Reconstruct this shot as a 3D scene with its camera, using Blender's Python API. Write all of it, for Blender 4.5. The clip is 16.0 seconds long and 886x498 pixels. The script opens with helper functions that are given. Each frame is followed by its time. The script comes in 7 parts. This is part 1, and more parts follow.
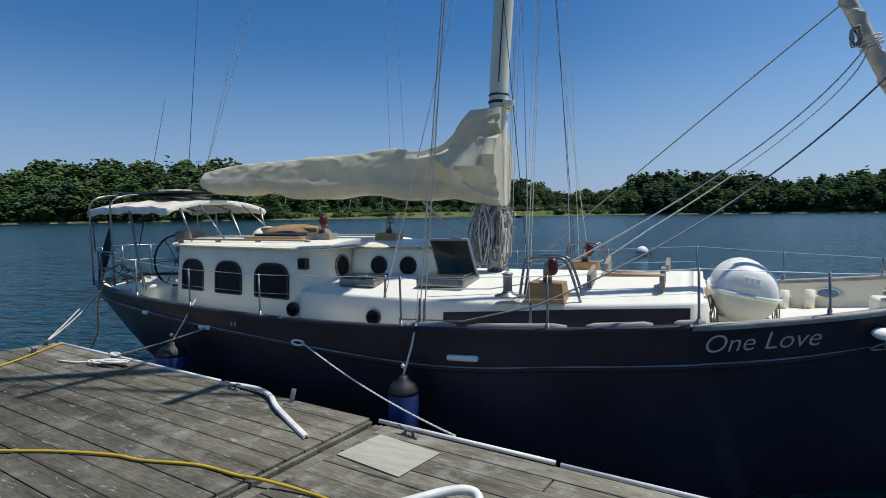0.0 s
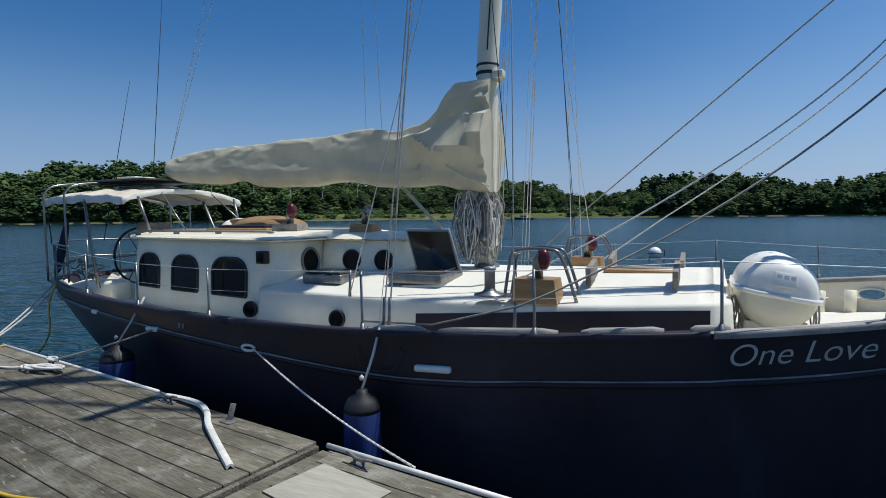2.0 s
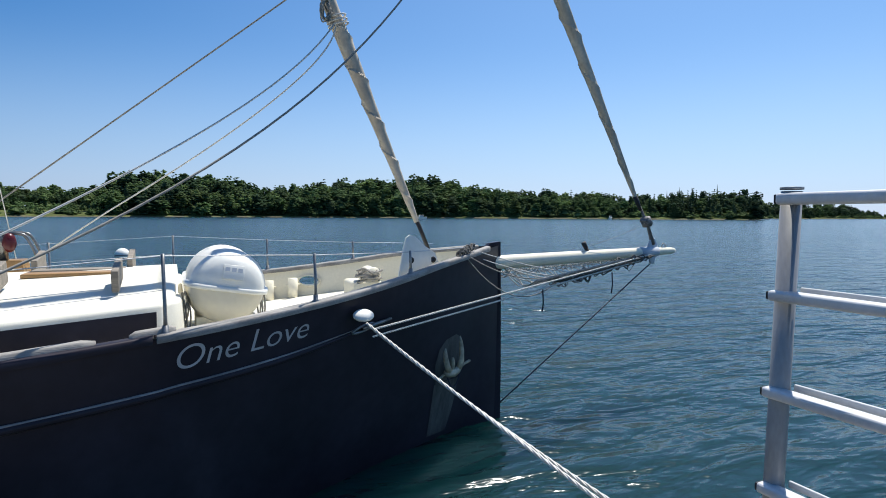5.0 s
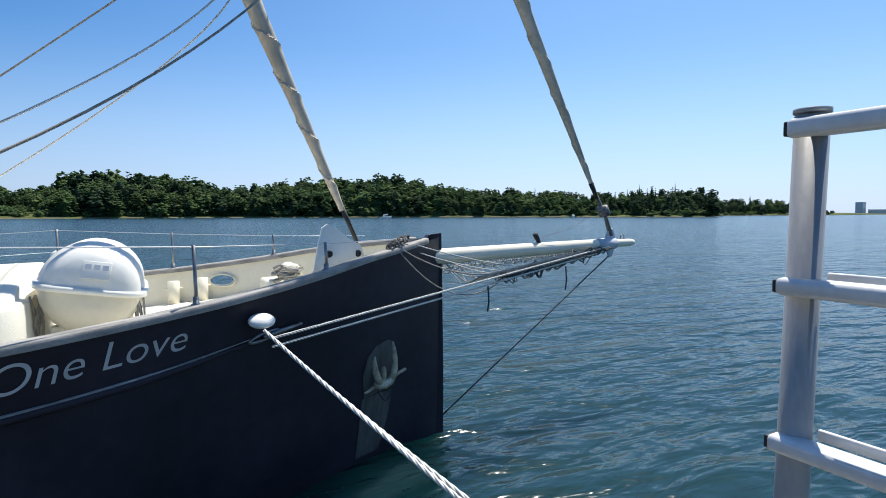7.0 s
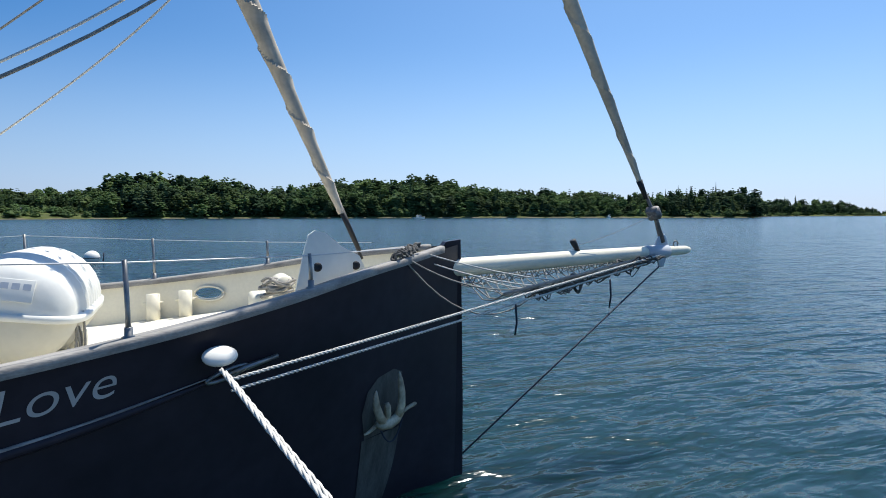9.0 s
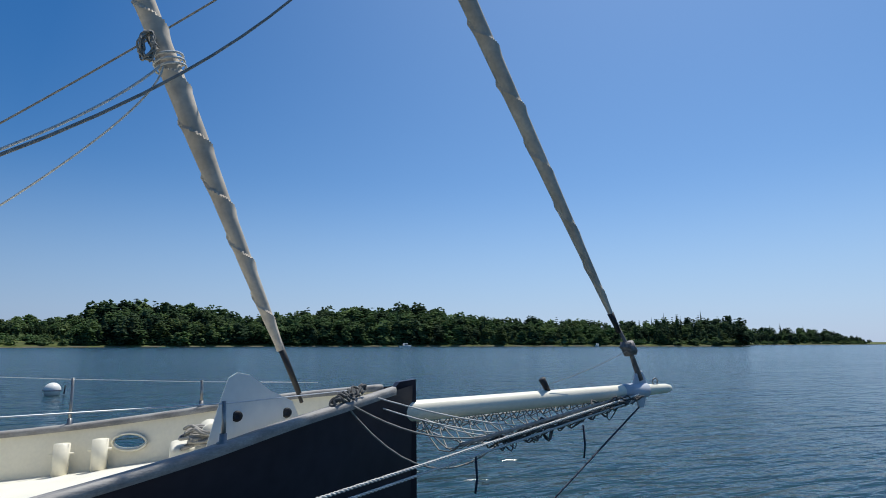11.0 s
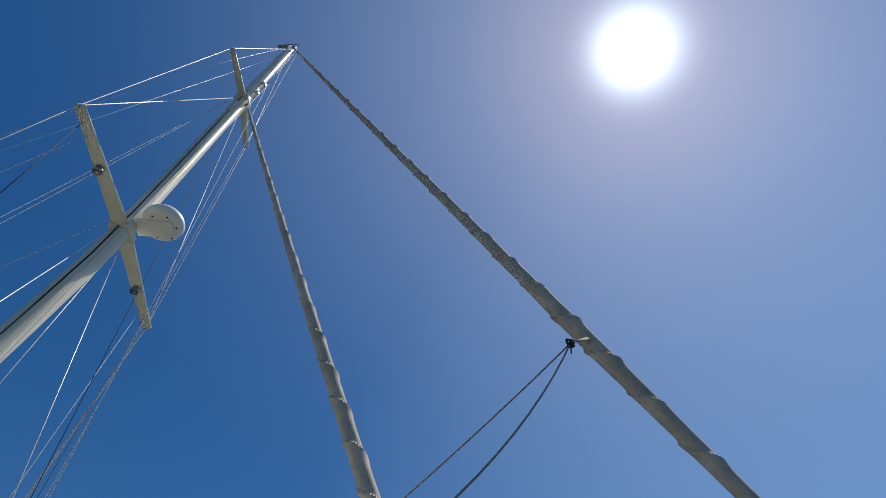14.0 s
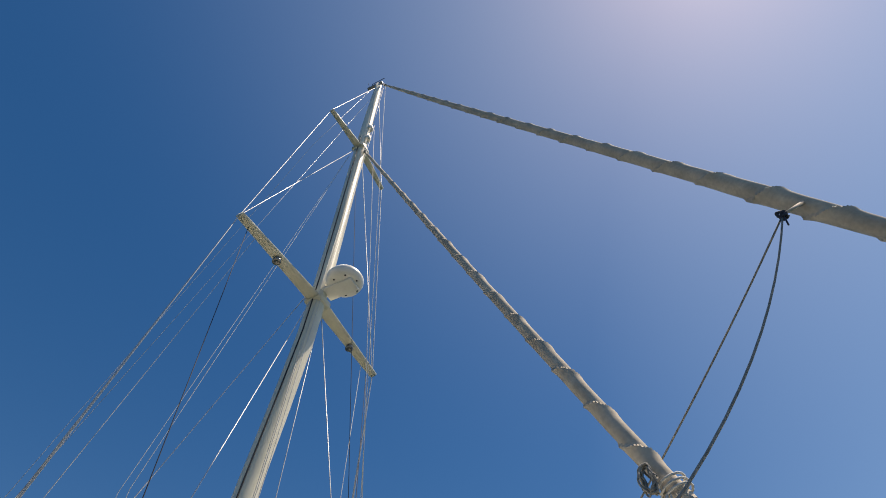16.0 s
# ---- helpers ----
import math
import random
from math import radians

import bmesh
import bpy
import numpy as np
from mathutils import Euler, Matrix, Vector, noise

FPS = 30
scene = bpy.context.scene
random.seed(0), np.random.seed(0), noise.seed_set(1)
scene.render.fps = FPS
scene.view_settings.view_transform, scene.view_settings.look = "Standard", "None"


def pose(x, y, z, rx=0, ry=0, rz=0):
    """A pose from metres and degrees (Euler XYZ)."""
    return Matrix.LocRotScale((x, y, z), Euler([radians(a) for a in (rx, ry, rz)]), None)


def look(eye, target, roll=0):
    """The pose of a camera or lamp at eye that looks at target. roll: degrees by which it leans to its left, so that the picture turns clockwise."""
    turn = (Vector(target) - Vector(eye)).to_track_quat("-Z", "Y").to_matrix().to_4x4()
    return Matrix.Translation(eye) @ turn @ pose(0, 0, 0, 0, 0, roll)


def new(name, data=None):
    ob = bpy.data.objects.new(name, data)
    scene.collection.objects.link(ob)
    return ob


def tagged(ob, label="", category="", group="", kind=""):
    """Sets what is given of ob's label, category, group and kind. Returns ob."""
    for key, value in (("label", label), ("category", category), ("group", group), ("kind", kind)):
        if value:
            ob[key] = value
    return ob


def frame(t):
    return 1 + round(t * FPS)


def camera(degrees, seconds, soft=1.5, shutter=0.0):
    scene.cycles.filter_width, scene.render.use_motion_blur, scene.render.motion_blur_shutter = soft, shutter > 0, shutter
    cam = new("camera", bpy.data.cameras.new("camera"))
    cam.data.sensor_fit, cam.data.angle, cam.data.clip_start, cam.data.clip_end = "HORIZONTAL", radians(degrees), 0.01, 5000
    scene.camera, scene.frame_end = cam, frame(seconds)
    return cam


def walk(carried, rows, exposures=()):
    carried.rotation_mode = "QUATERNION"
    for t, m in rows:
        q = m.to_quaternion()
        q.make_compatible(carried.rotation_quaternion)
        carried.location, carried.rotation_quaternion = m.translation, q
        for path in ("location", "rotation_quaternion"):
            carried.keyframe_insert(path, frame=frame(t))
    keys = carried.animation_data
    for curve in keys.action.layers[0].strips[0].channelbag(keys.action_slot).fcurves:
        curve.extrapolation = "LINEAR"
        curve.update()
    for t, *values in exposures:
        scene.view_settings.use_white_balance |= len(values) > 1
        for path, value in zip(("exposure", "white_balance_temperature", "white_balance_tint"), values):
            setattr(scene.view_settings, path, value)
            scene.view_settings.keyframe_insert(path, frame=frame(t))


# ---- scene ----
# seconds, eye x y z, tilt, roll, yaw
LENS = 76.99
PATH = [
    (0, 0.000, 0.000, 2.430, 86.40, -0.70, 24.30),
    (0.5, 0.034, 0.233, 2.388, 86.41, -0.66, 25.49),
    (1, 0.039, 0.459, 2.348, 86.44, -0.67, 25.65),
    (1.5, -0.039, 0.688, 2.312, 86.54, -0.61, 25.62),
    (2, -0.041, 0.909, 2.272, 86.62, -0.53, 25.53),
    (2.5, 0.007, 1.090, 2.266, 86.67, -0.55, 25.54),
    (3, 0.079, 1.157, 2.261, 86.78, -0.45, 18.42),
    (3.5, 0.108, 1.173, 2.281, 86.52, 0.02, -4.24),
    (4, 0.087, 1.190, 2.277, 86.41, 0.25, -24.27),
    (4.2, 0.097, 1.208, 2.269, 86.53, 0.46, -25.13),
    (6.3, 0.456, 1.678, 2.094, 86.54, 0.02, -24.45),
    (6.5, 0.543, 1.748, 2.087, 86.48, 0.06, -25.32),
    (7, 0.728, 1.823, 2.103, 86.46, -0.10, -28.45),
    (7.5, 0.861, 1.947, 2.103, 86.51, -0.31, -25.96),
    (8, 0.964, 2.202, 2.115, 86.46, -0.10, -24.89),
    (10.3, 1.555, 2.640, 2.128, 87.30, -0.16, -25.80),
    (10.5, 1.583, 2.669, 2.133, 88.31, -0.25, -26.06),
    (11, 1.573, 2.682, 2.184, 99.63, -0.05, -26.32),
    (11.5, 1.548, 2.659, 2.194, 110.85, -0.36, -25.17),
    (12, 1.559, 2.654, 2.171, 111.51, -0.50, -11.47),
    (12.5, 1.588, 2.674, 2.181, 115.12, -0.80, -3.43),
    (13, 1.593, 2.717, 2.222, 124.74, -0.48, -3.37),
    (13.5, 1.532, 2.836, 2.184, 136.80, -0.03, -4.08),
    (14, 1.578, 2.896, 2.104, 145.70, 0.41, -3.79),
    (14.5, 1.563, 2.976, 2.133, 146.00, -0.58, 8.00),
    (15, 1.584, 3.021, 2.143, 146.00, -0.64, 14.09),
    (15.5, 1.600, 3.075, 2.148, 146.28, -0.92, 24.97),
    (16, 1.575, 3.085, 2.116, 144.45, -0.80, 25.41),
]
EXPOSURES = [(0, 0.0, 6300, 8), (3.0, -0.06, 6250, 8), (4.0, 0.15, 6400, 8), (6.3, 0.65, 6600, 8), (7.0, 0.62, 6600, 8), (7.5, 0.48, 6500, 8),
             (8.0, 0.58, 6600, 8), (10.3, 0.28, 6400, 8), (11.0, 0.1, 6350, 8), (11.5, -0.15, 6150, 7), (12.0, -0.36, 6000, 7), (12.5, -0.1, 6100, 8),
             (13.0, 0.03, 6450, 9), (13.5, 0.0, 6900, 10), (14.0, -0.1, 6800, 10), (14.5, -0.07, 6600, 9), (15.0, 0.02, 6700, 10), (15.5, 0.15, 7000, 11), (16, 0.25, 8000, 14)]
cam = camera(LENS, 16.0, 0.95)


def eye_pose(x, y, z, tilt, roll, yaw):
    return pose(x, y, z, 0, 0, yaw) @ pose(0, 0, 0, tilt, 0, 0) @ pose(0, 0, 0, 0, 0, roll)


walk(cam, [(row[0], eye_pose(*row[1:])) for row in PATH], EXPOSURES)

# ---- sky, sun ----
SUN_EL, SUN_AZ = 67.2, 56.0
SUN_DIR = Vector((math.cos(radians(SUN_EL)) * math.sin(radians(SUN_AZ)),
                  math.cos(radians(SUN_EL)) * math.cos(radians(SUN_AZ)), math.sin(radians(SUN_EL))))
world = bpy.data.worlds.new("sky")
scene.world = world
world.use_nodes = True
wn, wl = world.node_tree.nodes, world.node_tree.links
wn.clear()
w_out = wn.new("ShaderNodeOutputWorld")
w_bg = wn.new("ShaderNodeBackground")
w_sky = wn.new("ShaderNodeTexSky")
w_sky.sky_type = "NISHITA"
w_sky.sun_disc = False
w_sky.sun_elevation, w_sky.sun_rotation = radians(SUN_EL), radians(SUN_AZ)
w_sky.air_density, w_sky.dust_density, w_sky.ozone_density = 1.0, 0.3, 3.5
w_bg.inputs["Strength"].default_value = 0.087
# bright aureole round the sun
w_tc = wn.new("ShaderNodeTexCoord")
w_dot = wn.new("ShaderNodeVectorMath")
w_dot.operation = "DOT_PRODUCT"
w_dot.inputs[1].default_value = SUN_DIR
w_map = wn.new("ShaderNodeMapRange")
w_map.inputs["From Min"].default_value, w_map.inputs["From Max"].default_value = 0.88, 1.0
w_pow = wn.new("ShaderNodeMath")
w_pow.operation = "POWER"
w_pow.inputs[1].default_value = 75.0
w_mul = wn.new("ShaderNodeMath")
w_mul.operation = "MULTIPLY"
w_mul.inputs[1].default_value = 22.0
w_add = wn.new("ShaderNodeVectorMath")
w_add.operation = "ADD"
wl.new(w_tc.outputs["Generated"], w_dot.inputs[0])
wl.new(w_dot.outputs["Value"], w_map.inputs["Value"])
wl.new(w_map.outputs["Result"], w_pow.inputs[0])
wl.new(w_pow.outputs[0], w_mul.inputs[0])
w_hue = wn.new("ShaderNodeHueSaturation")
w_hue.inputs["Saturation"].default_value, w_hue.inputs["Value"].default_value = 1.36, 1.0
wl.new(w_sky.outputs[0], w_hue.inputs["Color"])
# pale haze low over the water
w_sep = wn.new("ShaderNodeSeparateXYZ")
wl.new(w_tc.outputs["Generated"], w_sep.inputs[0])
w_low = wn.new("ShaderNodeMapRange")
w_low.interpolation_type = "SMOOTHSTEP"
w_low.inputs["From Min"].default_value, w_low.inputs["From Max"].default_value = 0.0, 0.30
w_low.inputs["To Min"].default_value, w_low.inputs["To Max"].default_value = 0.75, 0.0
wl.new(w_sep.outputs["Z"], w_low.inputs["Value"])
w_haze = wn.new("ShaderNodeMix")
w_haze.data_type = "RGBA"
w_haze.inputs[7].default_value = (2.35, 4.35, 6.8, 1)
wl.new(w_low.outputs[0], w_haze.inputs[0])
wl.new(w_hue.outputs[0], w_haze.inputs[6])
w_tint = wn.new("ShaderNodeMix")
w_tint.data_type, w_tint.blend_type = "RGBA", "MULTIPLY"
w_tint.inputs[0].default_value = 1.0
w_tint.inputs[7].default_value = (1.15, 0.97, 1.01, 1)
wl.new(w_haze.outputs[2], w_tint.inputs[6])
wl.new(w_tint.outputs[2], w_add.inputs[0])
# wide soft brightening towards the sun
w_wide = wn.new("ShaderNodeMapRange")
w_wide.inputs["From Min"].default_value, w_wide.inputs["From Max"].default_value = 0.45, 1.0
w_wp = wn.new("ShaderNodeMath")
w_wp.operation = "POWER"
w_wp.inputs[1].default_value = 2.8
w_sum = wn.new("ShaderNodeMath")
w_sum.operation = "MULTIPLY_ADD"
w_sum.inputs[1].default_value = 1.75
wl.new(w_dot.outputs["Value"], w_wide.inputs["Value"])
wl.new(w_wide.outputs["Result"], w_wp.inputs[0])
wl.new(w_wp.outputs[0], w_sum.inputs[0])
wl.new(w_mul.outputs[0], w_sum.inputs[2])
# the low sky is paler on the sun's side
w_side = wn.new("ShaderNodeVectorMath")
w_side.operation = "DOT_PRODUCT"
w_side.inputs[1].default_value = (math.sin(radians(SUN_AZ)), math.cos(radians(SUN_AZ)), 0.0)
wl.new(w_tc.outputs["Generated"], w_side.inputs[0])
w_smap = wn.new("ShaderNodeMapRange")
w_smap.inputs["From Min"].default_value, w_smap.inputs["From Max"].default_value = 0.35, 1.0
w_smap.inputs["To Max"].default_value = 1.45
wl.new(w_side.outputs["Value"], w_smap.inputs["Value"])
w_both = wn.new("ShaderNodeMath")
wl.new(w_sum.outputs[0], w_both.inputs[0])
wl.new(w_smap.outputs[0], w_both.inputs[1])
w_glow = wn.new("ShaderNodeVectorMath")
w_glow.operation = "MULTIPLY"
w_glow.inputs[1].default_value = (0.78, 0.97, 1.10)
wl.new(w_both.outputs[0], w_glow.inputs[0])
wl.new(w_glow.outputs[0], w_add.inputs[1])
wl.new(w_add.outputs[0], w_bg.inputs["Color"])
wl.new(w_bg.outputs[0], w_out.inputs[0])

sun = new("sun", bpy.data.lights.new("sun", "SUN"))
sun.data.energy, sun.data.angle, sun.data.color = 4.3, radians(0.53), (1.0, 0.96, 0.9)
sun.matrix_world = look(SUN_DIR * 50, (0, 0, 0))


# ---- materials ----
def mat(name, col, rough=0.6, metal=0.0, var=0.12, scale=6.0, bump=0.0, bscale=60.0, fine=0.0, spec=0.5, stretch=(1, 1, 1), dark=None, per_object=0.0, coat=0.0, per_island=0.0):
    """A painted, wooden or woven surface: base colour broken up by two scales of noise, with a fine relief."""
    m = bpy.data.materials.new(name)
    m.use_nodes = True
    n, l = m.node_tree.nodes, m.node_tree.links
    p = n["Principled BSDF"]
    p.inputs["Metallic"].default_value = metal
    p.inputs["Specular IOR Level"].default_value = spec
    p.inputs["Coat Weight"].default_value = coat
    tc = n.new("ShaderNodeTexCoord")
    mp = n.new("ShaderNodeMapping")
    mp.inputs["Scale"].default_value = stretch
    l.new(tc.outputs["Object"], mp.inputs[0])
    big = n.new("ShaderNodeTexNoise")
    big.inputs["Scale"].default_value, big.inputs["Detail"].default_value = scale, 6
    small = n.new("ShaderNodeTexNoise")
    small.inputs["Scale"].default_value, small.inputs["Detail"].default_value = bscale, 4
    l.new(mp.outputs[0], big.inputs[0])
    l.new(mp.outputs[0], small.inputs[0])
    ramp = n.new("ShaderNodeMapRange")
    ramp.inputs["From Min"].default_value, ramp.inputs["From Max"].default_value = 0.3, 0.7
    l.new(big.outputs["Fac"], ramp.inputs["Value"])
    mix = n.new("ShaderNodeMix")
    mix.data_type = "RGBA"
    lo = dark if dark else tuple(c * (1 - var) for c in col)
    hi = tuple(min(1, c * (1 + var)) for c in col)
    mix.inputs[6].default_value, mix.inputs[7].default_value = (*lo, 1), (*hi, 1)
    l.new(ramp.outputs[0], mix.inputs[0])
    out = mix.outputs[2]
    if fine:
        m2 = n.new("ShaderNodeMix")
        m2.data_type, m2.blend_type = "RGBA", "MULTIPLY"
        mr = n.new("ShaderNodeMapRange")
        mr.inputs["From Min"].default_value, mr.inputs["From Max"].default_value = 0.3, 0.7
        mr.inputs["To Min"].default_value = 1 - fine
        l.new(small.outputs["Fac"], mr.inputs["Value"])
        m2.inputs[0].default_value = 1
        l.new(out, m2.inputs[6])
        l.new(mr.outputs[0], m2.inputs[7])
        out = m2.outputs[2]
    if per_object:
        oi = n.new("ShaderNodeObjectInfo")
        m3 = n.new("ShaderNodeMix")
        m3.data_type, m3.blend_type = "RGBA", "MULTIPLY"
        mr = n.new("ShaderNodeMapRange")
        mr.inputs["To Min"].default_value, mr.inputs["To Max"].default_value = 1 - per_object, 1 + per_object * 0.4
        l.new(oi.outputs["Random"], mr.inputs["Value"])
        m3.inputs[0].default_value = 1
        l.new(out, m3.inputs[6])
        l.new(mr.outputs[0], m3.inputs[7])
        out = m3.outputs[2]
    if per_island:
        ge = n.new("ShaderNodeNewGeometry")
        m4 = n.new("ShaderNodeMix")
        m4.data_type, m4.blend_type = "RGBA", "MULTIPLY"
        mr = n.new("ShaderNodeMapRange")
        mr.inputs["To Min"].default_value, mr.inputs["To Max"].default_value = 1 - per_island, 1 + per_island * 0.7
        l.new(ge.outputs["Random Per Island"], mr.inputs["Value"])
        m4.inputs[0].default_value = 1
        l.new(out, m4.inputs[6])
        l.new(mr.outputs[0], m4.inputs[7])
        out = m4.outputs[2]
    l.new(out, p.inputs["Base Color"])
    rr = n.new("ShaderNodeMapRange")
    rr.inputs["To Min"].default_value, rr.inputs["To Max"].default_value = max(0.02, rough - 0.1), min(1, rough + 0.1)
    l.new(big.outputs["Fac"], rr.inputs["Value"])
    l.new(rr.outputs[0], p.inputs["Roughness"])
    if bump:
        b = n.new("ShaderNodeBump")
        b.inputs["Strength"].default_value, b.inputs["Distance"].default_value = bump, 0.01
        l.new(small.outputs["Fac"], b.inputs["Height"])
        l.new(b.outputs[0], p.inputs["Normal"])
    return m


M_NAVY = mat("navy hull paint", (0.036, 0.0305, 0.040), 0.36, var=0.3, scale=1.2, bscale=12, fine=0.2, bump=0.05, spec=0.2)
M_CREAM = mat("cream deck paint", (0.82, 0.77, 0.62), 0.5, var=0.06, scale=2.5, bscale=40, fine=0.06, bump=0.08)
M_WHITE = mat("white gelcoat", (0.90, 0.84, 0.66), 0.4, var=0.04, scale=3, bscale=30, fine=0.06, bump=0.03)
M_DECK = mat("white deck paint", (0.77, 0.74, 0.63), 0.65, var=0.05, scale=3, bscale=180, fine=0.08, bump=0.25)
M_CAP = mat("weathered rail paint", (0.34, 0.32, 0.29), 0.7, var=0.3, scale=5, bscale=50, fine=0.25, bump=0.2, stretch=(0.4, 3, 3))
M_STRIPE = mat("worn pale stripe", (0.32, 0.30, 0.28), 0.5, var=0.4, scale=7, bscale=60, fine=0.3, stretch=(0.3, 2, 2))
M_STEEL = mat("stainless steel", (0.27, 0.27, 0.26), 0.33, 0.75, var=0.2, scale=10, bscale=40, fine=0.2)
M_ALU = mat("dull aluminium", (0.35, 0.35, 0.35), 0.5, 0.3, var=0.12, scale=8, bscale=90, fine=0.15, stretch=(1, 1, 0.3), bump=0.05)
M_MAST = mat("cream mast paint", (0.78, 0.74, 0.58), 0.35, var=0.08, scale=3, bscale=30, fine=0.08, stretch=(1, 1, 0.3))
M_CANVAS = mat("cream canvas sail cover", (0.74, 0.70, 0.55), 0.9, var=0.08, scale=4, bscale=120, fine=0.10, bump=0.2)
cn, cl = M_CANVAS.node_tree.nodes, M_CANVAS.node_tree.links
c_p, c_t, c_m = cn["Principled BSDF"], cn.new("ShaderNodeBsdfTranslucent"), cn.new("ShaderNodeMixShader")
c_m.inputs[0].default_value = 0.38
cl.new(c_p.inputs["Base Color"].links[0].from_socket, c_t.inputs["Color"])
cl.new(c_p.outputs[0], c_m.inputs[1])
cl.new(c_t.outputs[0], c_m.inputs[2])
cl.new(c_m.outputs[0], [q for q in cn if q.type == "OUTPUT_MATERIAL"][0].inputs[0])
M_SAIL = mat("weathered furled sail cover", (0.60, 0.52, 0.41), 0.9, var=0.2, scale=5, bscale=30, fine=0.2, bump=0.02)
M_BIMINI = mat("tan bimini canvas", (0.66, 0.58, 0.46), 0.9, var=0.12, scale=4, bscale=100, fine=0.12, bump=0.25)
M_TEAK = mat("varnished teak", (0.42, 0.24, 0.09), 0.4, var=0.25, scale=4, bscale=40, fine=0.3, stretch=(0.4, 4, 4), bump=0.1)
M_OLDWOOD = mat("weathered grey block wood", (0.30, 0.26, 0.21), 0.8, var=0.25, scale=6, bscale=50, fine=0.3, stretch=(0.4, 4, 4), bump=0.3)
M_DOCK = mat("weathered grey dock planks", (0.185, 0.168, 0.124), 0.88, var=0.45, scale=2.2, bscale=26, fine=0.5, stretch=(0.28, 3.0, 3.0), bump=0.7, per_object=0.28, spec=0.2)
# pale lichen and salt blotches across the planks
dn, dl = M_DOCK.node_tree.nodes, M_DOCK.node_tree.links
d_tc, d_no, d_mr, d_mx = dn.new("ShaderNodeTexCoord"), dn.new("ShaderNodeTexNoise"), dn.new("ShaderNodeMapRange"), dn.new("ShaderNodeMix")
d_no.inputs["Scale"].default_value, d_no.inputs["Detail"].default_value, d_no.inputs["Roughness"].default_value = 2.4, 9, 0.72
d_mr.inputs["From Min"].default_value, d_mr.inputs["From Max"].default_value = 0.50, 0.72
d_mr.inputs["To Max"].default_value = 0.75
d_mx.data_type = "RGBA"
d_mx.inputs[7].default_value = (0.33, 0.32, 0.275, 1)
dp = dn["Principled BSDF"]
dl.new(d_tc.outputs["Object"], d_no.inputs[0])
dl.new(d_no.outputs["Fac"], d_mr.inputs["Value"])
dl.new(d_mr.outputs[0], d_mx.inputs[0])
dl.new(dp.inputs["Base Color"].links[0].from_socket, d_mx.inputs[6])
# broad damp darkening and scattered pale scratches
d_big, d_br, d_mul = dn.new("ShaderNodeTexNoise"), dn.new("ShaderNodeMapRange"), dn.new("ShaderNodeMix")
d_big.inputs["Scale"].default_value, d_big.inputs["Detail"].default_value = 0.42, 5
d_br.inputs["From Min"].default_value, d_br.inputs["From Max"].default_value = 0.38, 0.62
d_br.inputs["To Min"].default_value, d_br.inputs["To Max"].default_value = 0.74, 1.18
d_mul.data_type, d_mul.blend_type = "RGBA", "MULTIPLY"
d_mul.inputs[0].default_value = 1.0
d_scr, d_sm, d_sr, d_sx = dn.new("ShaderNodeTexNoise"), dn.new("ShaderNodeMapping"), dn.new("ShaderNodeMapRange"), dn.new("ShaderNodeMix")
d_sm.inputs["Scale"].default_value = (5.0, 26.0, 5.0)
d_scr.inputs["Scale"].default_value, d_scr.inputs["Detail"].default_value, d_scr.inputs["Distortion"].default_value = 1.0, 7, 1.6
d_sr.inputs["From Min"].default_value, d_sr.inputs["From Max"].default_value = 0.63, 0.70
d_sr.inputs["To Max"].default_value = 0.5
d_sx.data_type = "RGBA"
d_sx.inputs[7].default_value = (0.40, 0.39, 0.34, 1)
dl.new(d_tc.outputs["Object"], d_big.inputs[0])
dl.new(d_big.outputs["Fac"], d_br.inputs["Value"])
dl.new(d_mx.outputs[2], d_mul.inputs[6])
# planks grow darker with distance from the dock edge
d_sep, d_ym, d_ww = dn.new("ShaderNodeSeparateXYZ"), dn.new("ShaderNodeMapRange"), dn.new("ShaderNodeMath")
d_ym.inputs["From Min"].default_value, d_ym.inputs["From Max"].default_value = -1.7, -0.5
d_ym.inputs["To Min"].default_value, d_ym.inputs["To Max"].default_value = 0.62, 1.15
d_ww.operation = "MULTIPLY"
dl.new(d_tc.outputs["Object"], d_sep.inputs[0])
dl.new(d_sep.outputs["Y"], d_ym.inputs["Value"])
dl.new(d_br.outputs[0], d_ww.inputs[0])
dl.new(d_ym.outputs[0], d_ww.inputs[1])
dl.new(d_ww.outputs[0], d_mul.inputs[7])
dl.new(d_tc.outputs["Object"], d_sm.inputs[0])
dl.new(d_sm.outputs[0], d_scr.inputs[0])
dl.new(d_scr.outputs["Fac"], d_sr.inputs["Value"])
dl.new(d_sr.outputs[0], d_sx.inputs[0])
dl.new(d_mul.outputs[2], d_sx.inputs[6])
dl.new(d_sx.outputs[2], dp.inputs["Base Color"])
# paler than the posts: sun on the rail tops is put into the colour
M_RAIL = mat("sunlit toned rail", (0.68, 0.68, 0.68), 0.45, 0.2, var=0.08, scale=8, bscale=60, fine=0.1)
M_DOCKSIDE = mat("dark wet dock timber", (0.10, 0.09, 0.075), 0.85, var=0.3, scale=4, bscale=30, fine=0.4, stretch=(0.3, 3, 3), bump=0.5)
M_MAT = mat("pale wood board", (0.40, 0.38, 0.30), 0.8, var=0.12, scale=5, bscale=30, fine=0.2, stretch=(0.3, 3, 3), bump=0.2)
M_PIPE = mat("white plastic edging", (0.75, 0.73, 0.66), 0.45, var=0.12, scale=5, bscale=30, fine=0.15)
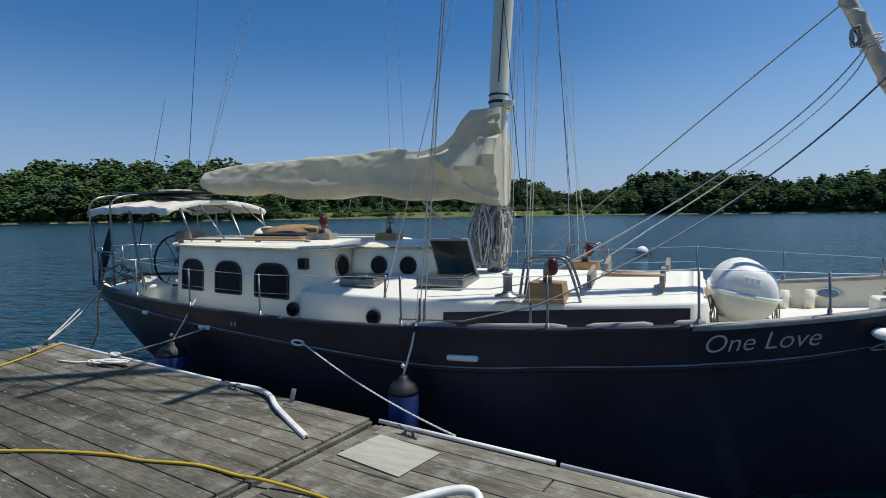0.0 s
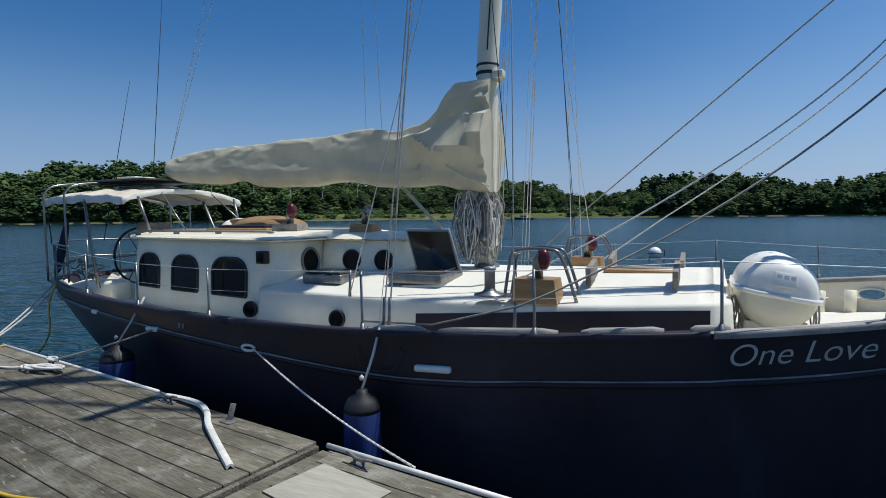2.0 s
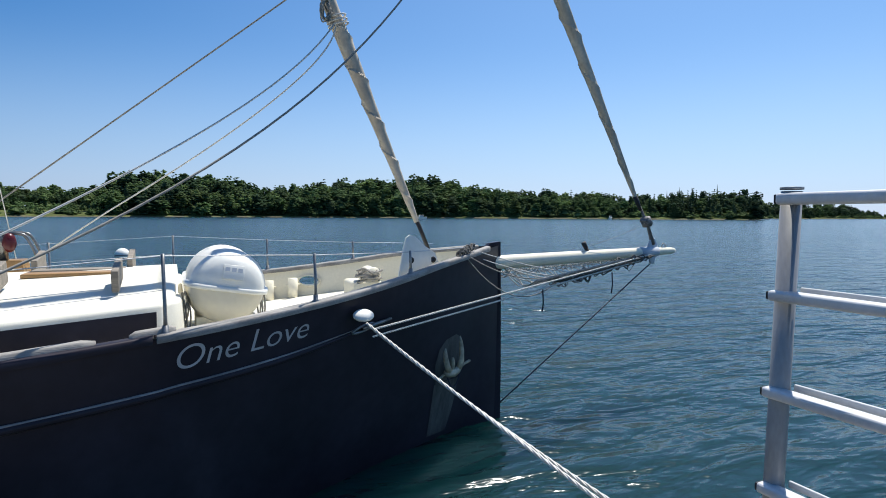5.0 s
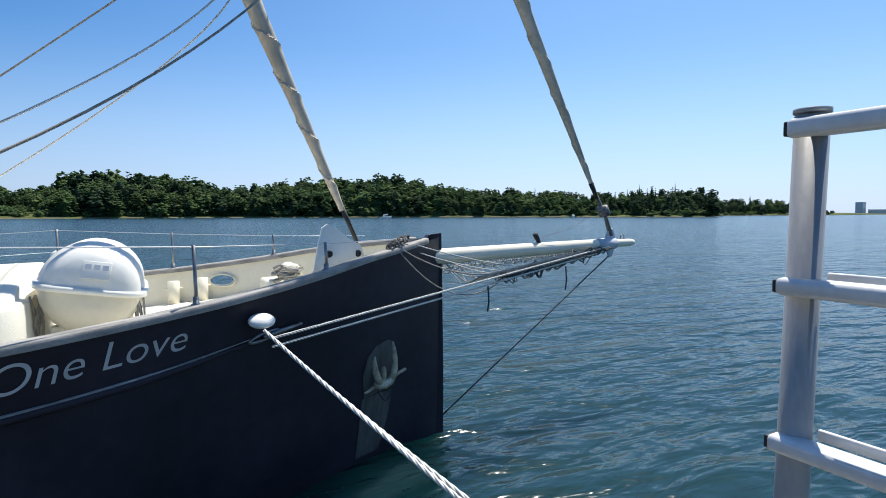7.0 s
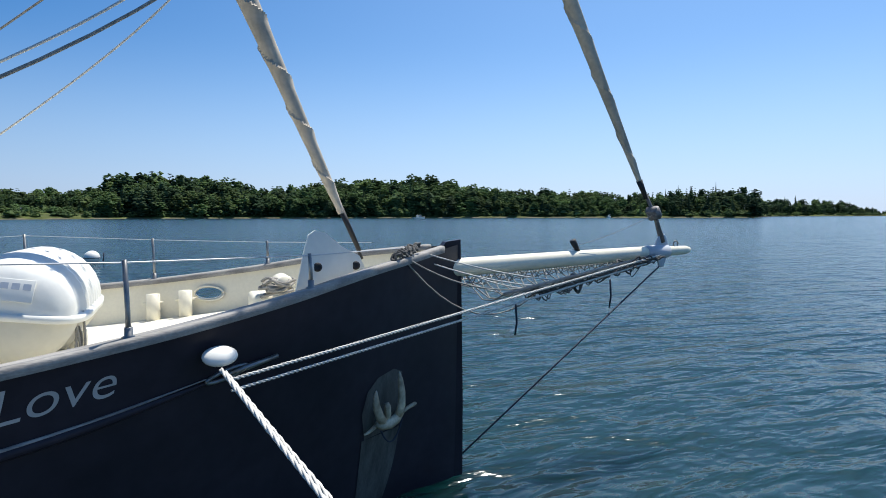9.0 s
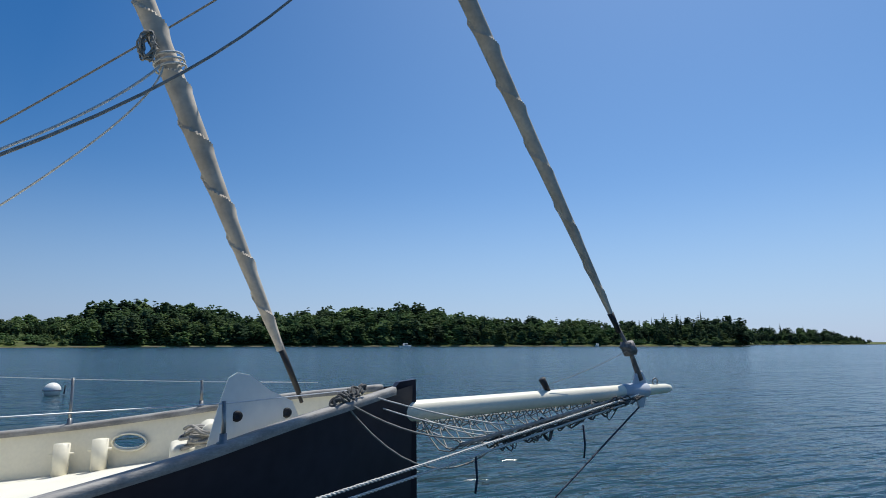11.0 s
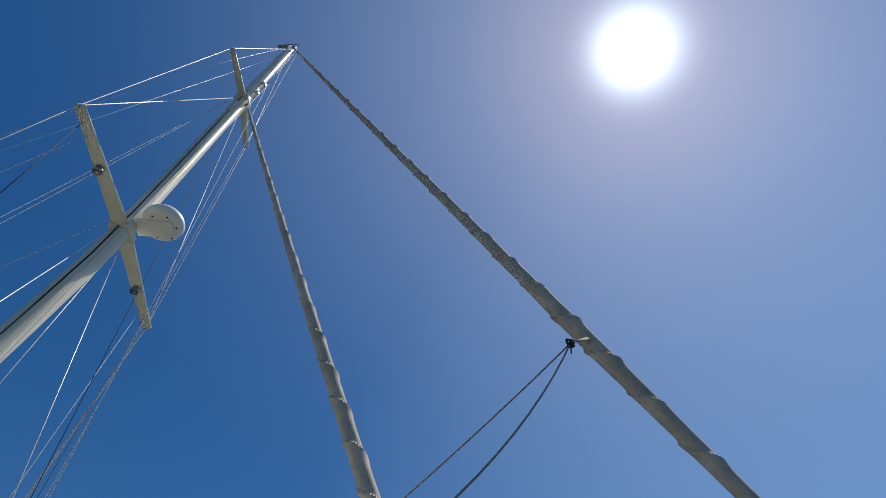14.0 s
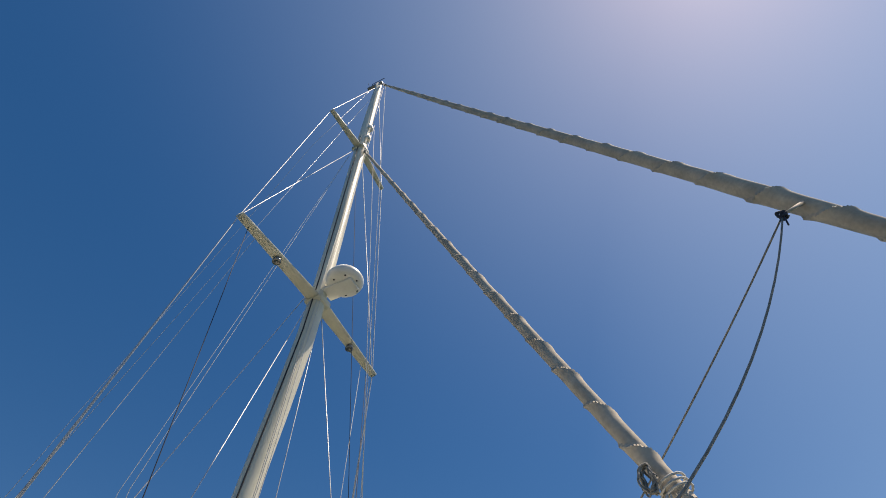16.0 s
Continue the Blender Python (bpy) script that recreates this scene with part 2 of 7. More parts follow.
M_GALV = mat("rusty galvanised steel", (0.23, 0.22, 0.21), 0.6, 0.5, var=0.35, scale=25, bscale=80, fine=0.3, bump=0.2)
M_ROPE = mat("white mooring rope", (0.76, 0.74, 0.68), 0.9, var=0.12, scale=20, bscale=220, fine=0.25, bump=0.2)
M_OLDROPE = mat("grey weathered rope", (0.34, 0.32, 0.28), 0.95, var=0.25, scale=20, bscale=220, fine=0.25, bump=0.2)
M_WIRE = mat("steel rigging wire", (0.62, 0.62, 0.62), 0.4, 0.25, var=0.1, scale=20)
M_DARKLINE = mat("dark blue braided line", (0.035, 0.045, 0.07), 0.85, var=0.2, scale=20, bscale=200, fine=0.3)
M_BLACK = mat("black rubber", (0.018, 0.018, 0.02), 0.6, var=0.2, scale=12, bscale=60, fine=0.2)
M_FENDER = mat("royal blue fender vinyl", (0.018, 0.045, 0.19), 0.6, var=0.25, scale=5, bscale=40, fine=0.3, stretch=(3, 3, 0.4))
M_HOSE = mat("yellow power cable", (0.58, 0.38, 0.03), 0.5, var=0.12, scale=8, bscale=40, fine=0.15)
M_RED = mat("dark red lens", (0.085, 0.006, 0.008), 0.3, var=0.1, scale=12)
M_RAFT = mat("white fibreglass canister", (0.85, 0.835, 0.76), 0.38, var=0.04, scale=3, bscale=25, fine=0.05, bump=0.04)
M_RAFT2 = mat("cream lower canister shell", (0.68, 0.63, 0.50), 0.45, var=0.06, scale=3, bscale=25, fine=0.06)
M_GREYPAINT = mat("light grey paint", (0.55, 0.58, 0.62), 0.55, var=0.06, scale=4, bscale=30, fine=0.06)
M_LETTER = mat("silver grey lettering", (0.50, 0.49, 0.48), 0.5, var=0.12, scale=10)
M_SMOKE = mat("smoked acrylic", (0.05, 0.046, 0.038), 0.32, var=0.2, scale=2, spec=0.6)
M_BLUEBAG = mat("dark blue canvas", (0.02, 0.028, 0.07), 0.9, var=0.2, scale=6, bscale=60, fine=0.2, bump=0.3)

M_BUNDLE = mat("brown canvas", (0.30, 0.19, 0.09), 0.9, var=0.3, scale=6, bscale=60, fine=0.25, bump=0.3)

M_GLASS = bpy.data.materials.new("dark window glass")
M_GLASS.use_nodes = True
_p = M_GLASS.node_tree.nodes["Principled BSDF"]
_p.inputs["Base Color"].default_value = (0.006, 0.007, 0.008, 1)
_p.inputs["Roughness"].default_value = 0.08
_p.inputs["Specular IOR Level"].default_value = 0.12


# ---- mesh helpers ----
def part(name, bm, material, parent=None, label="", smooth=True):
    me = bpy.data.meshes.new(name)
    bm.normal_update()
    bm.to_mesh(me)
    bm.free()
    me.materials.append(material)
    if smooth:
        for f in me.polygons:
            f.use_smooth = True
    ob = new(name, me)
    if parent is not None:
        ob.parent = parent
        ob.matrix_parent_inverse = parent.matrix_basis.inverted()
    if label:
        tagged(ob, label)
    return ob


def crease(ob, angle=35):
    me = ob.data
    lim = math.cos(radians(angle))
    bm = bmesh.new()
    bm.from_mesh(me)
    for e in bm.edges:
        if len(e.link_faces) == 2:
            e.smooth = e.link_faces[0].normal.dot(e.link_faces[1].normal) > lim
    bm.to_mesh(me)
    bm.free()
    return ob


def empty(name, at, label, category, group=""):
    ob = new(name)
    ob.empty_display_size = 0.1
    ob.matrix_basis = Matrix.Translation(at)
    return tagged(ob, label, category, group)


def box(bm, x0, x1, y0, y1, z0, z1, bevel=0.0, m=None):
    """A box, with rounded edges where a bevel is given."""
    g = bmesh.ops.create_cube(bm, size=1.0)
    vs = g["verts"]
    for v in vs:
        v.co = Vector(((x0 + x1) / 2 + v.co.x * (x1 - x0), (y0 + y1) / 2 + v.co.y * (y1 - y0), (z0 + z1) / 2 + v.co.z * (z1 - z0)))
    if m is not None:
        for v in vs:
            v.co = m @ v.co
    if bevel:
        es = {e for v in vs for e in v.link_edges}
        bmesh.ops.bevel(bm, geom=list(es), offset=bevel, segments=2, affect="EDGES", profile=0.5)
    return bm


def smooth_path(pts, n=8):
    """A Catmull-Rom line through points."""
    p = [Vector(q) for q in pts]
    if len(p) < 3:
        return p
    p = [2 * p[0] - p[1]] + p + [2 * p[-1] - p[-2]]
    out = []
    for i in range(1, len(p) - 2):
        for k in range(n):
            t = k / n
            a, b, c, d = p[i - 1], p[i], p[i + 1], p[i + 2]
            out.append(0.5 * ((2 * b) + (c - a) * t + (2 * a - 5 * b + 4 * c - d) * t * t + (3 * b - a - 3 * c + d) * t ** 3))
    out.append(p[-2])
    return out


def tube(bm, pts, r, sides=8, caps=True, twist=0.0):
    """A round bar along points; r is one radius or one for each point."""
    pts = [Vector(q) for q in pts]
    n = len(pts)
    rs = r if isinstance(r, (list, tuple)) else [r] * n
    rings = []
    up = None
    for i, q in enumerate(pts):
        d = (pts[min(i + 1, n - 1)] - pts[max(i - 1, 0)]).normalized()
        if up is None:
            up = d.orthogonal().normalized()
        up = (up - d * up.dot(d)).normalized()
        side = d.cross(up)
        rings.append([bm.verts.new(q + (up * math.cos(a) + side * math.sin(a)) * rs[i]) for a in (2 * math.pi * k / sides + twist * i for k in range(sides))])
    for a, b in zip(rings, rings[1:]):
        for k in range(sides):
            bm.faces.new((a[k], a[(k + 1) % sides], b[(k + 1) % sides], b[k]))
    if caps:
        bm.faces.new(rings[0][::-1])
        bm.faces.new(rings[-1])
    return bm


def sag(a, b, drop, n=14):
    a, b = Vector(a), Vector(b)
    return [a.lerp(b, i / n) - Vector((0, 0, drop * 4 * (i / n) * (1 - i / n))) for i in range(n + 1)]


def line(name, pts, r, material, parent, label="", sides=6):
    return part(name, tube(bmesh.new(), pts, r, sides), material, parent, label)


def lathe(bm, prof, at, axis="Z", sides=20):
    """A turned shape from (radius, height) pairs."""
    rings = []
    for r, h in prof:
        ring = []
        for k in range(sides):
            a = 2 * math.pi * k / sides
            c, s = r * math.cos(a), r * math.sin(a)
            v = {"Z": (c, s, h), "X": (h, c, s), "Y": (c, h, s)}[axis]
            ring.append(bm.verts.new(Vector(at) + Vector(v)))
        rings.append(ring)
    for a, b in zip(rings, rings[1:]):
        for k in range(sides):
            bm.faces.new((a[k], a[(k + 1) % sides], b[(k + 1) % sides], b[k]))
    bm.faces.new(rings[0][::-1])
    bm.faces.new(rings[-1])
    bmesh.ops.recalc_face_normals(bm, faces=bm.faces)
    return bm


def table(pairs):
    """A smooth curve through (x, value) pairs."""
    xs = [p[0] for p in pairs]
    ys = [p[1] for p in pairs]
    n = len(xs)
    d = [(ys[i + 1] - ys[i]) / (xs[i + 1] - xs[i]) for i in range(n - 1)]
    m = [d[0]] + [0 if d[i - 1] * d[i] < 0 else 2 * d[i - 1] * d[i] / (d[i - 1] + d[i] + 1e-12) for i in range(1, n - 1)] + [d[-1]]

    def f(x):
        if x <= xs[0]:
            return ys[0]
        if x >= xs[-1]:
            return ys[-1]
        i = max(k for k in range(n - 1) if xs[k] <= x)
        h = xs[i + 1] - xs[i]
        t = (x - xs[i]) / h
        return (ys[i] * (1 + 2 * t) * (1 - t) ** 2 + m[i] * h * t * (1 - t) ** 2 + ys[i + 1] * t * t * (3 - 2 * t) + m[i + 1] * h * t * t * (t - 1))
    return f


# ---- water and far shore ----
def water_material():
    m = bpy.data.materials.new("harbour water")
    m.use_nodes = True
    n, l = m.node_tree.nodes, m.node_tree.links
    p = n["Principled BSDF"]
    p.inputs["Base Color"].default_value = (0.008, 0.032, 0.036, 1)
    p.inputs["Roughness"].default_value = 0.16
    p.subsurface_method = "BURLEY"
    p.inputs["Subsurface Weight"].default_value = 1.0
    p.inputs["Subsurface Scale"].default_value = 1.0
    p.inputs["Subsurface Radius"].default_value = (0.5, 1.2, 1.0)
    p.inputs["IOR"].default_value = 1.33
    tc = n.new("ShaderNodeTexCoord")
    mp = n.new("ShaderNodeMapping")
    mp.inputs["Rotation"].default_value = (0, 0, radians(20))
    mp.inputs["Scale"].default_value = (0.42, 1.0, 1.0)
    l.new(tc.outputs["Object"], mp.inputs[0])
    h = None
    for sc, amp in ((0.05, 1.2), (0.25, 0.55), (0.9, 0.46), (2.3, 0.34), (6.0, 0.06)):
        t = n.new("ShaderNodeTexNoise")
        t.inputs["Scale"].default_value, t.inputs["Detail"].default_value = sc, 3
        t.inputs["Distortion"].default_value = 0.4
        l.new(mp.outputs[0], t.inputs[0])
        k = n.new("ShaderNodeMath")
        k.operation = "MULTIPLY"
        k.inputs[1].default_value = amp
        l.new(t.outputs["Fac"], k.inputs[0])
        if h is None:
            h = k.outputs[0]
        else:
            a = n.new("ShaderNodeMath")
            a.operation = "ADD"
            l.new(h, a.inputs[0])
            l.new(k.outputs[0], a.inputs[1])
            h = a.outputs[0]
    b = n.new("ShaderNodeBump")
    b.inputs["Strength"].default_value, b.inputs["Distance"].default_value = 1.0, 0.42
    l.new(h, b.inputs["Height"])
    l.new(b.outputs[0], p.inputs["Normal"])
    return m


bm = bmesh.new()
rings = [0, 6, 15, 40, 120, 400, 1200, 4500]
prev = None
for r in rings[1:]:
    ring = [bm.verts.new((r * math.cos(a), r * math.sin(a), 0)) for a in (2 * math.pi * k / 48 for k in range(48))]
    if prev is None:
        bm.faces.new(ring)
    else:
        for k in range(48):
            bm.faces.new((prev[k], ring[k], ring[(k + 1) % 48], prev[(k + 1) % 48]))
    prev = ring
water = part("water", bm, water_material(), smooth=False)
tagged(water, "rippled dark blue harbour water reaching to the far shore", "water", kind="structure")

M_LEAF = mat("far foliage", (0.165, 0.245, 0.092), 0.9, var=0.4, scale=0.05, bscale=0.9, fine=0.2, spec=0.1, per_island=0.22)
M_PINE = mat("far dark pines", (0.105, 0.165, 0.080), 0.9, var=0.35, scale=0.06, bscale=0.9, fine=0.2, spec=0.1, per_island=0.22)
for leafm in (M_LEAF, M_PINE):
    # thin leaves let some of the sun through
    ln, ll = leafm.node_tree.nodes, leafm.node_tree.links
    lp = ln["Principled BSDF"]
    # each tree has a green of its own
    at_, hs = ln.new("ShaderNodeAttribute"), ln.new("ShaderNodeHueSaturation")
    at_.attribute_name = "tree"
    hm, vm = ln.new("ShaderNodeMapRange"), ln.new("ShaderNodeMapRange")
    hm.inputs["To Min"].default_value, hm.inputs["To Max"].default_value = 0.482, 0.53
    vm.inputs["To Min"].default_value, vm.inputs["To Max"].default_value = 1.3, 0.78
    ll.new(at_.outputs["Fac"], hm.inputs["Value"])
    ll.new(at_.outputs["Fac"], vm.inputs["Value"])
    ll.new(hm.outputs[0], hs.inputs["Hue"])
    ll.new(vm.outputs[0], hs.inputs["Value"])
    hs.inputs["Saturation"].default_value = 0.92
    ll.new(lp.inputs["Base Color"].links[0].from_socket, hs.inputs["Color"])
    ll.new(hs.outputs[0], lp.inputs["Base Color"])
    tr = ln.new("ShaderNodeBsdfTranslucent")
    ll.new(lp.inputs["Base Color"].links[0].from_socket, tr.inputs["Color"])
    ms = ln.new("ShaderNodeMixShader")
    ms.inputs[0].default_value = 0.58
    lo_out = [q for q in ln if q.type == "OUTPUT_MATERIAL"][0]
    ll.new(lp.outputs[0], ms.inputs[1])
    ll.new(tr.outputs[0], ms.inputs[2])
    ll.new(ms.outputs[0], lo_out.inputs[0])
M_GRASS = mat("shore meadow", (0.105, 0.125, 0.034), 0.9, var=0.35, scale=0.05, bscale=0.4, fine=0.4, spec=0.2)
M_MUD = mat("tidal bank", (0.16, 0.14, 0.08), 0.9, var=0.3, scale=0.1, bscale=0.6, fine=0.4)

# tree top elevation and shore distance by bearing
TOPS = table([(-100, 3.8), (-63, 4.0), (-59, 4.5), (-50, 4.8), (-46, 5.1), (-40, 3.9), (-28, 3.3), (-16, 3.3), (-12, 2.1), (-9, 2.2), (-6.2, 2.5), (-5.2, 3.4), (2.4, 3.3), (6, 2.9), (8, 2.5), (11, 2.9), (20.7, 3.5), (25, 3.4), (29, 2.7), (33, 2.5), (41, 2.1), (46, 1.95), (48.5, 2.3), (53.7, 2.2), (54.6, 1.3), (60, 1.0), (62, 0.6), (64, 0.25), (110, 0.3)])
DIST = table([(-110, 330), (-50, 330), (-20, 400), (0, 430), (25, 430), (45, 430), (54, 450), (55, 800), (64, 1100), (66, 1800), (110, 2200)])


def shore_point(az, d, z):
    a = radians(az)
    return Vector((d * math.sin(a), d * math.cos(a), z))


bm = bmesh.new()
cols = []
for i in range(281):
    az = -108 + i * 0.78
    d = DIST(az)
    w = 0.15 * d
    cols.append([bm.verts.new(shore_point(az, d + q * w, z)) for q, z in ((0, -0.4), (0.008, 0.5), (0.10, 1.6), (0.5, 4.0), (1.0, 7.0 if az < 54 else 3), (3.0, 8.0 if az < 54 else 3))])
for a, b in zip(cols, cols[1:]):
    for k in range(5):
        bm.faces.new((a[k], b[k], b[k + 1], a[k + 1]))
land = part("far_shore", bm, M_GRASS)
tagged(land, "low grassy far shore with a muddy tide line", "shore", kind="structure")
bm = bmesh.new()
cols = []
for i in range(281):
    az = -108 + i * 0.78
    d = DIST(az) - 0.8
    cols.append([bm.verts.new(shore_point(az, d, -0.3)), bm.verts.new(shore_point(az, d + 1.5, 0.55 + 0.2 * math.sin(i * 1.7)))])
for a, b in zip(cols, cols[1:]):
    bm.faces.new((a[0], b[0], b[1], a[1]))
tagged(part("tide_line", bm, M_MUD), "brown muddy tide line along the far shore", "shore", kind="structure")


def clump_mesh(seed):
    """One ragged spray of leaves, radius about one."""
    rr = random.Random(seed)
    vs = [(1, 0, 0), (0, 1, 0), (-1, 0, 0), (0, -1, 0), (0, 0, 0.8), (0, 0, -0.6)]
    vs = [tuple(c * (0.6 + 0.8 * rr.random()) + rr.uniform(-0.25, 0.25) for c in v) for v in vs]
    fs = [(0, 1, 4), (1, 2, 4), (2, 3, 4), (3, 0, 4), (1, 0, 5), (2, 1, 5), (3, 2, 5), (0, 3, 5)]
    return np.array(vs), np.array(fs)


CLUMPS = [clump_mesh(k) for k in range(12)]


def forest(name, trees, material, label):
    """Woods of many small leaf sprays, set in lobed crowns, pine tiers or low bushes, each tree with its own shade of green."""
    V, Fc, shade, off = [], [], [], 0
    rr = random.Random(len(trees))
    for at, height, kind, detail in trees:
        tone = rr.random()
        at = np.array(at)
        spots = []
        if kind == "pine":
            # ragged tiers of boughs, bare gaps between them, a thin leader
            tiers = 10
            spots.append((np.array([0, 0, height * 0.52]), (height * 0.05, height * 0.05, height * 0.56)))
            spots.append((np.array([0, 0, height * 0.40]), (height * 0.09, height * 0.09, height * 0.30)))
            for t in range(tiers):
                f = t / (tiers - 1)
                reach = height * (0.20 - 0.165 * f) * rr.uniform(0.7, 1.25)
                for b in range(max(3, int(detail * (1.2 - f)))):
                    a, q = rr.uniform(0, 6.283), rr.random() ** 0.6
                    c = np.array([reach * q * math.cos(a), reach * q * math.sin(a), height * (0.16 + 0.77 * f + 0.03 * rr.random()) - 0.15 * reach * q])
                    s = height * (0.034 + 0.036 * (1 - f)) * rr.uniform(0.8, 1.2)
                    spots.append((c, (s, s, s * 0.55)))
        else:
            low = kind == "bush"
            lobes = 3 if low else rr.randrange(5, 9)
            for b in range(lobes):
                f = b / (lobes - 1)
                a, q = rr.uniform(0, 6.283), rr.uniform(0.05, 0.26) * (1.8 if low else 1) * (1.15 - 0.75 * f)
                core = np.array([q * math.cos(a), q * math.sin(a), (0.28 + 0.10 * f) if low else (0.24 + 0.54 * f)]) * height
                rad = height * (rr.uniform(0.34, 0.5) if low else rr.uniform(0.17, 0.26) * (1.12 - 0.35 * f))
                spots.append((core, (rad * 0.92, rad * 0.92, rad * 0.86)))
                for k in range(int(detail * (2.0 if low else 2.6))):
                    z = rr.uniform(-0.75, 1)
                    w, a2 = math.sqrt(1 - z * z), rr.uniform(0, 6.283)
                    g = rad * rr.uniform(0.80, 1.06)
                    c = core + np.array([g * w * math.cos(a2), g * w * math.sin(a2), g * z])
                    s = rad * rr.uniform(0.18, 0.36)
                    spots.append((c, (s, s, s * 0.8)))
        for c, sc in spots:
            vs, fs = CLUMPS[rr.randrange(12)]
            V.append(vs * np.array(sc) + c + at)
            Fc.append(fs + off)
            off += len(vs)
        shade.append(np.full(6 * len(spots), tone, dtype=np.float32))
    me = bpy.data.meshes.new(name)
    me.from_pydata(np.concatenate(V).tolist(), [], np.concatenate(Fc).tolist())
    me.materials.append(material)
    me.attributes.new("tree", "FLOAT", "POINT").data.foreach_set("value", np.concatenate(shade))
    return tagged(new(name, me), label, "woods", kind="stuff")


rt = random.Random(5)
leafy, pines, bushes = [], [], []
az = -104.0
while az < 63:
    d = DIST(az)
    seen = -66 < az
    meadow = -41 < az < -7
    for row in range(5 if seen else 3):
        dd = d * (1.022 + 0.034 * row + (0.085 if meadow else 0)) + rt.uniform(-4, 4)
        a2 = az + rt.uniform(-0.5, 0.5)
        top = (TOPS(a2) + 0.06) * math.pi / 180 * dd + 2.2
        base = 7.0 * min(1, (dd / d - 1) / 0.15) if az < 54 else 2.0
        hgt = max(3, (top - base) * (0.56 + 0.10 * row + rt.uniform(-0.13, 0.13)) * 1.12)
        is_pine = (-5.2 < az < 4 and rt.random() < 0.4) or rt.random() < 0.2 or (az > 44 and rt.random() < 0.8)
        (pines if is_pine else leafy).append((tuple(shore_point(a2, dd, base - 0.5)), hgt * (1.06 if is_pine else 1), "pine" if is_pine and rt.random() < 0.55 else "round", (11 if row < 3 else 14) if seen else 5))
    for k in range(3 if seen else 1):
        if rt.random() < (0.95 if not meadow else 0.25):
            dd = d * rt.uniform(1.012, 1.03)
            bushes.append((tuple(shore_point(az + rt.uniform(-0.45, 0.45), dd, 0.6)), rt.uniform(2.5, 7.5), "bush", 8 if seen else 4))
    if meadow:
        for k in range(2):
            bushes.append((tuple(shore_point(az + rt.uniform(-0.45, 0.45), d * rt.uniform(1.075, 1.10), 3.6)), rt.uniform(3, 7), "bush", 8))
    az += 0.5 if d < 600 else 0.3
forest("leafy_woods", leafy + bushes, M_LEAF, "dense green leafy woods along the far shore")
forest("pine_woods", pines, M_PINE, "dark pines standing among the far woods")

# ---- floating dock ----
DOCK = pose(-2.46, 3.95, 0.70, 0, 0, -8.0)


def on_dock(x, y, z=0.0):
    return DOCK @ Vector((x, y, z))


PLANK = 0.187


def dock_float(name, x0, x1, depth, dz, label):
    """A float: a dark timber frame that carries weathered planks with open joints."""
    bm = bmesh.new()
    box(bm, x0 + 0.03, x1 - 0.03, -depth, -0.035, -0.36, -0.045 + dz, m=DOCK)
    for i in range(int((x1 - x0) / 1.2) + 1):
        xx = x0 + 0.2 + i * 1.2
        if xx < x1 - 0.5:
            box(bm, xx, xx + 0.8, -depth + 0.2, -0.3, -0.75, -0.36, m=DOCK)
    fl = part(name, bm, M_DOCKSIDE, smooth=False)
    tagged(fl, label, "dock", kind="structure")
    bm = bmesh.new()
    box(bm, x0, x1, -0.03, 0.0, -0.30, -0.05 + dz, m=DOCK)
    part("fascia_board", bm, M_DOCKSIDE, fl, smooth=False)
    if x0 > -1:
        bm = bmesh.new()
        box(bm, x0, x0 + 0.10, -depth, -0.02, -0.06, dz - 0.004, 0.006, m=DOCK)
        part("end_board", bm, M_DOCK, fl, smooth=False)
        x0 += 0.105
    else:
        bm = bmesh.new()
        box(bm, x1 + 0.004, x1 + 0.04, -depth, -0.02, -0.20, dz - 0.016, 0.006, m=DOCK)
        part("end_board", bm, M_DOCK, fl, smooth=False)
    return fl, x0


def lay_planks(fl, x0, x1, depth, dz, seed):
    rr = random.Random(seed)
    n = int(depth / PLANK)
    for i in range(n):
        y1 = -0.002 - i * PLANK
        y0 = y1 - PLANK + 0.007
        cut = x0 + (x1 - x0) * (0.36 if i % 2 else 0.68) + rr.uniform(-0.3, 0.3)
        for a, b in ((x0, cut - 0.003), (cut + 0.003, x1)):
            bm = bmesh.new()
            up = dz + rr.uniform(-0.002, 0.003)
            box(bm, a + rr.uniform(0, 0.006), b - rr.uniform(0, 0.008), y0, y1, up - 0.042, up, 0.005)
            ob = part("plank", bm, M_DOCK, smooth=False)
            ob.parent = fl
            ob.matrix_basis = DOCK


LEFT, lx0 = dock_float("dock_float", -5.72, -0.02, 6.3, 0.012, "weathered grey plank dock float beside the boat")
RIGHT, rx0 = dock_float("dock_float", 0.05, 4.72, 6.3, -0.02, "weathered grey plank dock float carrying the gangway rail")
# rounded white edging along the floats


def edging(pts, r=0.019):
    bm = bmesh.new()
    tube(bm, pts, r, 10)
    return bm


e1 = part("edge_guard", edging([on_dock(x, 0.012, 0.018) for x in (-5.55, -4.4, -3.2, -2.05)]), M_PIPE)
tagged(e1, "white plastic bumper strip along the dock edge", "bumper strip")
part("lower_lip", edging([on_dock(x, 0.02, -0.035) for x in (-5.55, -3.2, -2.0)], 0.016), M_PIPE, e1)
e2 = part("edge_guard", edging([on_dock(x, 0.012, 0.0) for x in (0.07, 0.8, 1.62)], 0.018), M_PIPE)
tagged(e2, "white plastic bumper strip along the dock edge", "bumper strip")
part("lower_lip", edging([on_dock(x, 0.022, -0.06) for x in (0.07, 1.0, 1.64)], 0.018), M_PIPE, e2)
e3 = part("edge_guard", edging([on_dock(x, 0.014, -0.008) for x in (1.66, 3.0, 4.7)], 0.017), M_PIPE)
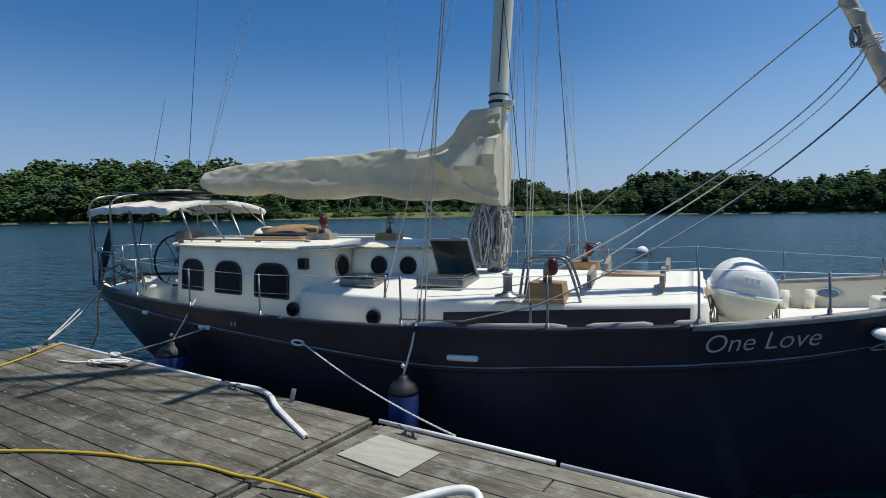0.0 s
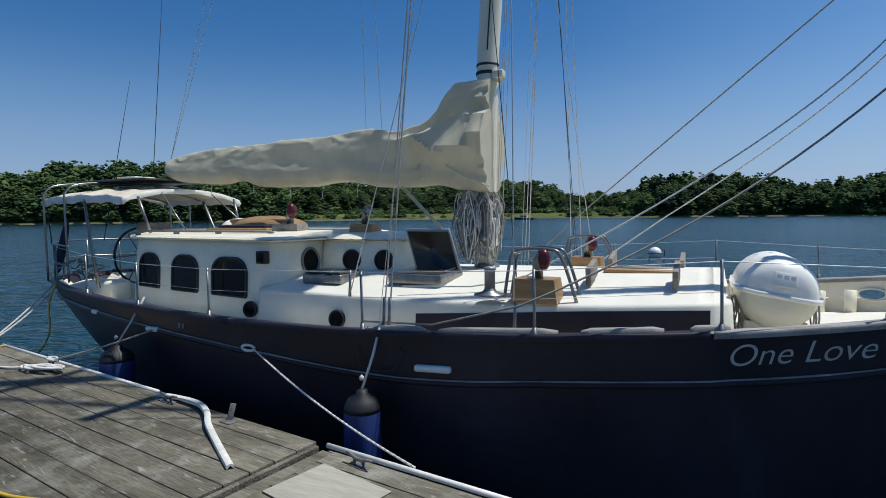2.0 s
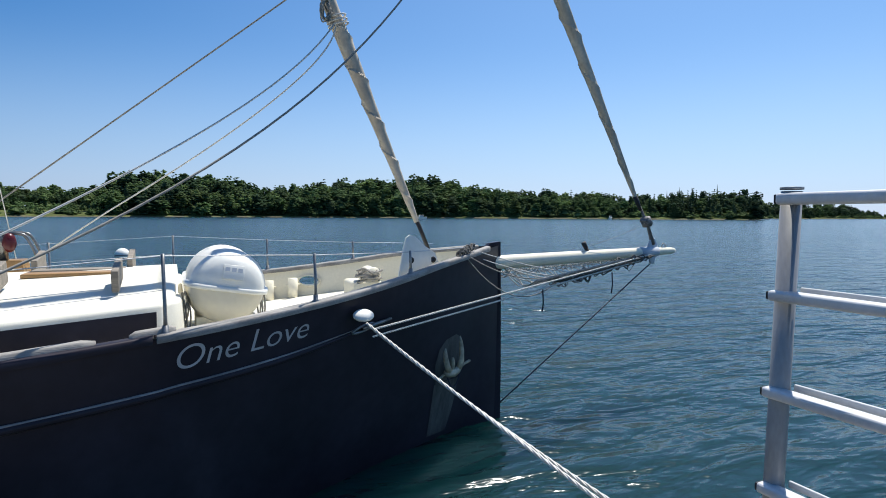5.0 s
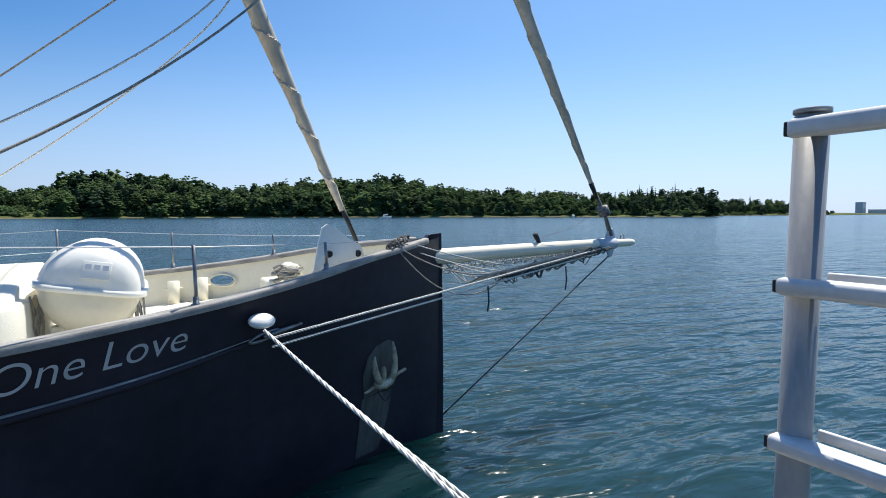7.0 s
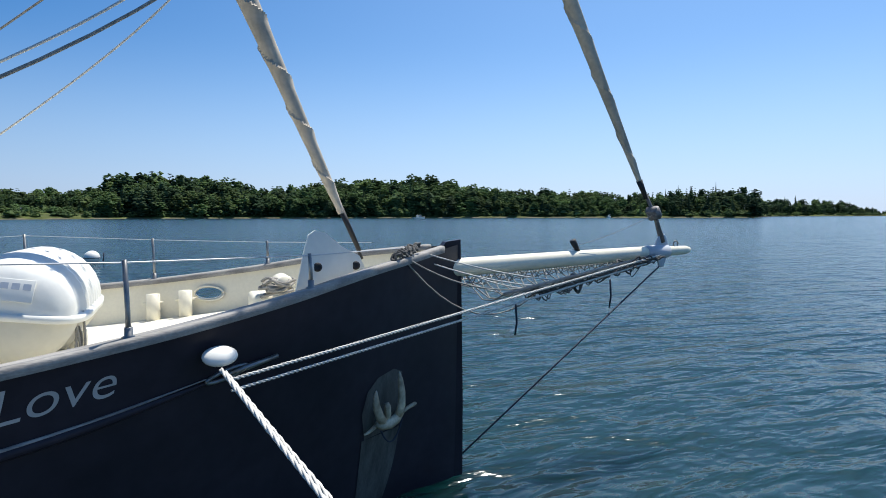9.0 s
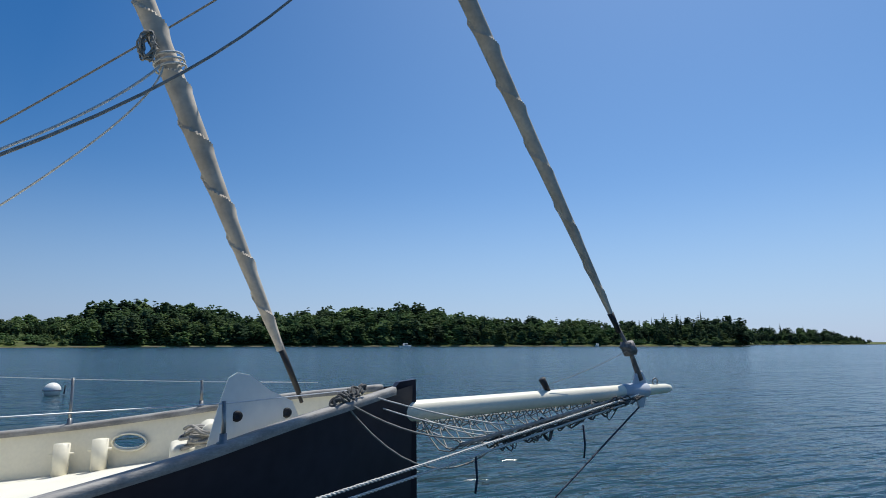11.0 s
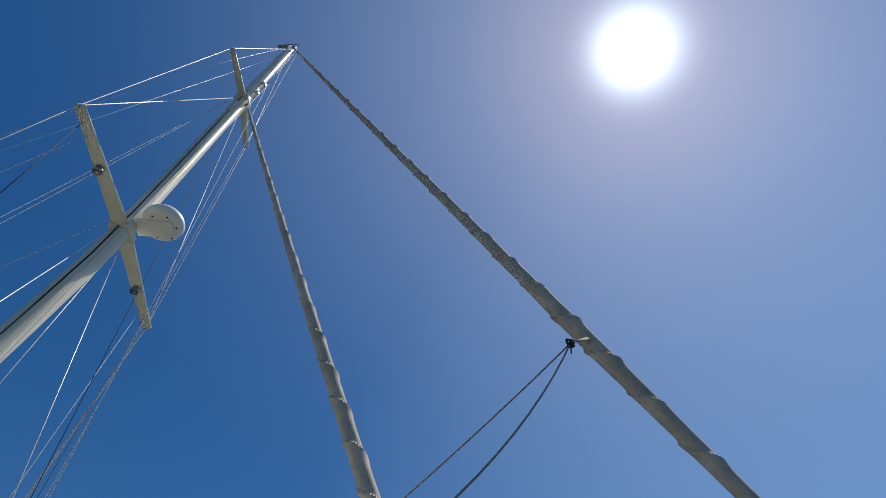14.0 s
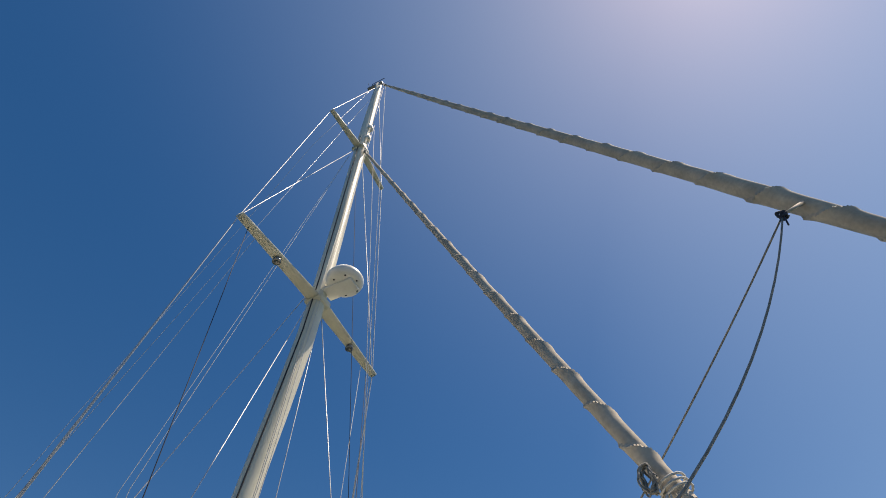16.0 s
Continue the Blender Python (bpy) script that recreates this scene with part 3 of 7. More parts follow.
tagged(e3, "white plastic bumper strip along the dock edge", "bumper strip")
part("lower_lip", edging([on_dock(x, 0.022, -0.062) for x in (1.66, 3.0, 4.7)], 0.018), M_PIPE, e3)
# the length of strip that has sprung loose and lies over the planks
loose_pts = smooth_path([(-4.40, 4.185, 0.735), (-4.10, 4.15, 0.755), (-3.82, 4.10, 0.765), (-3.58, 3.98, 0.765), (-3.36, 3.80, 0.76), (-3.05, 3.60, 0.745), (-2.70, 3.38, 0.738)], 6)
bm = bmesh.new()
prof = [(-0.034, 0.0), (-0.03, 0.026), (-0.012, 0.036), (0.012, 0.036), (0.03, 0.026), (0.034, 0.0), (0.026, 0.0), (0.0, 0.022), (-0.026, 0.0)]
rings = []
for i, q in enumerate(loose_pts):
    d = (loose_pts[min(i + 1, len(loose_pts) - 1)] - loose_pts[max(i - 1, 0)]).normalized()
    s = d.cross(Vector((0, 0, 1))).normalized()
    rings.append([bm.verts.new(q + s * a * 0.72 + Vector((0, 0, h * 0.8 - 0.02))) for a, h in prof])
for a, b in zip(rings, rings[1:]):
    for k in range(len(prof)):
        bm.faces.new((a[k], b[k], b[(k + 1) % len(prof)], a[(k + 1) % len(prof)]))
bm.faces.new(rings[0])
bm.faces.new(rings[-1][::-1])
bmesh.ops.recalc_face_normals(bm, faces=bm.faces)
tagged(crease(part("loose_edging", bm, M_PIPE), 40), "loose white bumper strip bent over the dock planks", "bumper strip")


def dock_cleat(at, turn, size=0.24):
    c = empty("dock_cleat", at, "rusty galvanised horn cleat bolted to the dock edge", "cleat", "dock cleats")
    m = Matrix.Translation(at) @ pose(0, 0, 0, 0, 0, turn)
    h = size / 2
    bm = tube(bmesh.new(), [m @ Vector(q) for q in ((-h, 0, 0.065), (-h * 0.6, 0, 0.058), (-h * 0.25, 0, 0.045), (h * 0.25, 0, 0.045), (h * 0.6, 0, 0.058), (h, 0, 0.065))], [0.007, 0.011, 0.013, 0.013, 0.011, 0.007], 8)
    part("horns", bm, M_GALV, c)
    for s in (-1, 1):
        part("foot", tube(bmesh.new(), [m @ Vector((s * 0.035, 0, 0.045)), m @ Vector((s * 0.045, 0, 0.006)), m @ Vector((s * 0.06, 0, 0))], [0.011, 0.012, 0.018], 8), M_GALV, c)
    bm = bmesh.new()
    box(bm, -0.08, 0.08, -0.03, 0.03, -0.004, 0.006, 0.002, m=m)
    part("base_plate", bm, M_GALV, c)
    return c


for x, y in ((-4.17, 4.10), (-6.36, 4.40), (-8.02, 4.60), (-7.7, 4.26)):
    dock_cleat((x, y, 0.715), -8)
dock_cleat((-2.03, 3.80, 0.683), -14)

# upright steel bracket at the dock edge
br = empty("edge_bracket", (-3.34, 3.97, 0.71), "grey galvanised steel bracket standing on the dock edge", "bracket")
bm = bmesh.new()
box(bm, -0.06, 0.06, -0.04, 0.04, 0.0, 0.008, 0.002, m=Matrix.Translation((-3.34, 3.97, 0.712)) @ pose(0, 0, 0, 0, 0, -8))
part("foot_plate", bm, M_GALV, br)
bm = bmesh.new()
box(bm, -0.022, 0.022, -0.006, 0.006, 0.0, 0.13, 0.003, m=Matrix.Translation((-3.35, 3.99, 0.715)) @ pose(0, 0, 0, -14, 12, 30))
part("upright", bm, M_GALV, br)

# pale board laid on the planks
bm = bmesh.new()
box(bm, -0.30, 0.30, -0.228, 0.228, 0, 0.007, 0.002, m=Matrix.Translation((-2.01, 3.44, 0.685)) @ pose(0, 0, 0, 0, 0, -13))
tagged(part("wood_board", bm, M_MAT, smooth=False), "pale plywood board lying flat on the dock planks", "board")

# yellow shore power cable
cable = [(-7.2, 0.2, 0.728), (-6.0, 1.6, 0.728), (-5.3, 2.05, 0.728), (-4.64, 2.30, 0.728), (-4.24, 2.46, 0.728), (-3.79, 2.58, 0.728), (-3.52, 2.60, 0.728), (-3.09, 2.70, 0.728), (-2.73, 2.69, 0.728), (-2.5, 2.71, 0.725), (-2.06, 2.72, 0.697), (-1.4, 2.60, 0.695), (-0.5, 2.3, 0.695)]
tagged(part("power_cable", tube(bmesh.new(), smooth_path(cable, 8), 0.011, 8), M_HOSE), "yellow shore power cable lying across the dock", "cable")
cable2 = [(-7.1, 3.0, 0.725), (-7.35, 3.69, 0.725), (-7.54, 4.11, 0.73), (-7.75, 4.5, 0.735), (-7.85, 4.72, 0.72), (-7.92, 4.95, 0.55), (-7.95, 5.15, 0.55), (-7.95, 5.28, 0.80), (-7.97, 5.30, 1.15), (-8.0, 5.42, 1.42)]
tagged(part("power_cable", tube(bmesh.new(), smooth_path(cable2, 8), 0.011, 8), M_HOSE), "yellow shore power cable running from the dock to the stern", "cable")

# coil of white line beside its cleat
bm = bmesh.new()
rr = random.Random(3)
pts = []
for k in range(120):
    a = k * 0.33
    turn = k // 19
    cx, cy = -6.36 + 0.05 * turn, 4.235 + 0.018 * math.sin(turn * 2.1)
    pts.append((cx + (0.15 + 0.035 * math.sin(turn * 1.7)) * math.cos(a) + rr.gauss(0, 0.006), cy + (0.055 + 0.02 * math.cos(turn * 2.9)) * math.sin(a) + 0.03 * math.cos(a), 0.735 + 0.0003 * k + 0.006 * rr.random()))
pts += [(-6.5, 4.2, 0.733), (-6.64, 4.13, 0.73), (-6.95, 4.10, 0.73)]
tube(bm, smooth_path(pts, 3), 0.013, 6)
tagged(part("rope_coil", bm, M_ROPE), "coil of white rope lying on the dock planks", "rope")
bm = bmesh.new()
for k in range(4):
    tube(bm, smooth_path([(-6.46 + 0.012 * k, 4.41, 0.77 + 0.01 * k), (-6.36, 4.37 + 0.012 * k, 0.79), (-6.26, 4.41, 0.77 + 0.01 * k), (-6.36, 4.44, 0.80), (-6.46 + 0.012 * k, 4.41, 0.77 + 0.01 * k)], 5), 0.011, 6)
tagged(part("rope_turns", bm, M_ROPE), "turns of white rope made fast on the dock cleat", "rope")

# bent white pipe lying on the near float
bm = tube(bmesh.new(), smooth_path([(-1.72, 2.62, 0.715), (-1.50, 2.80, 0.75), (-1.30, 2.97, 0.775), (-1.18, 3.02, 0.765), (-1.12, 2.96, 0.735), (-1.10, 2.86, 0.712)], 6), 0.03, 10)
tagged(part("bent_pipe", bm, M_PIPE), "bent white plastic pipe lying on the dock", "pipe")

# ---- gangway rail ----
GP, GD = Vector((1.8225, 2.419, 0)), Vector((0.0, -1.0, 0)).normalized()
gate = empty("gangway_rail", (1.80, 2.41, 0.68), "dull aluminium gangway handrail standing on the dock", "railing")
for s in (0.0, 2.3):
    q = GP + GD * s
    part("post", tube(bmesh.new(), [q + Vector((0.012, 0.0, 2.285)), q + Vector((-0.02, 0.01, 0.68))], 0.0295, 16), M_ALU, gate)
    part("post_cap", lathe(bmesh.new(), [(0.0, 0.0), (0.032, 0.0), (0.032, 0.008), (0.0, 0.010)], q + Vector((0.012, 0, 2.290))), M_ALU, gate)
    bm = bmesh.new()
    box(bm, -0.07, 0.07, -0.07, 0.07, 0.0, 0.012, 0.003, m=Matrix.Translation(q + Vector((-0.02, 0.01, 0.676))))
    part("foot_plate", bm, M_ALU, gate)
for z, lean, wide, high in ((2.262, 0.012, 0.020, 0.018), (1.967, 0.0, 0.026, 0.0165), (1.668, -0.01, 0.026, 0.0165), (1.365, -0.016, 0.026, 0.0165)):
    a = GP + Vector((lean - 0.022, 0, z)) - GD * 0.026
    b = GP + Vector((lean - 0.022, 0, z)) + GD * 2.4
    bm = bmesh.new()
    box(bm, a.x - wide, a.x + wide, b.y, a.y, z - high, z + high, 0.009)
    rail = part("rail", bm, M_RAIL, gate)
    for q, s in ((a, -1), (b, 1)):
        bm = bmesh.new()
        box(bm, q.x - wide + 0.004, q.x + wide - 0.004, q.y - 0.006, q.y + 0.006, z - high + 0.004, z + high - 0.004, 0.003)
        part("end_plug", bm, M_BLACK, rail, "black plastic end plug")
    bm = bmesh.new()
    box(bm, a.x + 0.056, a.x + 0.066, b.y, a.y - 0.05, z + 0.004, z + 0.026, 0.003)
    if z < 2.2:
        part("back_strip", bm, M_RAIL, rail, "thin outer edge strip of the rail")
    else:
        bm.free()

# ---- sailing boat ----
CY = 6.5
X_AFT, X_FWD = -9.2, 3.2
BEAM = table([(-9.2, 0.05), (-9.05, 0.40), (-8.6, 0.80), (-7.4, 1.26), (-5.9, 1.60), (-4.6, 1.78), (-3.8, 1.88), (-2.5, 1.94), (-1.2, 1.88), (0.05, 1.60), (1.03, 1.27), (1.63, 1.02), (2.13, 0.76), (2.53, 0.52), (2.9, 0.25), (3.2, 0.035)])
SHEER = table([(-9.2, 1.42), (-7.8, 1.38), (-6.5, 1.345), (-4.9, 1.32), (-3.5, 1.335), (-2, 1.38), (-1.2, 1.42), (0.05, 1.49), (1.0, 1.575), (1.7, 1.67), (2.3, 1.775), (2.8, 1.84), (3.2, 1.89)])
RUB = table([(-9.2, 1.26), (-7.5, 1.20), (-6.65, 1.175), (-5.6, 1.135), (-4.7, 1.10), (-3.7, 1.07), (-2.95, 1.04), (-2.3, 1.025), (-1.7, 1.05), (-1, 1.115), (0.06, 1.17), (0.7, 1.225), (1.4, 1.34)])
WLR = table([(-9.2, 0.55), (-7.5, 0.75), (-5, 0.88), (-2, 0.90), (-0.5, 0.82), (1, 0.60), (2.28, 0.40), (2.7, 0.32), (3.2, 0.6)])


def x_aft(z):
    return X_AFT + max(0.0, 1.42 - z) ** 1.25 * 0.95


def half_beam(x, z):
    """Half the hull's breadth at a place along it and a height."""
    u = (x - x_aft(z)) / (X_FWD - x_aft(z))
    s = X_AFT + max(0, min(1, u)) * (X_FWD - X_AFT)
    k = max(0.0, min(1.0, (z + 0.5) / (SHEER(s) + 0.5)))
    w = WLR(s)
    w0 = w - (1 - w) * 0.5
    return BEAM(s) * (w0 + (1 - w0) * k ** (0.8 if s > 0 else 0.55))


HAWSE = (1.40, 1.475, 0.105, 0.052)


def hawse_hole(bm, y_of):
    """Cuts the oval opening through a skin of the bulwark."""
    hx, hz, ra, rb = HAWSE
    gone = [f for f in bm.faces if any(abs(v.co.x - hx) < ra + 0.012 and abs(v.co.z - hz) < rb + 0.012 for v in f.verts)]
    bmesh.ops.delete(bm, geom=gone, context="FACES")
    near = [e for e in bm.edges if len(e.link_faces) == 1 and all(abs(v.co.x - hx) < 0.4 and abs(v.co.z - hz) < 0.15 and v.co.z < SHEER(v.co.x) - 0.01 for v in e.verts)]
    oval = [bm.verts.new((hx + ra * math.cos(a), y_of(hx + ra * math.cos(a), hz + rb * math.sin(a)), hz + rb * math.sin(a))) for a in (2 * math.pi * k / 24 for k in range(24))]
    ring = [bm.edges.new((oval[k], oval[(k + 1) % 24])) for k in range(24)]
    bmesh.ops.bridge_loops(bm, edges=near + ring)
    bmesh.ops.recalc_face_normals(bm, faces=bm.faces)


boat = empty("sailing_boat", (-2.2, CY, 0.0), "navy blue sailing yacht with cream deckhouse moored at the dock", "sailboat")

NS, NZ = 150, 44
for side, nm in ((-1, "port"), (1, "starboard")):
    bm = bmesh.new()
    grid = []
    for i in range(NS + 1):
        u = i / NS
        u = u + 0.035 * math.sin(2 * math.pi * u) * -1
        xs = X_AFT + u * (X_FWD - X_AFT)
        col = []
        for j in range(NZ + 1):
            z = -0.5 + (SHEER(xs) + 0.5) * j / NZ
            x = x_aft(z) + u * (X_FWD - x_aft(z))
            col.append(bm.verts.new((x, CY + side * half_beam(x, z), z)))
        grid.append(col)
    for a, b in zip(grid, grid[1:]):
        for j in range(NZ):
            q = (a[j], b[j], b[j + 1], a[j + 1])
            bm.faces.new(q if side < 0 else q[::-1])
    if side > 0:
        hawse_hole(bm, lambda x, z: CY + half_beam(x, z))
    part("hull_side", bm, M_NAVY, boat, "dark navy blue painted hull topside")
    # raised stripe
    bm = bmesh.new()
    pts = []
    for i in range(90):
        x = -8.9 + (1.38 + 8.9) * i / 89
        pts.append((x, CY + side * (half_beam(x, RUB(x)) + 0.004), RUB(x)))
    rr_ = [min(1, (89 - i) / 6 + 0.25) for i in range(90)]
    tube(bm, [(x, y, z - 0.018) for x, y, z in pts], [0.024 * q for q in rr_], 10)
    rub = part("rub_rail", bm, M_NAVY, boat, "navy rubbing strake with a worn pale upper edge")
    part("worn_edge", tube(bmesh.new(), [(x, y + side * 0.006, z + 0.003) for x, y, z in pts], [(0.0085 + 0.003 * noise.noise(Vector((x * 3, 0, 5)))) * q for q, (x, y, z) in zip(rr_, pts)], 8), M_STRIPE, rub, "worn pale edge of the strake")
    # inner bulwark and cap rail
    bm = bmesh.new()
    col = []
    for i in range(91):
        x = -9.0 + (3.0 + 9.0) * i / 90
        h, z = half_beam(x, SHEER(x)), SHEER(x)
        drop = 0.16 + 0.16 * max(0, min(1, (x + 0.8) / 1.2))
        yi, yl = max(0.01, h - 0.05), max(0.01, half_beam(x, z - drop - 0.03) - 0.035)
        col.append([bm.verts.new((x, CY + side * (yi + (yl - yi) * k / 8), z - 0.002 - (drop + 0.028) * k / 8)) for k in range(9)])
    for a, b in zip(col, col[1:]):
        for k in range(8):
            q = (a[k], b[k], b[k + 1], a[k + 1])
            bm.faces.new(q if side > 0 else q[::-1])
    if side > 0:
        hawse_hole(bm, lambda x, z: CY + half_beam(x, SHEER(x)) - 0.05 + (half_beam(x, SHEER(x) - 0.35) - half_beam(x, SHEER(x)) + 0.015) * (SHEER(x) - z) / 0.35)
    part("inner_bulwark", bm, M_CREAM, boat)
    for x0, x1, mt in ((-9.0, -4.0, M_NAVY), (-4.0, -0.02, M_NAVY), (0.0, 3.02, M_CAP)):
        bm = bmesh.new()
        rows_ = []
        for i in range(51):
            x = x0 + (x1 - x0) * i / 50
            h, z = half_beam(x, SHEER(x)), SHEER(x)
            wd = 0.085 if x < 2.6 else 0.085
            yo, yi = h + 0.014, max(0.0, h - wd)
            rows_.append([bm.verts.new((x, CY + side * a, z + c)) for a, c in ((yo - 0.004, -0.028), (yo, -0.012), (yo, 0.010), (yo - 0.012, 0.022), (yi + 0.012, 0.022), (yi, 0.010), (yi, -0.02))])
        for a, b in zip(rows_, rows_[1:]):
            for k in range(6):
                q = (a[k], b[k], b[k + 1], a[k + 1])
                bm.faces.new(q if side < 0 else q[::-1])
        bm.faces.new(rows_[0])
        bm.faces.new(rows_[-1][::-1])
        bmesh.ops.recalc_face_normals(bm, faces=bm.faces)
        part("cap_rail", bm, mt, boat, "weathered pale cap rail" if mt is M_CAP else "navy painted cap rail")

# stem post with its upright tip
bm = bmesh.new()
prof = [(3.02, -0.5), (3.24, -0.5), (3.245, 0.6), (3.235, 1.4), (3.225, 1.93), (3.10, 1.915), (3.04, 1.85), (3.0, 0.9)]
f0 = [bm.verts.new((x, CY - 0.035, z)) for x, z in prof]
f1 = [bm.verts.new((x, CY + 0.035, z)) for x, z in prof]
bm.faces.new(f0)
bm.faces.new(f1[::-1])
for k in range(len(prof)):
    bm.faces.new((f0[k], f1[k], f1[(k + 1) % len(prof)], f0[(k + 1) % len(prof)]))
bmesh.ops.recalc_face_normals(bm, faces=bm.faces)
part("stem_post", bm, M_NAVY, boat, smooth=False)


def deck_z(x):
    return SHEER(x) - 0.15 - 0.16 * max(0, min(1, (x + 0.8) / 1.2))


bm = bmesh.new()
cols = []
for i in range(81):
    x = -9.0 + 11.9 * i / 80
    h = max(0.02, half_beam(x, deck_z(x)) - 0.03)
    cols.append([bm.verts.new((x, CY + h * k / 6, deck_z(x) + 0.05 * (1 - (k / 6) ** 2))) for k in range(-6, 7)])
for a, b in zip(cols, cols[1:]):
    for k in range(12):
        bm.faces.new((a[k], b[k], b[k + 1], a[k + 1]))
part("deck", bm, M_DECK, boat, "white painted deck")


def house(x0, x1, hw, z0, z1, taper=0.04, crown=0.05, r=0.14, over=0.0):
    """The rounded box of a deckhouse: hw gives its half width along it; corners are rounded in plan."""
    bm = bmesh.new()
    outline = []
    n = 16
    xs = [x0 + (x1 - x0) * (i / n) for i in range(n + 1)]
    def corner(x):
        d = min(x - x0, x1 - x)
        return 0 if d >= r else r - math.sqrt(max(0, r * r - (r - d) ** 2))
    xs = sorted(set(xs + [x0 + r * k for k in (0.02, 0.08, 0.2, 0.4, 0.7, 1)] + [x1 - r * k for k in (0.02, 0.08, 0.2, 0.4, 0.7, 1)]))
    for lev, (z, ins) in enumerate(((z0, 0.0), ((z0 + z1) / 2, taper / 2), (z1 - 0.03, taper), (z1 - 0.008, taper + 0.012), (z1, taper + 0.04))):
        ring = []
        for s in (-1, 1):
            seq = xs if s < 0 else xs[::-1]
            for x in seq:
                w = hw(x) - corner(x) - ins
                ring.append(bm.verts.new((x + (ins if x < (x0 + x1) / 2 else -ins) * (1 if min(x - x0, x1 - x) < r else 0), CY + s * w, z)))
        outline.append(ring)
    for a, b in zip(outline, outline[1:]):
        m = len(a)
        for k in range(m):
            bm.faces.new((a[k], a[(k + 1) % m], b[(k + 1) % m], b[k]))
    top = outline[-1]
    m = len(top)
    half = m // 2
    prev = None
    strips = []
    for k in range(half):
        a, b = top[k], top[m - 1 - k]
        strip = [a]
        for q in range(1, 6):
            c = a.co.lerp(b.co, q / 6)
            c.z += crown * (1 - (2 * q / 6 - 1) ** 2)
            strip.append(bm.verts.new(c))
        strip.append(b)
        strips.append(strip)
    for s, t in zip(strips, strips[1:]):
        for q in range(6):
            bm.faces.new((s[q], t[q], t[q + 1], s[q + 1]))
    bm.faces.new(strips[0])
    bm.faces.new(strips[-1])
    bmesh.ops.recalc_face_normals(bm, faces=bm.faces)
    return bm


# long low coachroof with a navy panel along its side
def trunk_hw(x):
    return min(half_beam(x, SHEER(x)) - 0.50, 1.50)


EDGE = table([(-4.4, 1.57), (-2.8, 1.56), (-1.05, 1.58), (0.16, 1.62)])
bm = house(-4.30, 0.16, trunk_hw, 1.15, 1.56, 0.03, 0.16, 0.16)
for v in bm.verts:
    if v.co.z > 1.5:
        v.co.z += EDGE(v.co.x) - 1.56
part("coachroof", bm, M_DECK, boat, "white painted coachroof with rounded edges")
PANEL = table([(-2.3, 1.44), (-1.5, 1.495), (-0.9, 1.535), (0.05, 1.565)])
for side in (-1, 1):
    bm = bmesh.new()
    xs = [-2.30 + (-0.02 + 2.30) * i / 40 for i in range(41)]
    a = [bm.verts.new((x, CY + side * (trunk_hw(x) + 0.004), 1.17)) for x in xs]
    b = [bm.verts.new((x, CY + side * (trunk_hw(x) - 0.022), PANEL(x))) for x in xs]
    for k in range(40):
        bm.faces.new((a[k], a[k + 1], b[k + 1], b[k]))
    bmesh.ops.recalc_face_normals(bm, faces=bm.faces)
    part("side_panel", bm, M_NAVY, boat, "navy painted panel along the coachroof side")


def roof_z(x, y):
    """Top of the coachroof."""
    w = trunk_hw(x)
    return EDGE(x) + 0.16 * max(0, 1 - ((y - CY) / w) ** 2)


# toe rail blocks along the midship bulwark
for side in (-1, 1):
    for x0, x1 in ((-2.42, -1.98), (-1.86, -0.98), (-0.82, -0.30), (-0.14, 0.10)):
        bm = bmesh.new()
        rows_ = []
        for i in range(9):
            x = x0 + (x1 - x0) * i / 8
            h = half_beam(x, SHEER(x)) - 0.03
            t = 0.034 if 0 < i < 8 else 0.018
            rows_.append([bm.verts.new((x, CY + side * (h - a), SHEER(x) + 0.02 + c)) for a, c in ((0.0, 0.0), (0.004, t - 0.01), (0.014, t), (0.046, t), (0.056, t - 0.01), (0.06, 0.0))])
        for a, b in zip(rows_, rows_[1:]):
            for k in range(5):
                bm.faces.new((a[k], b[k], b[k + 1], a[k + 1]))
        bm.faces.new(rows_[0])
        bm.faces.new(rows_[-1][::-1])
        bmesh.ops.recalc_face_normals(bm, faces=bm.faces)
        part("toe_rail", bm, M_CAP, boat)

# ---- wheelhouse ----
HX0, HX1 = -6.95, -3.98


def wheel_hw(x):
    return half_beam(x, SHEER(x)) - 0.56


wh = part("wheelhouse", house(HX0, HX1, wheel_hw, 1.15, 2.03, 0.05, 0.06, 0.30), M_WHITE, boat, "cream white wheelhouse with rounded corners")


def roof_plate(x0, x1, hw, z, th, r=0.3):
    b = house(x0, x1, hw, z, z + th, 0.0, 0.06, r)
    return b


part("wheelhouse_roof", roof_plate(HX0 - 0.06, HX1 + 0.06, lambda x: wheel_hw(max(HX0, min(HX1, x))) + 0.0, 2.025, 0.045), M_WHITE, wh, "white wheelhouse roof edge")


def arched(x0, x1, z0, z1, flat=0.42):
    """Outline of a window with rounded top corners, in x and z."""
    r = min((x1 - x0) * flat, (z1 - z0) * 0.5)
    pts = [(x0, z0 + 0.02), (x0 + 0.02, z0), (x1 - 0.02, z0), (x1, z0 + 0.02)]
    for k in range(9):
        a = math.pi / 2 * k / 8
        pts.append((x1 - r + r * math.cos(a), z1 - r * 0.8 + r * 0.8 * math.sin(a)))
    for k in range(9):
        a = math.pi / 2 + math.pi / 2 * k / 8
        pts.append((x0 + r + r * math.cos(a), z1 - r * 0.8 + r * 0.8 * math.sin(a)))
    return pts


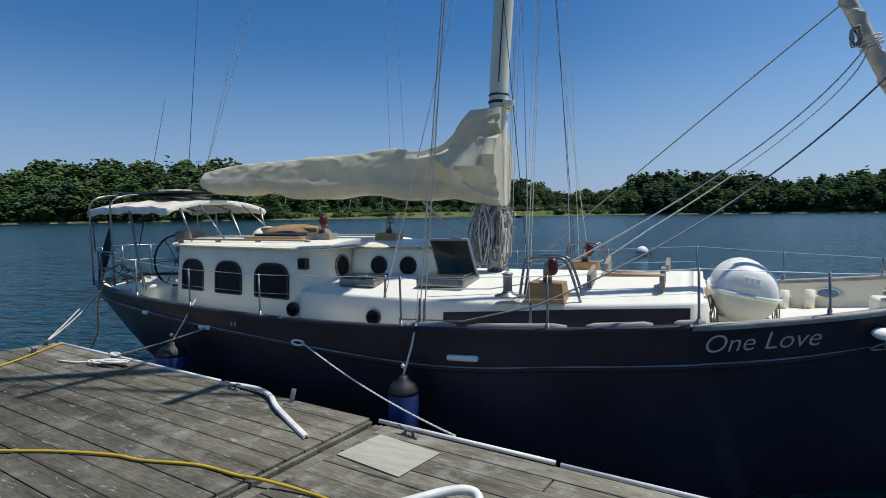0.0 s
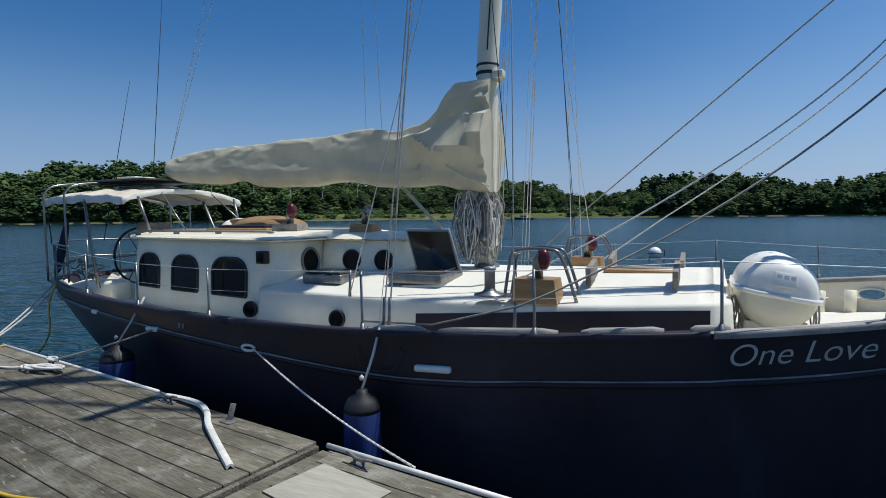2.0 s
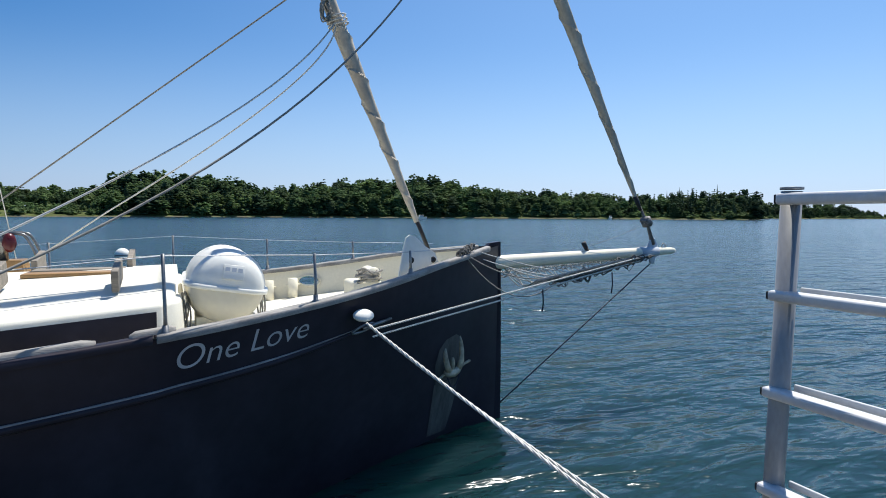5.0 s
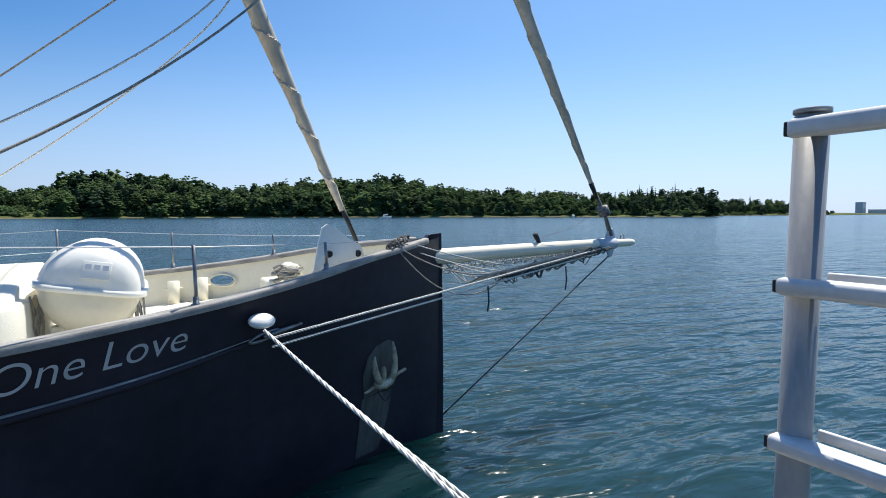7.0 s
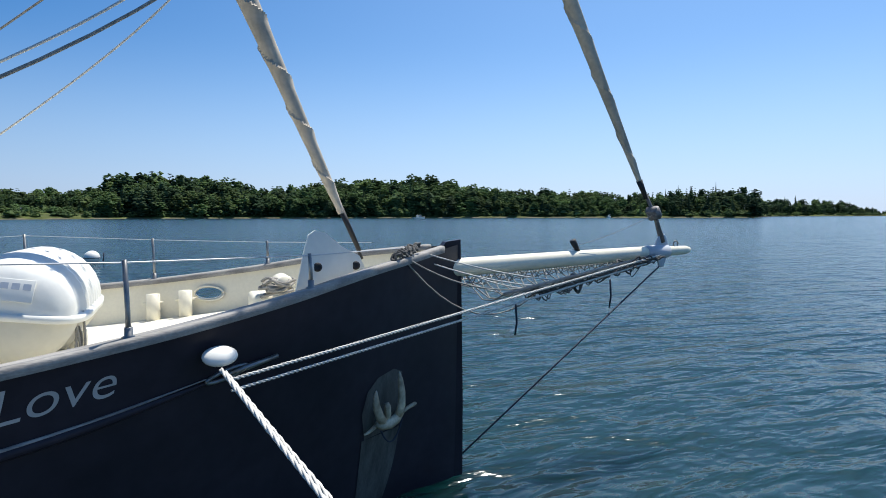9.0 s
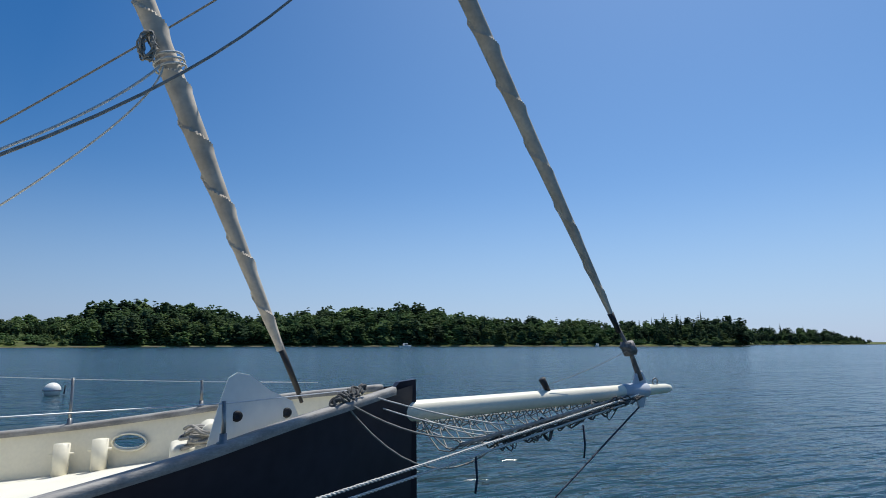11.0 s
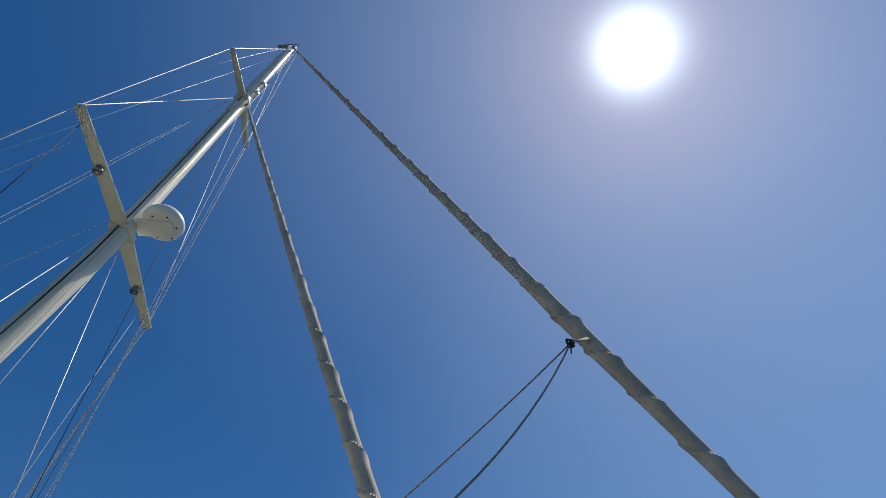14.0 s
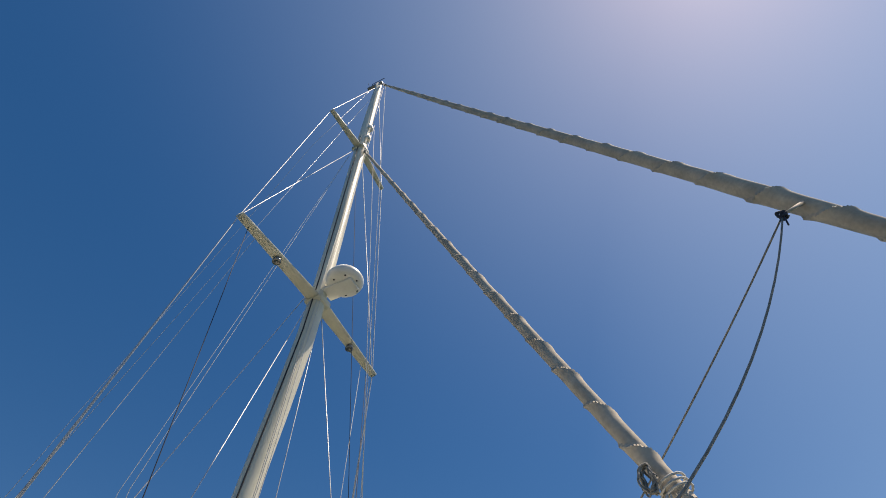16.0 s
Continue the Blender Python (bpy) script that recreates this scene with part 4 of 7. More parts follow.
def side_window(x0, x1, z0, z1, side):
    def y_at(x, z, out):
        return CY + side * (wheel_hw(x) - 0.05 * (z - 1.15) / 0.88 + out)
    o = arched(x0, x1, z0, z1)
    cx, cz = (x0 + x1) / 2, (z0 + z1) / 2
    bm = bmesh.new()
    inner = [(cx + (x - cx) * 0.90, cz + (z - cz) * 0.92) for x, z in o]
    loops = []
    for pts, out in ((o, 0.001), (o, 0.016), (inner, 0.016), (inner, 0.002)):
        loops.append([bm.verts.new((x, y_at(x, z, out), z)) for x, z in pts])
    n = len(o)
    for a, b in zip(loops, loops[1:]):
        for k in range(n):
            bm.faces.new((a[k], a[(k + 1) % n], b[(k + 1) % n], b[k]))
    bmesh.ops.recalc_face_normals(bm, faces=bm.faces)
    win = part("window", bm, M_BLACK, wh, "arched wheelhouse window in a dark frame")
    bm = bmesh.new()
    bm.faces.new([bm.verts.new((x, y_at(x, z, 0.006), z)) for x, z in inner][:: side])
    part("pane", bm, M_GLASS, win, "dark tinted glass pane", smooth=False)


for side in (-1, 1):
    for x0, x1 in ((-6.58, -6.06), (-5.80, -5.26), (-5.02, -4.41)):
        side_window(x0, x1, 1.425, 1.855, side)


def porthole(at, normal, r, parent, ring_mat=M_STEEL, tall=1.0):
    nrm = Vector(normal).normalized()
    m = Matrix.Translation(at) @ nrm.to_track_quat("Z", "Y").to_matrix().to_4x4()
    bm = bmesh.new()
    prof = [(1.0, -0.01), (1.0, 0.012), (0.96, 0.02), (0.86, 0.02), (0.82, 0.010), (0.82, -0.01)]
    n = 28
    rings = []
    for q, h in prof:
        rings.append([bm.verts.new(m @ Vector((r * q * math.cos(a), r * q * tall * math.sin(a), h))) for a in (2 * math.pi * k / n for k in range(n))])
    for a, b in zip(rings, rings[1:]):
        for k in range(n):
            bm.faces.new((a[k], a[(k + 1) % n], b[(k + 1) % n], b[k]))
    bmesh.ops.recalc_face_normals(bm, faces=bm.faces)
    p = part("porthole", bm, ring_mat, parent, "round porthole with a metal ring")
    bm = bmesh.new()
    bm.faces.new([bm.verts.new(m @ Vector((r * 0.84 * math.cos(a), r * 0.84 * tall * math.sin(a), 0.004))) for a in (2 * math.pi * k / n for k in range(n))])
    part("pane", bm, M_GLASS, p, "dark round glass pane", smooth=False)


for side in (-1, 1):
    porthole((HX1 + 0.002 - 0.035, CY + side * 0.68, 1.79), (1, side * 0.02, 0.06), 0.155, wh)

# forward companion cabin
fc = part("forward_cabin", house(-4.05, -2.98, lambda x: 0.52 - 0.06 * (x + 4) / 1.0, 1.6, 2.02, 0.03, 0.05, 0.10), M_WHITE, boat, "small cream forward cabin with round portholes")
part("cabin_roof", roof_plate(-4.02, -2.95, lambda x: 0.535 - 0.06 * (x + 4), 2.015, 0.03, 0.1), M_WHITE, fc)
for side in (-1, 1):
    for x in (-3.60, -3.20):
        porthole((x, CY + side * (0.517 - 0.06 * (x + 4) / 1.0 - 0.012), 1.80), (0.05, side, 0.07), 0.115, fc, M_BLACK)
    # oval ports low in the coachroof side
for side in (-1, 1):
    for x in (-4.28, -3.12):
        porthole((x, CY + side * (trunk_hw(x) + 0.002), 1.335), (0.05, side, 0.1), 0.085, boat, M_BLACK)

# port light box on the house corner
bm = bmesh.new()
box(bm, -4.24, -4.12, CY - wheel_hw(-4.2) + 0.0, CY - wheel_hw(-4.2) + 0.08, 1.80, 1.93, 0.01)
nl = part("light_box", bm, M_BLACK, wh, "black navigation light box")
bm = bmesh.new()
box(bm, -4.22, -4.14, CY - wheel_hw(-4.2) - 0.012, CY - wheel_hw(-4.2), 1.82, 1.91, 0.006)
part("lens", bm, M_GLASS, nl)

# things on the wheelhouse roof
for y, w in ((CY - 0.86, 0.02), (CY + 0.86, 0.02)):
    part("grab_rail", tube(bmesh.new(), [(-6.6, y, 2.12), (-5.5, y - 0.0, 2.12), (-4.4, y, 2.12)], 0.014, 8), M_OLDWOOD, wh, "weathered wooden grab rail")
    for x in (-6.6, -5.9, -5.2, -4.4):
        part("rail_block", box(bmesh.new(), x - 0.04, x + 0.04, y - 0.014, y + 0.014, 2.06, 2.12, 0.005), M_OLDWOOD, wh)
th = empty("roof_hatch", (-5.3, 6.3, 2.10), "varnished wooden sliding hatch on the wheelhouse roof", "hatch")
part("frame", box(bmesh.new(), -5.75, -4.75, 5.95, 6.75, 2.095, 2.15, 0.012), M_TEAK, th)
part("lid", box(bmesh.new(), -5.62, -4.85, 6.02, 6.68, 2.15, 2.185, 0.012), M_BLUEBAG, th, "dark hatch lid")
bm = bmesh.new()
bmesh.ops.create_uvsphere(bm, u_segments=20, v_segments=10, radius=1)
for v in bm.verts:
    v.co = Vector((-5.55 + 0.62 * v.co.x, 6.85 + 0.36 * v.co.y, 2.15 + 0.15 * max(-0.4, v.co.z) + 0.01 * noise.noise(v.co * 4)))
bundle = tagged(part("stowed_cushion", bm, M_BUNDLE), "brown canvas bundle with a white end on the wheelhouse roof", "bundle")
bm = bmesh.new()
bmesh.ops.create_uvsphere(bm, u_segments=14, v_segments=8, radius=1)
for v in bm.verts:
    v.co = Vector((-6.08 + 0.16 * v.co.x, 6.83 + 0.30 * v.co.y, 2.14 + 0.13 * max(-0.4, v.co.z)))
part("bundle_end", bm, M_RAFT, bundle, "white end of the bundle")
bm = bmesh.new()
box(bm, -6.05, -5.0, 6.62, 6.70, 2.16, 2.26, 0.02)
tagged(part("teak_plank", bm, M_TEAK), "varnished teak plank lying on the wheelhouse roof", "plank")


def dorade(at, box_size, with_red, guard, name, label):
    """A teak vent box with a cowl on it, some with a red lamp lens and a steel hoop."""
    x, y, z = at
    lx, ly, lz = box_size
    d = empty(name, at, label, "vent")
    bm = bmesh.new()
    box(bm, -lx / 2, lx / 2, -ly / 2, ly / 2, -0.06, lz, 0.008)
    for v in bm.verts:
        if v.co.z > lz * 0.5:
            v.co.x *= 0.86
            v.co.y *= 0.86
        v.co += Vector(at)
    part("vent_box", bm, M_TEAK if with_red != "dark" else M_OLDWOOD, d, "varnished teak box", smooth=False)
    part("cowl_stem", tube(bmesh.new(), [(x, y, z + lz - 0.005), (x, y, z + lz + 0.11), (x + 0.02, y - 0.0, z + lz + 0.15), (x + 0.05, y - 0.02, z + lz + 0.17)], [0.045, 0.042, 0.05, 0.06], 12), M_STEEL, d, "polished steel cowl")
    if with_red:
        m = Matrix.Translation((x + 0.065, y - 0.05, z + lz + 0.15)) @ Vector((0.25, -1.0, 0.05)).to_track_quat("Z", "Y").to_matrix().to_4x4()
        bm = bmesh.new()
        n = 20
        rings = []
        for q, h in ((0.3, 0.045), (0.7, 0.04), (0.95, 0.02), (1.0, 0.0), (0.9, -0.05)):
            rings.append([bm.verts.new(m @ Vector((0.052 * q * math.cos(a), 0.085 * q * math.sin(a), h))) for a in (2 * math.pi * k / n for k in range(n))])
        bm.faces.new(rings[0])
        for a, b in zip(rings, rings[1:]):
            for k in range(n):
                bm.faces.new((a[k], b[k], b[(k + 1) % n], a[(k + 1) % n]))
        bmesh.ops.recalc_face_normals(bm, faces=bm.faces)
        part("cowl_mouth", bm, M_RED, d, "dark red cowl mouth")
    if guard:
        for dy in (-0.02, 0.16):
            part("guard_hoop", tube(bmesh.new(), smooth_path([(x - 0.26, y + dy - 0.05, z - 0.03), (x - 0.22, y + dy, z + 0.30), (x - 0.16, y + dy, z + 0.36), (x + 0.10, y + dy, z + 0.37), (x + 0.20, y + dy, z + 0.30), (x + 0.32, y + dy, z - 0.05)], 6), 0.014, 8), M_STEEL, d, "bent steel guard hoop")
        part("guard_bar", tube(bmesh.new(), [(x - 0.2, y - 0.02, z + 0.33), (x - 0.2, y + 0.16, z + 0.33)], 0.011, 8), M_STEEL, d)
    return d


dorade((-1.28, 5.27, 1.63), (0.38, 0.26, 0.14), True, True, "dorade_vent", "teak vent box with red cowl and steel hoop on the coachroof")
dorade((-1.28, 7.30, 1.66), (0.38, 0.26, 0.14), True, True, "dorade_vent", "teak vent box with red cowl and steel hoop on the coachroof")
dorade((-4.46, 6.02, 2.10), (0.42, 0.22, 0.10), "dark", False, "dorade_vent", "dark wooden vent box with red cowl on the wheelhouse roof")
dorade((-3.68, 6.42, 2.07), (0.34, 0.24, 0.12), False, False, "dorade_vent", "teak vent box with steel cowl on the forward cabin")

mv = empty("mushroom_vent", (-1.62, 5.08, 1.64), "stubby metal deck vent on a flared base", "vent")
part("base", lathe(bmesh.new(), [(0.0, 0), (0.13, 0.0), (0.125, 0.012), (0.06, 0.03), (0.045, 0.05), (0.045, 0.055)], (-1.62, 5.08, 1.635)), M_STEEL, mv)
part("stem", lathe(bmesh.new(), [(0.043, 0.05), (0.043, 0.20), (0.05, 0.205), (0.05, 0.225), (0.0, 0.235)], (-1.62, 5.08, 1.635)), M_ALU, mv)


def round_lid(bm, w, l, m):
    """Pulls the far corners of a lid in, then sets it in place."""
    for v in bm.verts:
        if v.co.y > l * 0.9 and abs(v.co.x) > w * 0.47:
            v.co.x *= 0.97
        v.co = m @ v.co


def deck_hatch(x0, x1, y0, y1, z, open_lid, label):
    h = empty("deck_hatch", ((x0 + x1) / 2, (y0 + y1) / 2, z), label, "hatch")
    bm = bmesh.new()
    box(bm, x0, x1, y0, y1, z - 0.06, z + 0.035, 0.015)
    part("hatch_frame", bm, M_STEEL, h, "metal hatch frame")
    bm = bmesh.new()
    box(bm, x0 + 0.04, x1 - 0.04, y0 + 0.04, y1 - 0.04, z + 0.034, z + 0.042, 0.003)
    part("hatch_well", bm, M_SMOKE, h, "dark hatch opening")
    if open_lid:
        w, l = x1 - x0 - 0.05, 0.43
        m = Matrix.Translation(((x0 + x1) / 2 + 0.02, y1 - 0.02, z + 0.02)) @ pose(0, 0, 0, 94, 0, 0) @ Matrix(((1, -0.25, 0, 0), (0, 1, 0, 0), (0, 0, 1, 0), (0, 0, 0, 1)))
        bm = bmesh.new()
        box(bm, -w / 2, w / 2, 0.0, l, -0.012, 0.012, 0.011)
        round_lid(bm, w, l, m)
        lid = part("lid", bm, M_ALU, h, "open hatch lid with a pale rim")
        bm = bmesh.new()
        box(bm, -w / 2 + 0.03, w / 2 - 0.03, 0.03, l - 0.03, 0.011, 0.016, 0.002, m=m)
        part("lid_pane", bm, M_SMOKE, lid, "smoked acrylic hatch pane")
        bm = bmesh.new()
        part("lid_strut", tube(bm, [m @ Vector((w / 2 - 0.05, l * 0.1, 0.02)), Vector((x1 - 0.05, y0 + 0.12, z + 0.05))], 0.006, 6), M_STEEL, h)
    else:
        bm = bmesh.new()
        box(bm, x0 + 0.02, x1 - 0.02, y0 + 0.02, y1 - 0.02, z + 0.04, z + 0.06, 0.009)
        part("lid", bm, M_SMOKE, h, "smoked hatch lid")
        for k in (0.3, 0.7):
            part("hinge", tube(bmesh.new(), [(x0 + (x1 - x0) * k - 0.04, y0 + 0.02, z + 0.06), (x0 + (x1 - x0) * k + 0.04, y0 + 0.02, z + 0.06)], 0.012, 8), M_STEEL, h)


deck_hatch(-2.78, -2.22, 5.42, 5.93, 1.70, True, "deck hatch with its smoked lid standing open")
deck_hatch(-3.75, -3.28, 5.36, 5.74, 1.67, False, "closed smoked deck hatch on the coachroof")

# chocks with a board between on the coachroof
ch = empty("pole_chocks", (-0.6, 6.1, 1.70), "weathered wooden chocks with a board on the coachroof", "chock")
for x in (-0.94, -0.27):
    for y in (5.75, 6.9):
        bm = bmesh.new()
        box(bm, -0.022, 0.022, -0.16, 0.16, -0.03, 0.12, 0.006, m=Matrix.Translation((x, y, 1.74)) @ pose(0, 0, 0, 12, 0, 0))
        part("chock", bm, M_OLDWOOD, ch, smooth=False)
part("board", box(bmesh.new(), -0.92, -0.29, 6.2, 6.36, 1.735, 1.765, 0.006), M_TEAK, ch)
part("board", box(bmesh.new(), -0.92, -0.29, 6.5, 6.66, 1.735, 1.765, 0.006), M_OLDWOOD, ch)

# ---- mast ----
MX = -2.19
MAST_X = table([(1.5, -2.225), (3.8, -2.195), (5.0, -2.13), (7.6, -1.955), (12.1, -1.895), (15.8, -1.85)])
MAST_Y = table([(1.5, 6.52), (3.8, 6.56), (5.0, 6.61), (7.6, 6.675), (12.1, 6.68), (15.8, 6.70)])


def on_mast(z, dx=0.0, dy=0.0):
    return Vector((MAST_X(z) + dx, MAST_Y(z) + dy, z))


MZ = [1.60, 2.5, 3.3, 4, 4.6, 5.2, 6, 7, 8, 9.5, 11, 12.5, 14, 15.2, 15.8]
mast = part("mast", tube(bmesh.new(), [on_mast(z) for z in MZ], [0.115, 0.115, 0.115, 0.115, 0.114, 0.113, 0.113, 0.112, 0.112, 0.112, 0.11, 0.108, 0.10, 0.085, 0.075], 24), M_MAST, boat, "tall cream painted mast")
part("mast_collar", lathe(bmesh.new(), [(0.118, 0), (0.124, 0.005), (0.124, 0.03), (0.118, 0.035)], on_mast(3.76), sides=24), M_BLACK, mast, "dark band round the mast")
part("mast_collar", lathe(bmesh.new(), [(0.118, 0), (0.122, 0.005), (0.122, 0.02), (0.118, 0.025)], on_mast(3.85), sides=24), M_BLACK, mast, "dark band round the mast")
bm = bmesh.new()
box(bm, MX + 0.08, MX + 0.20, CY - 0.05, CY + 0.05, 3.70, 3.78, 0.01)
part("mast_fitting", bm, M_MAST, mast)
part("sail_track", tube(bmesh.new(), [on_mast(z, -0.112) for z in MZ[3:-1]], 0.014, 6), M_ALU, mast, "metal sail track")
part("conduit", tube(bmesh.new(), [on_mast(z, 0.03, -0.112) for z in MZ[3:-3]], 0.008, 6), M_BLACK, mast)
part("mast_step", lathe(bmesh.new(), [(0.2, 0), (0.19, 0.02), (0.14, 0.03), (0.13, 0.08), (0.118, 0.085)], (MX, CY, 1.68), sides=24), M_STEEL, mast)
for y, z in ((CY - 0.13, 2.05), (CY + 0.13, 2.2)):
    part("mast_winch", lathe(bmesh.new(), [(0.05, -0.06), (0.05, -0.04), (0.035, -0.02), (0.035, 0.03), (0.048, 0.05), (0.048, 0.06), (0.0, 0.065)], (MX + 0.03, y, z), "Y" if y > CY else "Y", 16), M_STEEL, mast)
LS, US = 7.60, 12.08
for z, hw, w in ((LS, 1.53, 0.20), (US, 0.94, 0.15)):
    SX, SY = MAST_X(z), MAST_Y(z)
    for s in (-1, 1):
        bm = bmesh.new()
        n = 8
        rings = []
        for i in range(n + 1):
            f = i / n
            ww = w * (1 - 0.4 * f) / 2
            q = Vector((SX + 0.02 - 0.07 * f, SY + s * (0.08 + (hw - 0.08) * f), z + 0.02 * f))
            rings.append([bm.verts.new(q + Vector((ww * math.cos(a), 0, 0.032 * math.sin(a)))) for a in (2 * math.pi * k / 10 for k in range(10))])
        for a, b in zip(rings, rings[1:]):
            for k in range(10):
                bm.faces.new((a[k], a[(k + 1) % 10], b[(k + 1) % 10], b[k]))
        bm.faces.new(rings[0])
        bm.faces.new(rings[-1])
        bmesh.ops.recalc_face_normals(bm, faces=bm.faces)
        sp = part("spreader", bm, M_MAST, mast, "cream mast spreader")
        if z == LS:
            part("spreader_lamp", lathe(bmesh.new(), [(0.02, 0.0), (0.05, -0.02), (0.055, -0.07), (0.045, -0.075), (0.0, -0.06)], (SX - 0.01, SY + s * 0.83, z - 0.02), sides=16), M_STEEL, sp, "round deck light under the spreader")
    part("spreader_bracket", box(bmesh.new(), SX - 0.12, SX + 0.14, SY - 0.13, SY + 0.13, z - 0.05, z + 0.05, 0.03), M_MAST, mast)
# radar dome on its bracket
RX, RY = MAST_X(7.95), MAST_Y(7.95)
rd = part("radar_dome", lathe(bmesh.new(), [(0.0, -0.09), (0.18, -0.09), (0.225, -0.07), (0.25, -0.02), (0.25, 0.02), (0.225, 0.07), (0.16, 0.10), (0.0, 0.115)], (RX + 0.36, RY + 0.02, 7.88), sides=28), M_RAFT, mast, "white radar dome on the mast")
bm = bmesh.new()
box(bm, RX + 0.08, RX + 0.52, RY - 0.07, RY + 0.15, 7.75, 7.79, 0.01)
part("bracket", bm, M_RAFT, rd)
rr = random.Random(9)
for k in range(6):
    a = k * 1.05
    part("drain_hole", lathe(bmesh.new(), [(0.014, 0.0), (0.014, -0.004), (0.0, -0.005)], (RX + 0.38 + 0.17 * math.cos(a), RY + 0.03 + 0.17 * math.sin(a), 7.792), sides=8), M_BLACK, rd)
# masthead gear
part("masthead_crane", box(bmesh.new(), RX - 0.20, RX + 0.22, RY - 0.04, RY + 0.04, 15.76, 15.83, 0.012), M_ALU, mast)
part("wind_vane", tube(bmesh.new(), [(RX - 0.1, RY, 15.83), (RX - 0.1, RY, 16.05), (RX + 0.25, RY, 16.07)], 0.008, 6), M_BLACK, mast)
part("whip_aerial", tube(bmesh.new(), [(RX - 0.15, RY + 0.03, 15.8), (RX - 0.3, RY + 0.05, 16.5)], 0.006, 6), M_BLACK, mast)
for z in (12.5, 13.0):
    part("steaming_light", lathe(bmesh.new(), [(0.0, -0.06), (0.06, -0.06), (0.07, 0.0), (0.06, 0.07), (0.0, 0.08)], (RX + 0.18, RY, z), sides=14), M_RAFT, mast)
part("mast_steps_plate", box(bmesh.new(), RX + 0.09, RX + 0.17, RY - 0.05, RY + 0.05, 12.3, 13.2, 0.02), M_MAST, mast)

# ---- boom with its sail cover ----
boom = part("boom", tube(bmesh.new(), [(MX - 0.1, CY, 2.75), (-7.0, CY, 2.98)], [0.07, 0.065], 16), M_MAST, boat, "painted boom")
part("boom_end_cap", lathe(bmesh.new(), [(0.07, 0.0), (0.075, -0.05), (0.05, -0.10), (0.0, -0.10)], (-7.0, CY, 2.98), "X", 16), M_STEEL, boom)
TOPC = table([(-6.95, 3.12), (-6.6, 3.17), (-5.97, 3.215), (-5.2, 3.235), (-4.84, 3.25), (-4.3, 3.245), (-4.0, 3.265), (-3.66, 3.305), (-3.3, 3.25), (-3.04, 3.28), (-2.77, 3.42), (-2.63, 3.60), (-2.50, 3.69), (-2.25, 3.70), (-2.02, 3.69)])
BOTC = table([(-6.95, 2.85), (-6.77, 2.80), (-6.11, 2.735), (-5.68, 2.765), (-5.27, 2.68), (-4.78, 2.65), (-4.4, 2.665), (-3.87, 2.69), (-3.37, 2.60), (-2.81, 2.615), (-2.5, 2.56), (-2.02, 2.51)])
# the cloth turns outward at SHELF and falls back below the fold BRINK
SHELF = table([(-3.6, 3.20), (-3.17, 3.17), (-2.95, 3.19), (-2.71, 3.315), (-2.36, 3.355), (-2.25, 3.38), (-2.03, 3.43)])
BRINK = table([(-3.6, 3.16), (-3.33, 3.13), (-2.95, 3.15), (-2.63, 2.96), (-2.36, 3.03), (-2.06, 3.12)])


def ridge(p, k):
    """Sharp-edged creases from folded noise."""
    return 0.5 - abs(noise.noise(p * k)) * 2


def cover_out(x, z):
    """How far the canvas stands out of its even shape on either side."""
    near = max(0.0, min(1.0, (x + 3.35) / 0.45))
    sh, br, zb = SHELF(x), BRINK(x), BOTC(x)
    if z > sh:
        o = 0.20 * (z - sh)
    elif z > br:
        o = 0.26 * ((sh - z) / (sh - br)) ** 0.95
    else:
        o = 0.26 - 0.21 * min(1.0, (br - z) / max(0.05, 0.55 * (br - zb)))
    o *= near
    # folds that fan out from the collar and gather at the luff lacing
    th = math.atan2(3.78 - z, x + 2.0)
    o += 0.034 * near * (abs(((th * 3.6 + 0.5 * noise.noise(Vector((x * 2, z * 2, 1)))) % 1.0) - 0.5) * 2 - 0.5) * min(1, (3.80 - z) * 2)
    luff = max(0.0, min(1.0, (x + 2.28) / 0.18))
    o += 0.022 * luff * math.sin(z * 46 + 3 * noise.noise(Vector((x * 5, z * 5, 0))))
    # slack creases along the boom, sharper under the top seam
    p = Vector((x * 0.55 + z * 0.35, z * 1.6 - x * 0.25, 2.0))
    o += (0.020 + 0.028 * near) * ridge(p, 2.1) + (0.007 + 0.01 * near) * ridge(p + Vector((4, 1, 0)), 6.0)
    top = max(0.0, 1 - (TOPC(x) - z) / 0.13)
    o += 0.06 * top * ridge(Vector((x * 1.2, z * 2, 9)), 3.2)
    return o


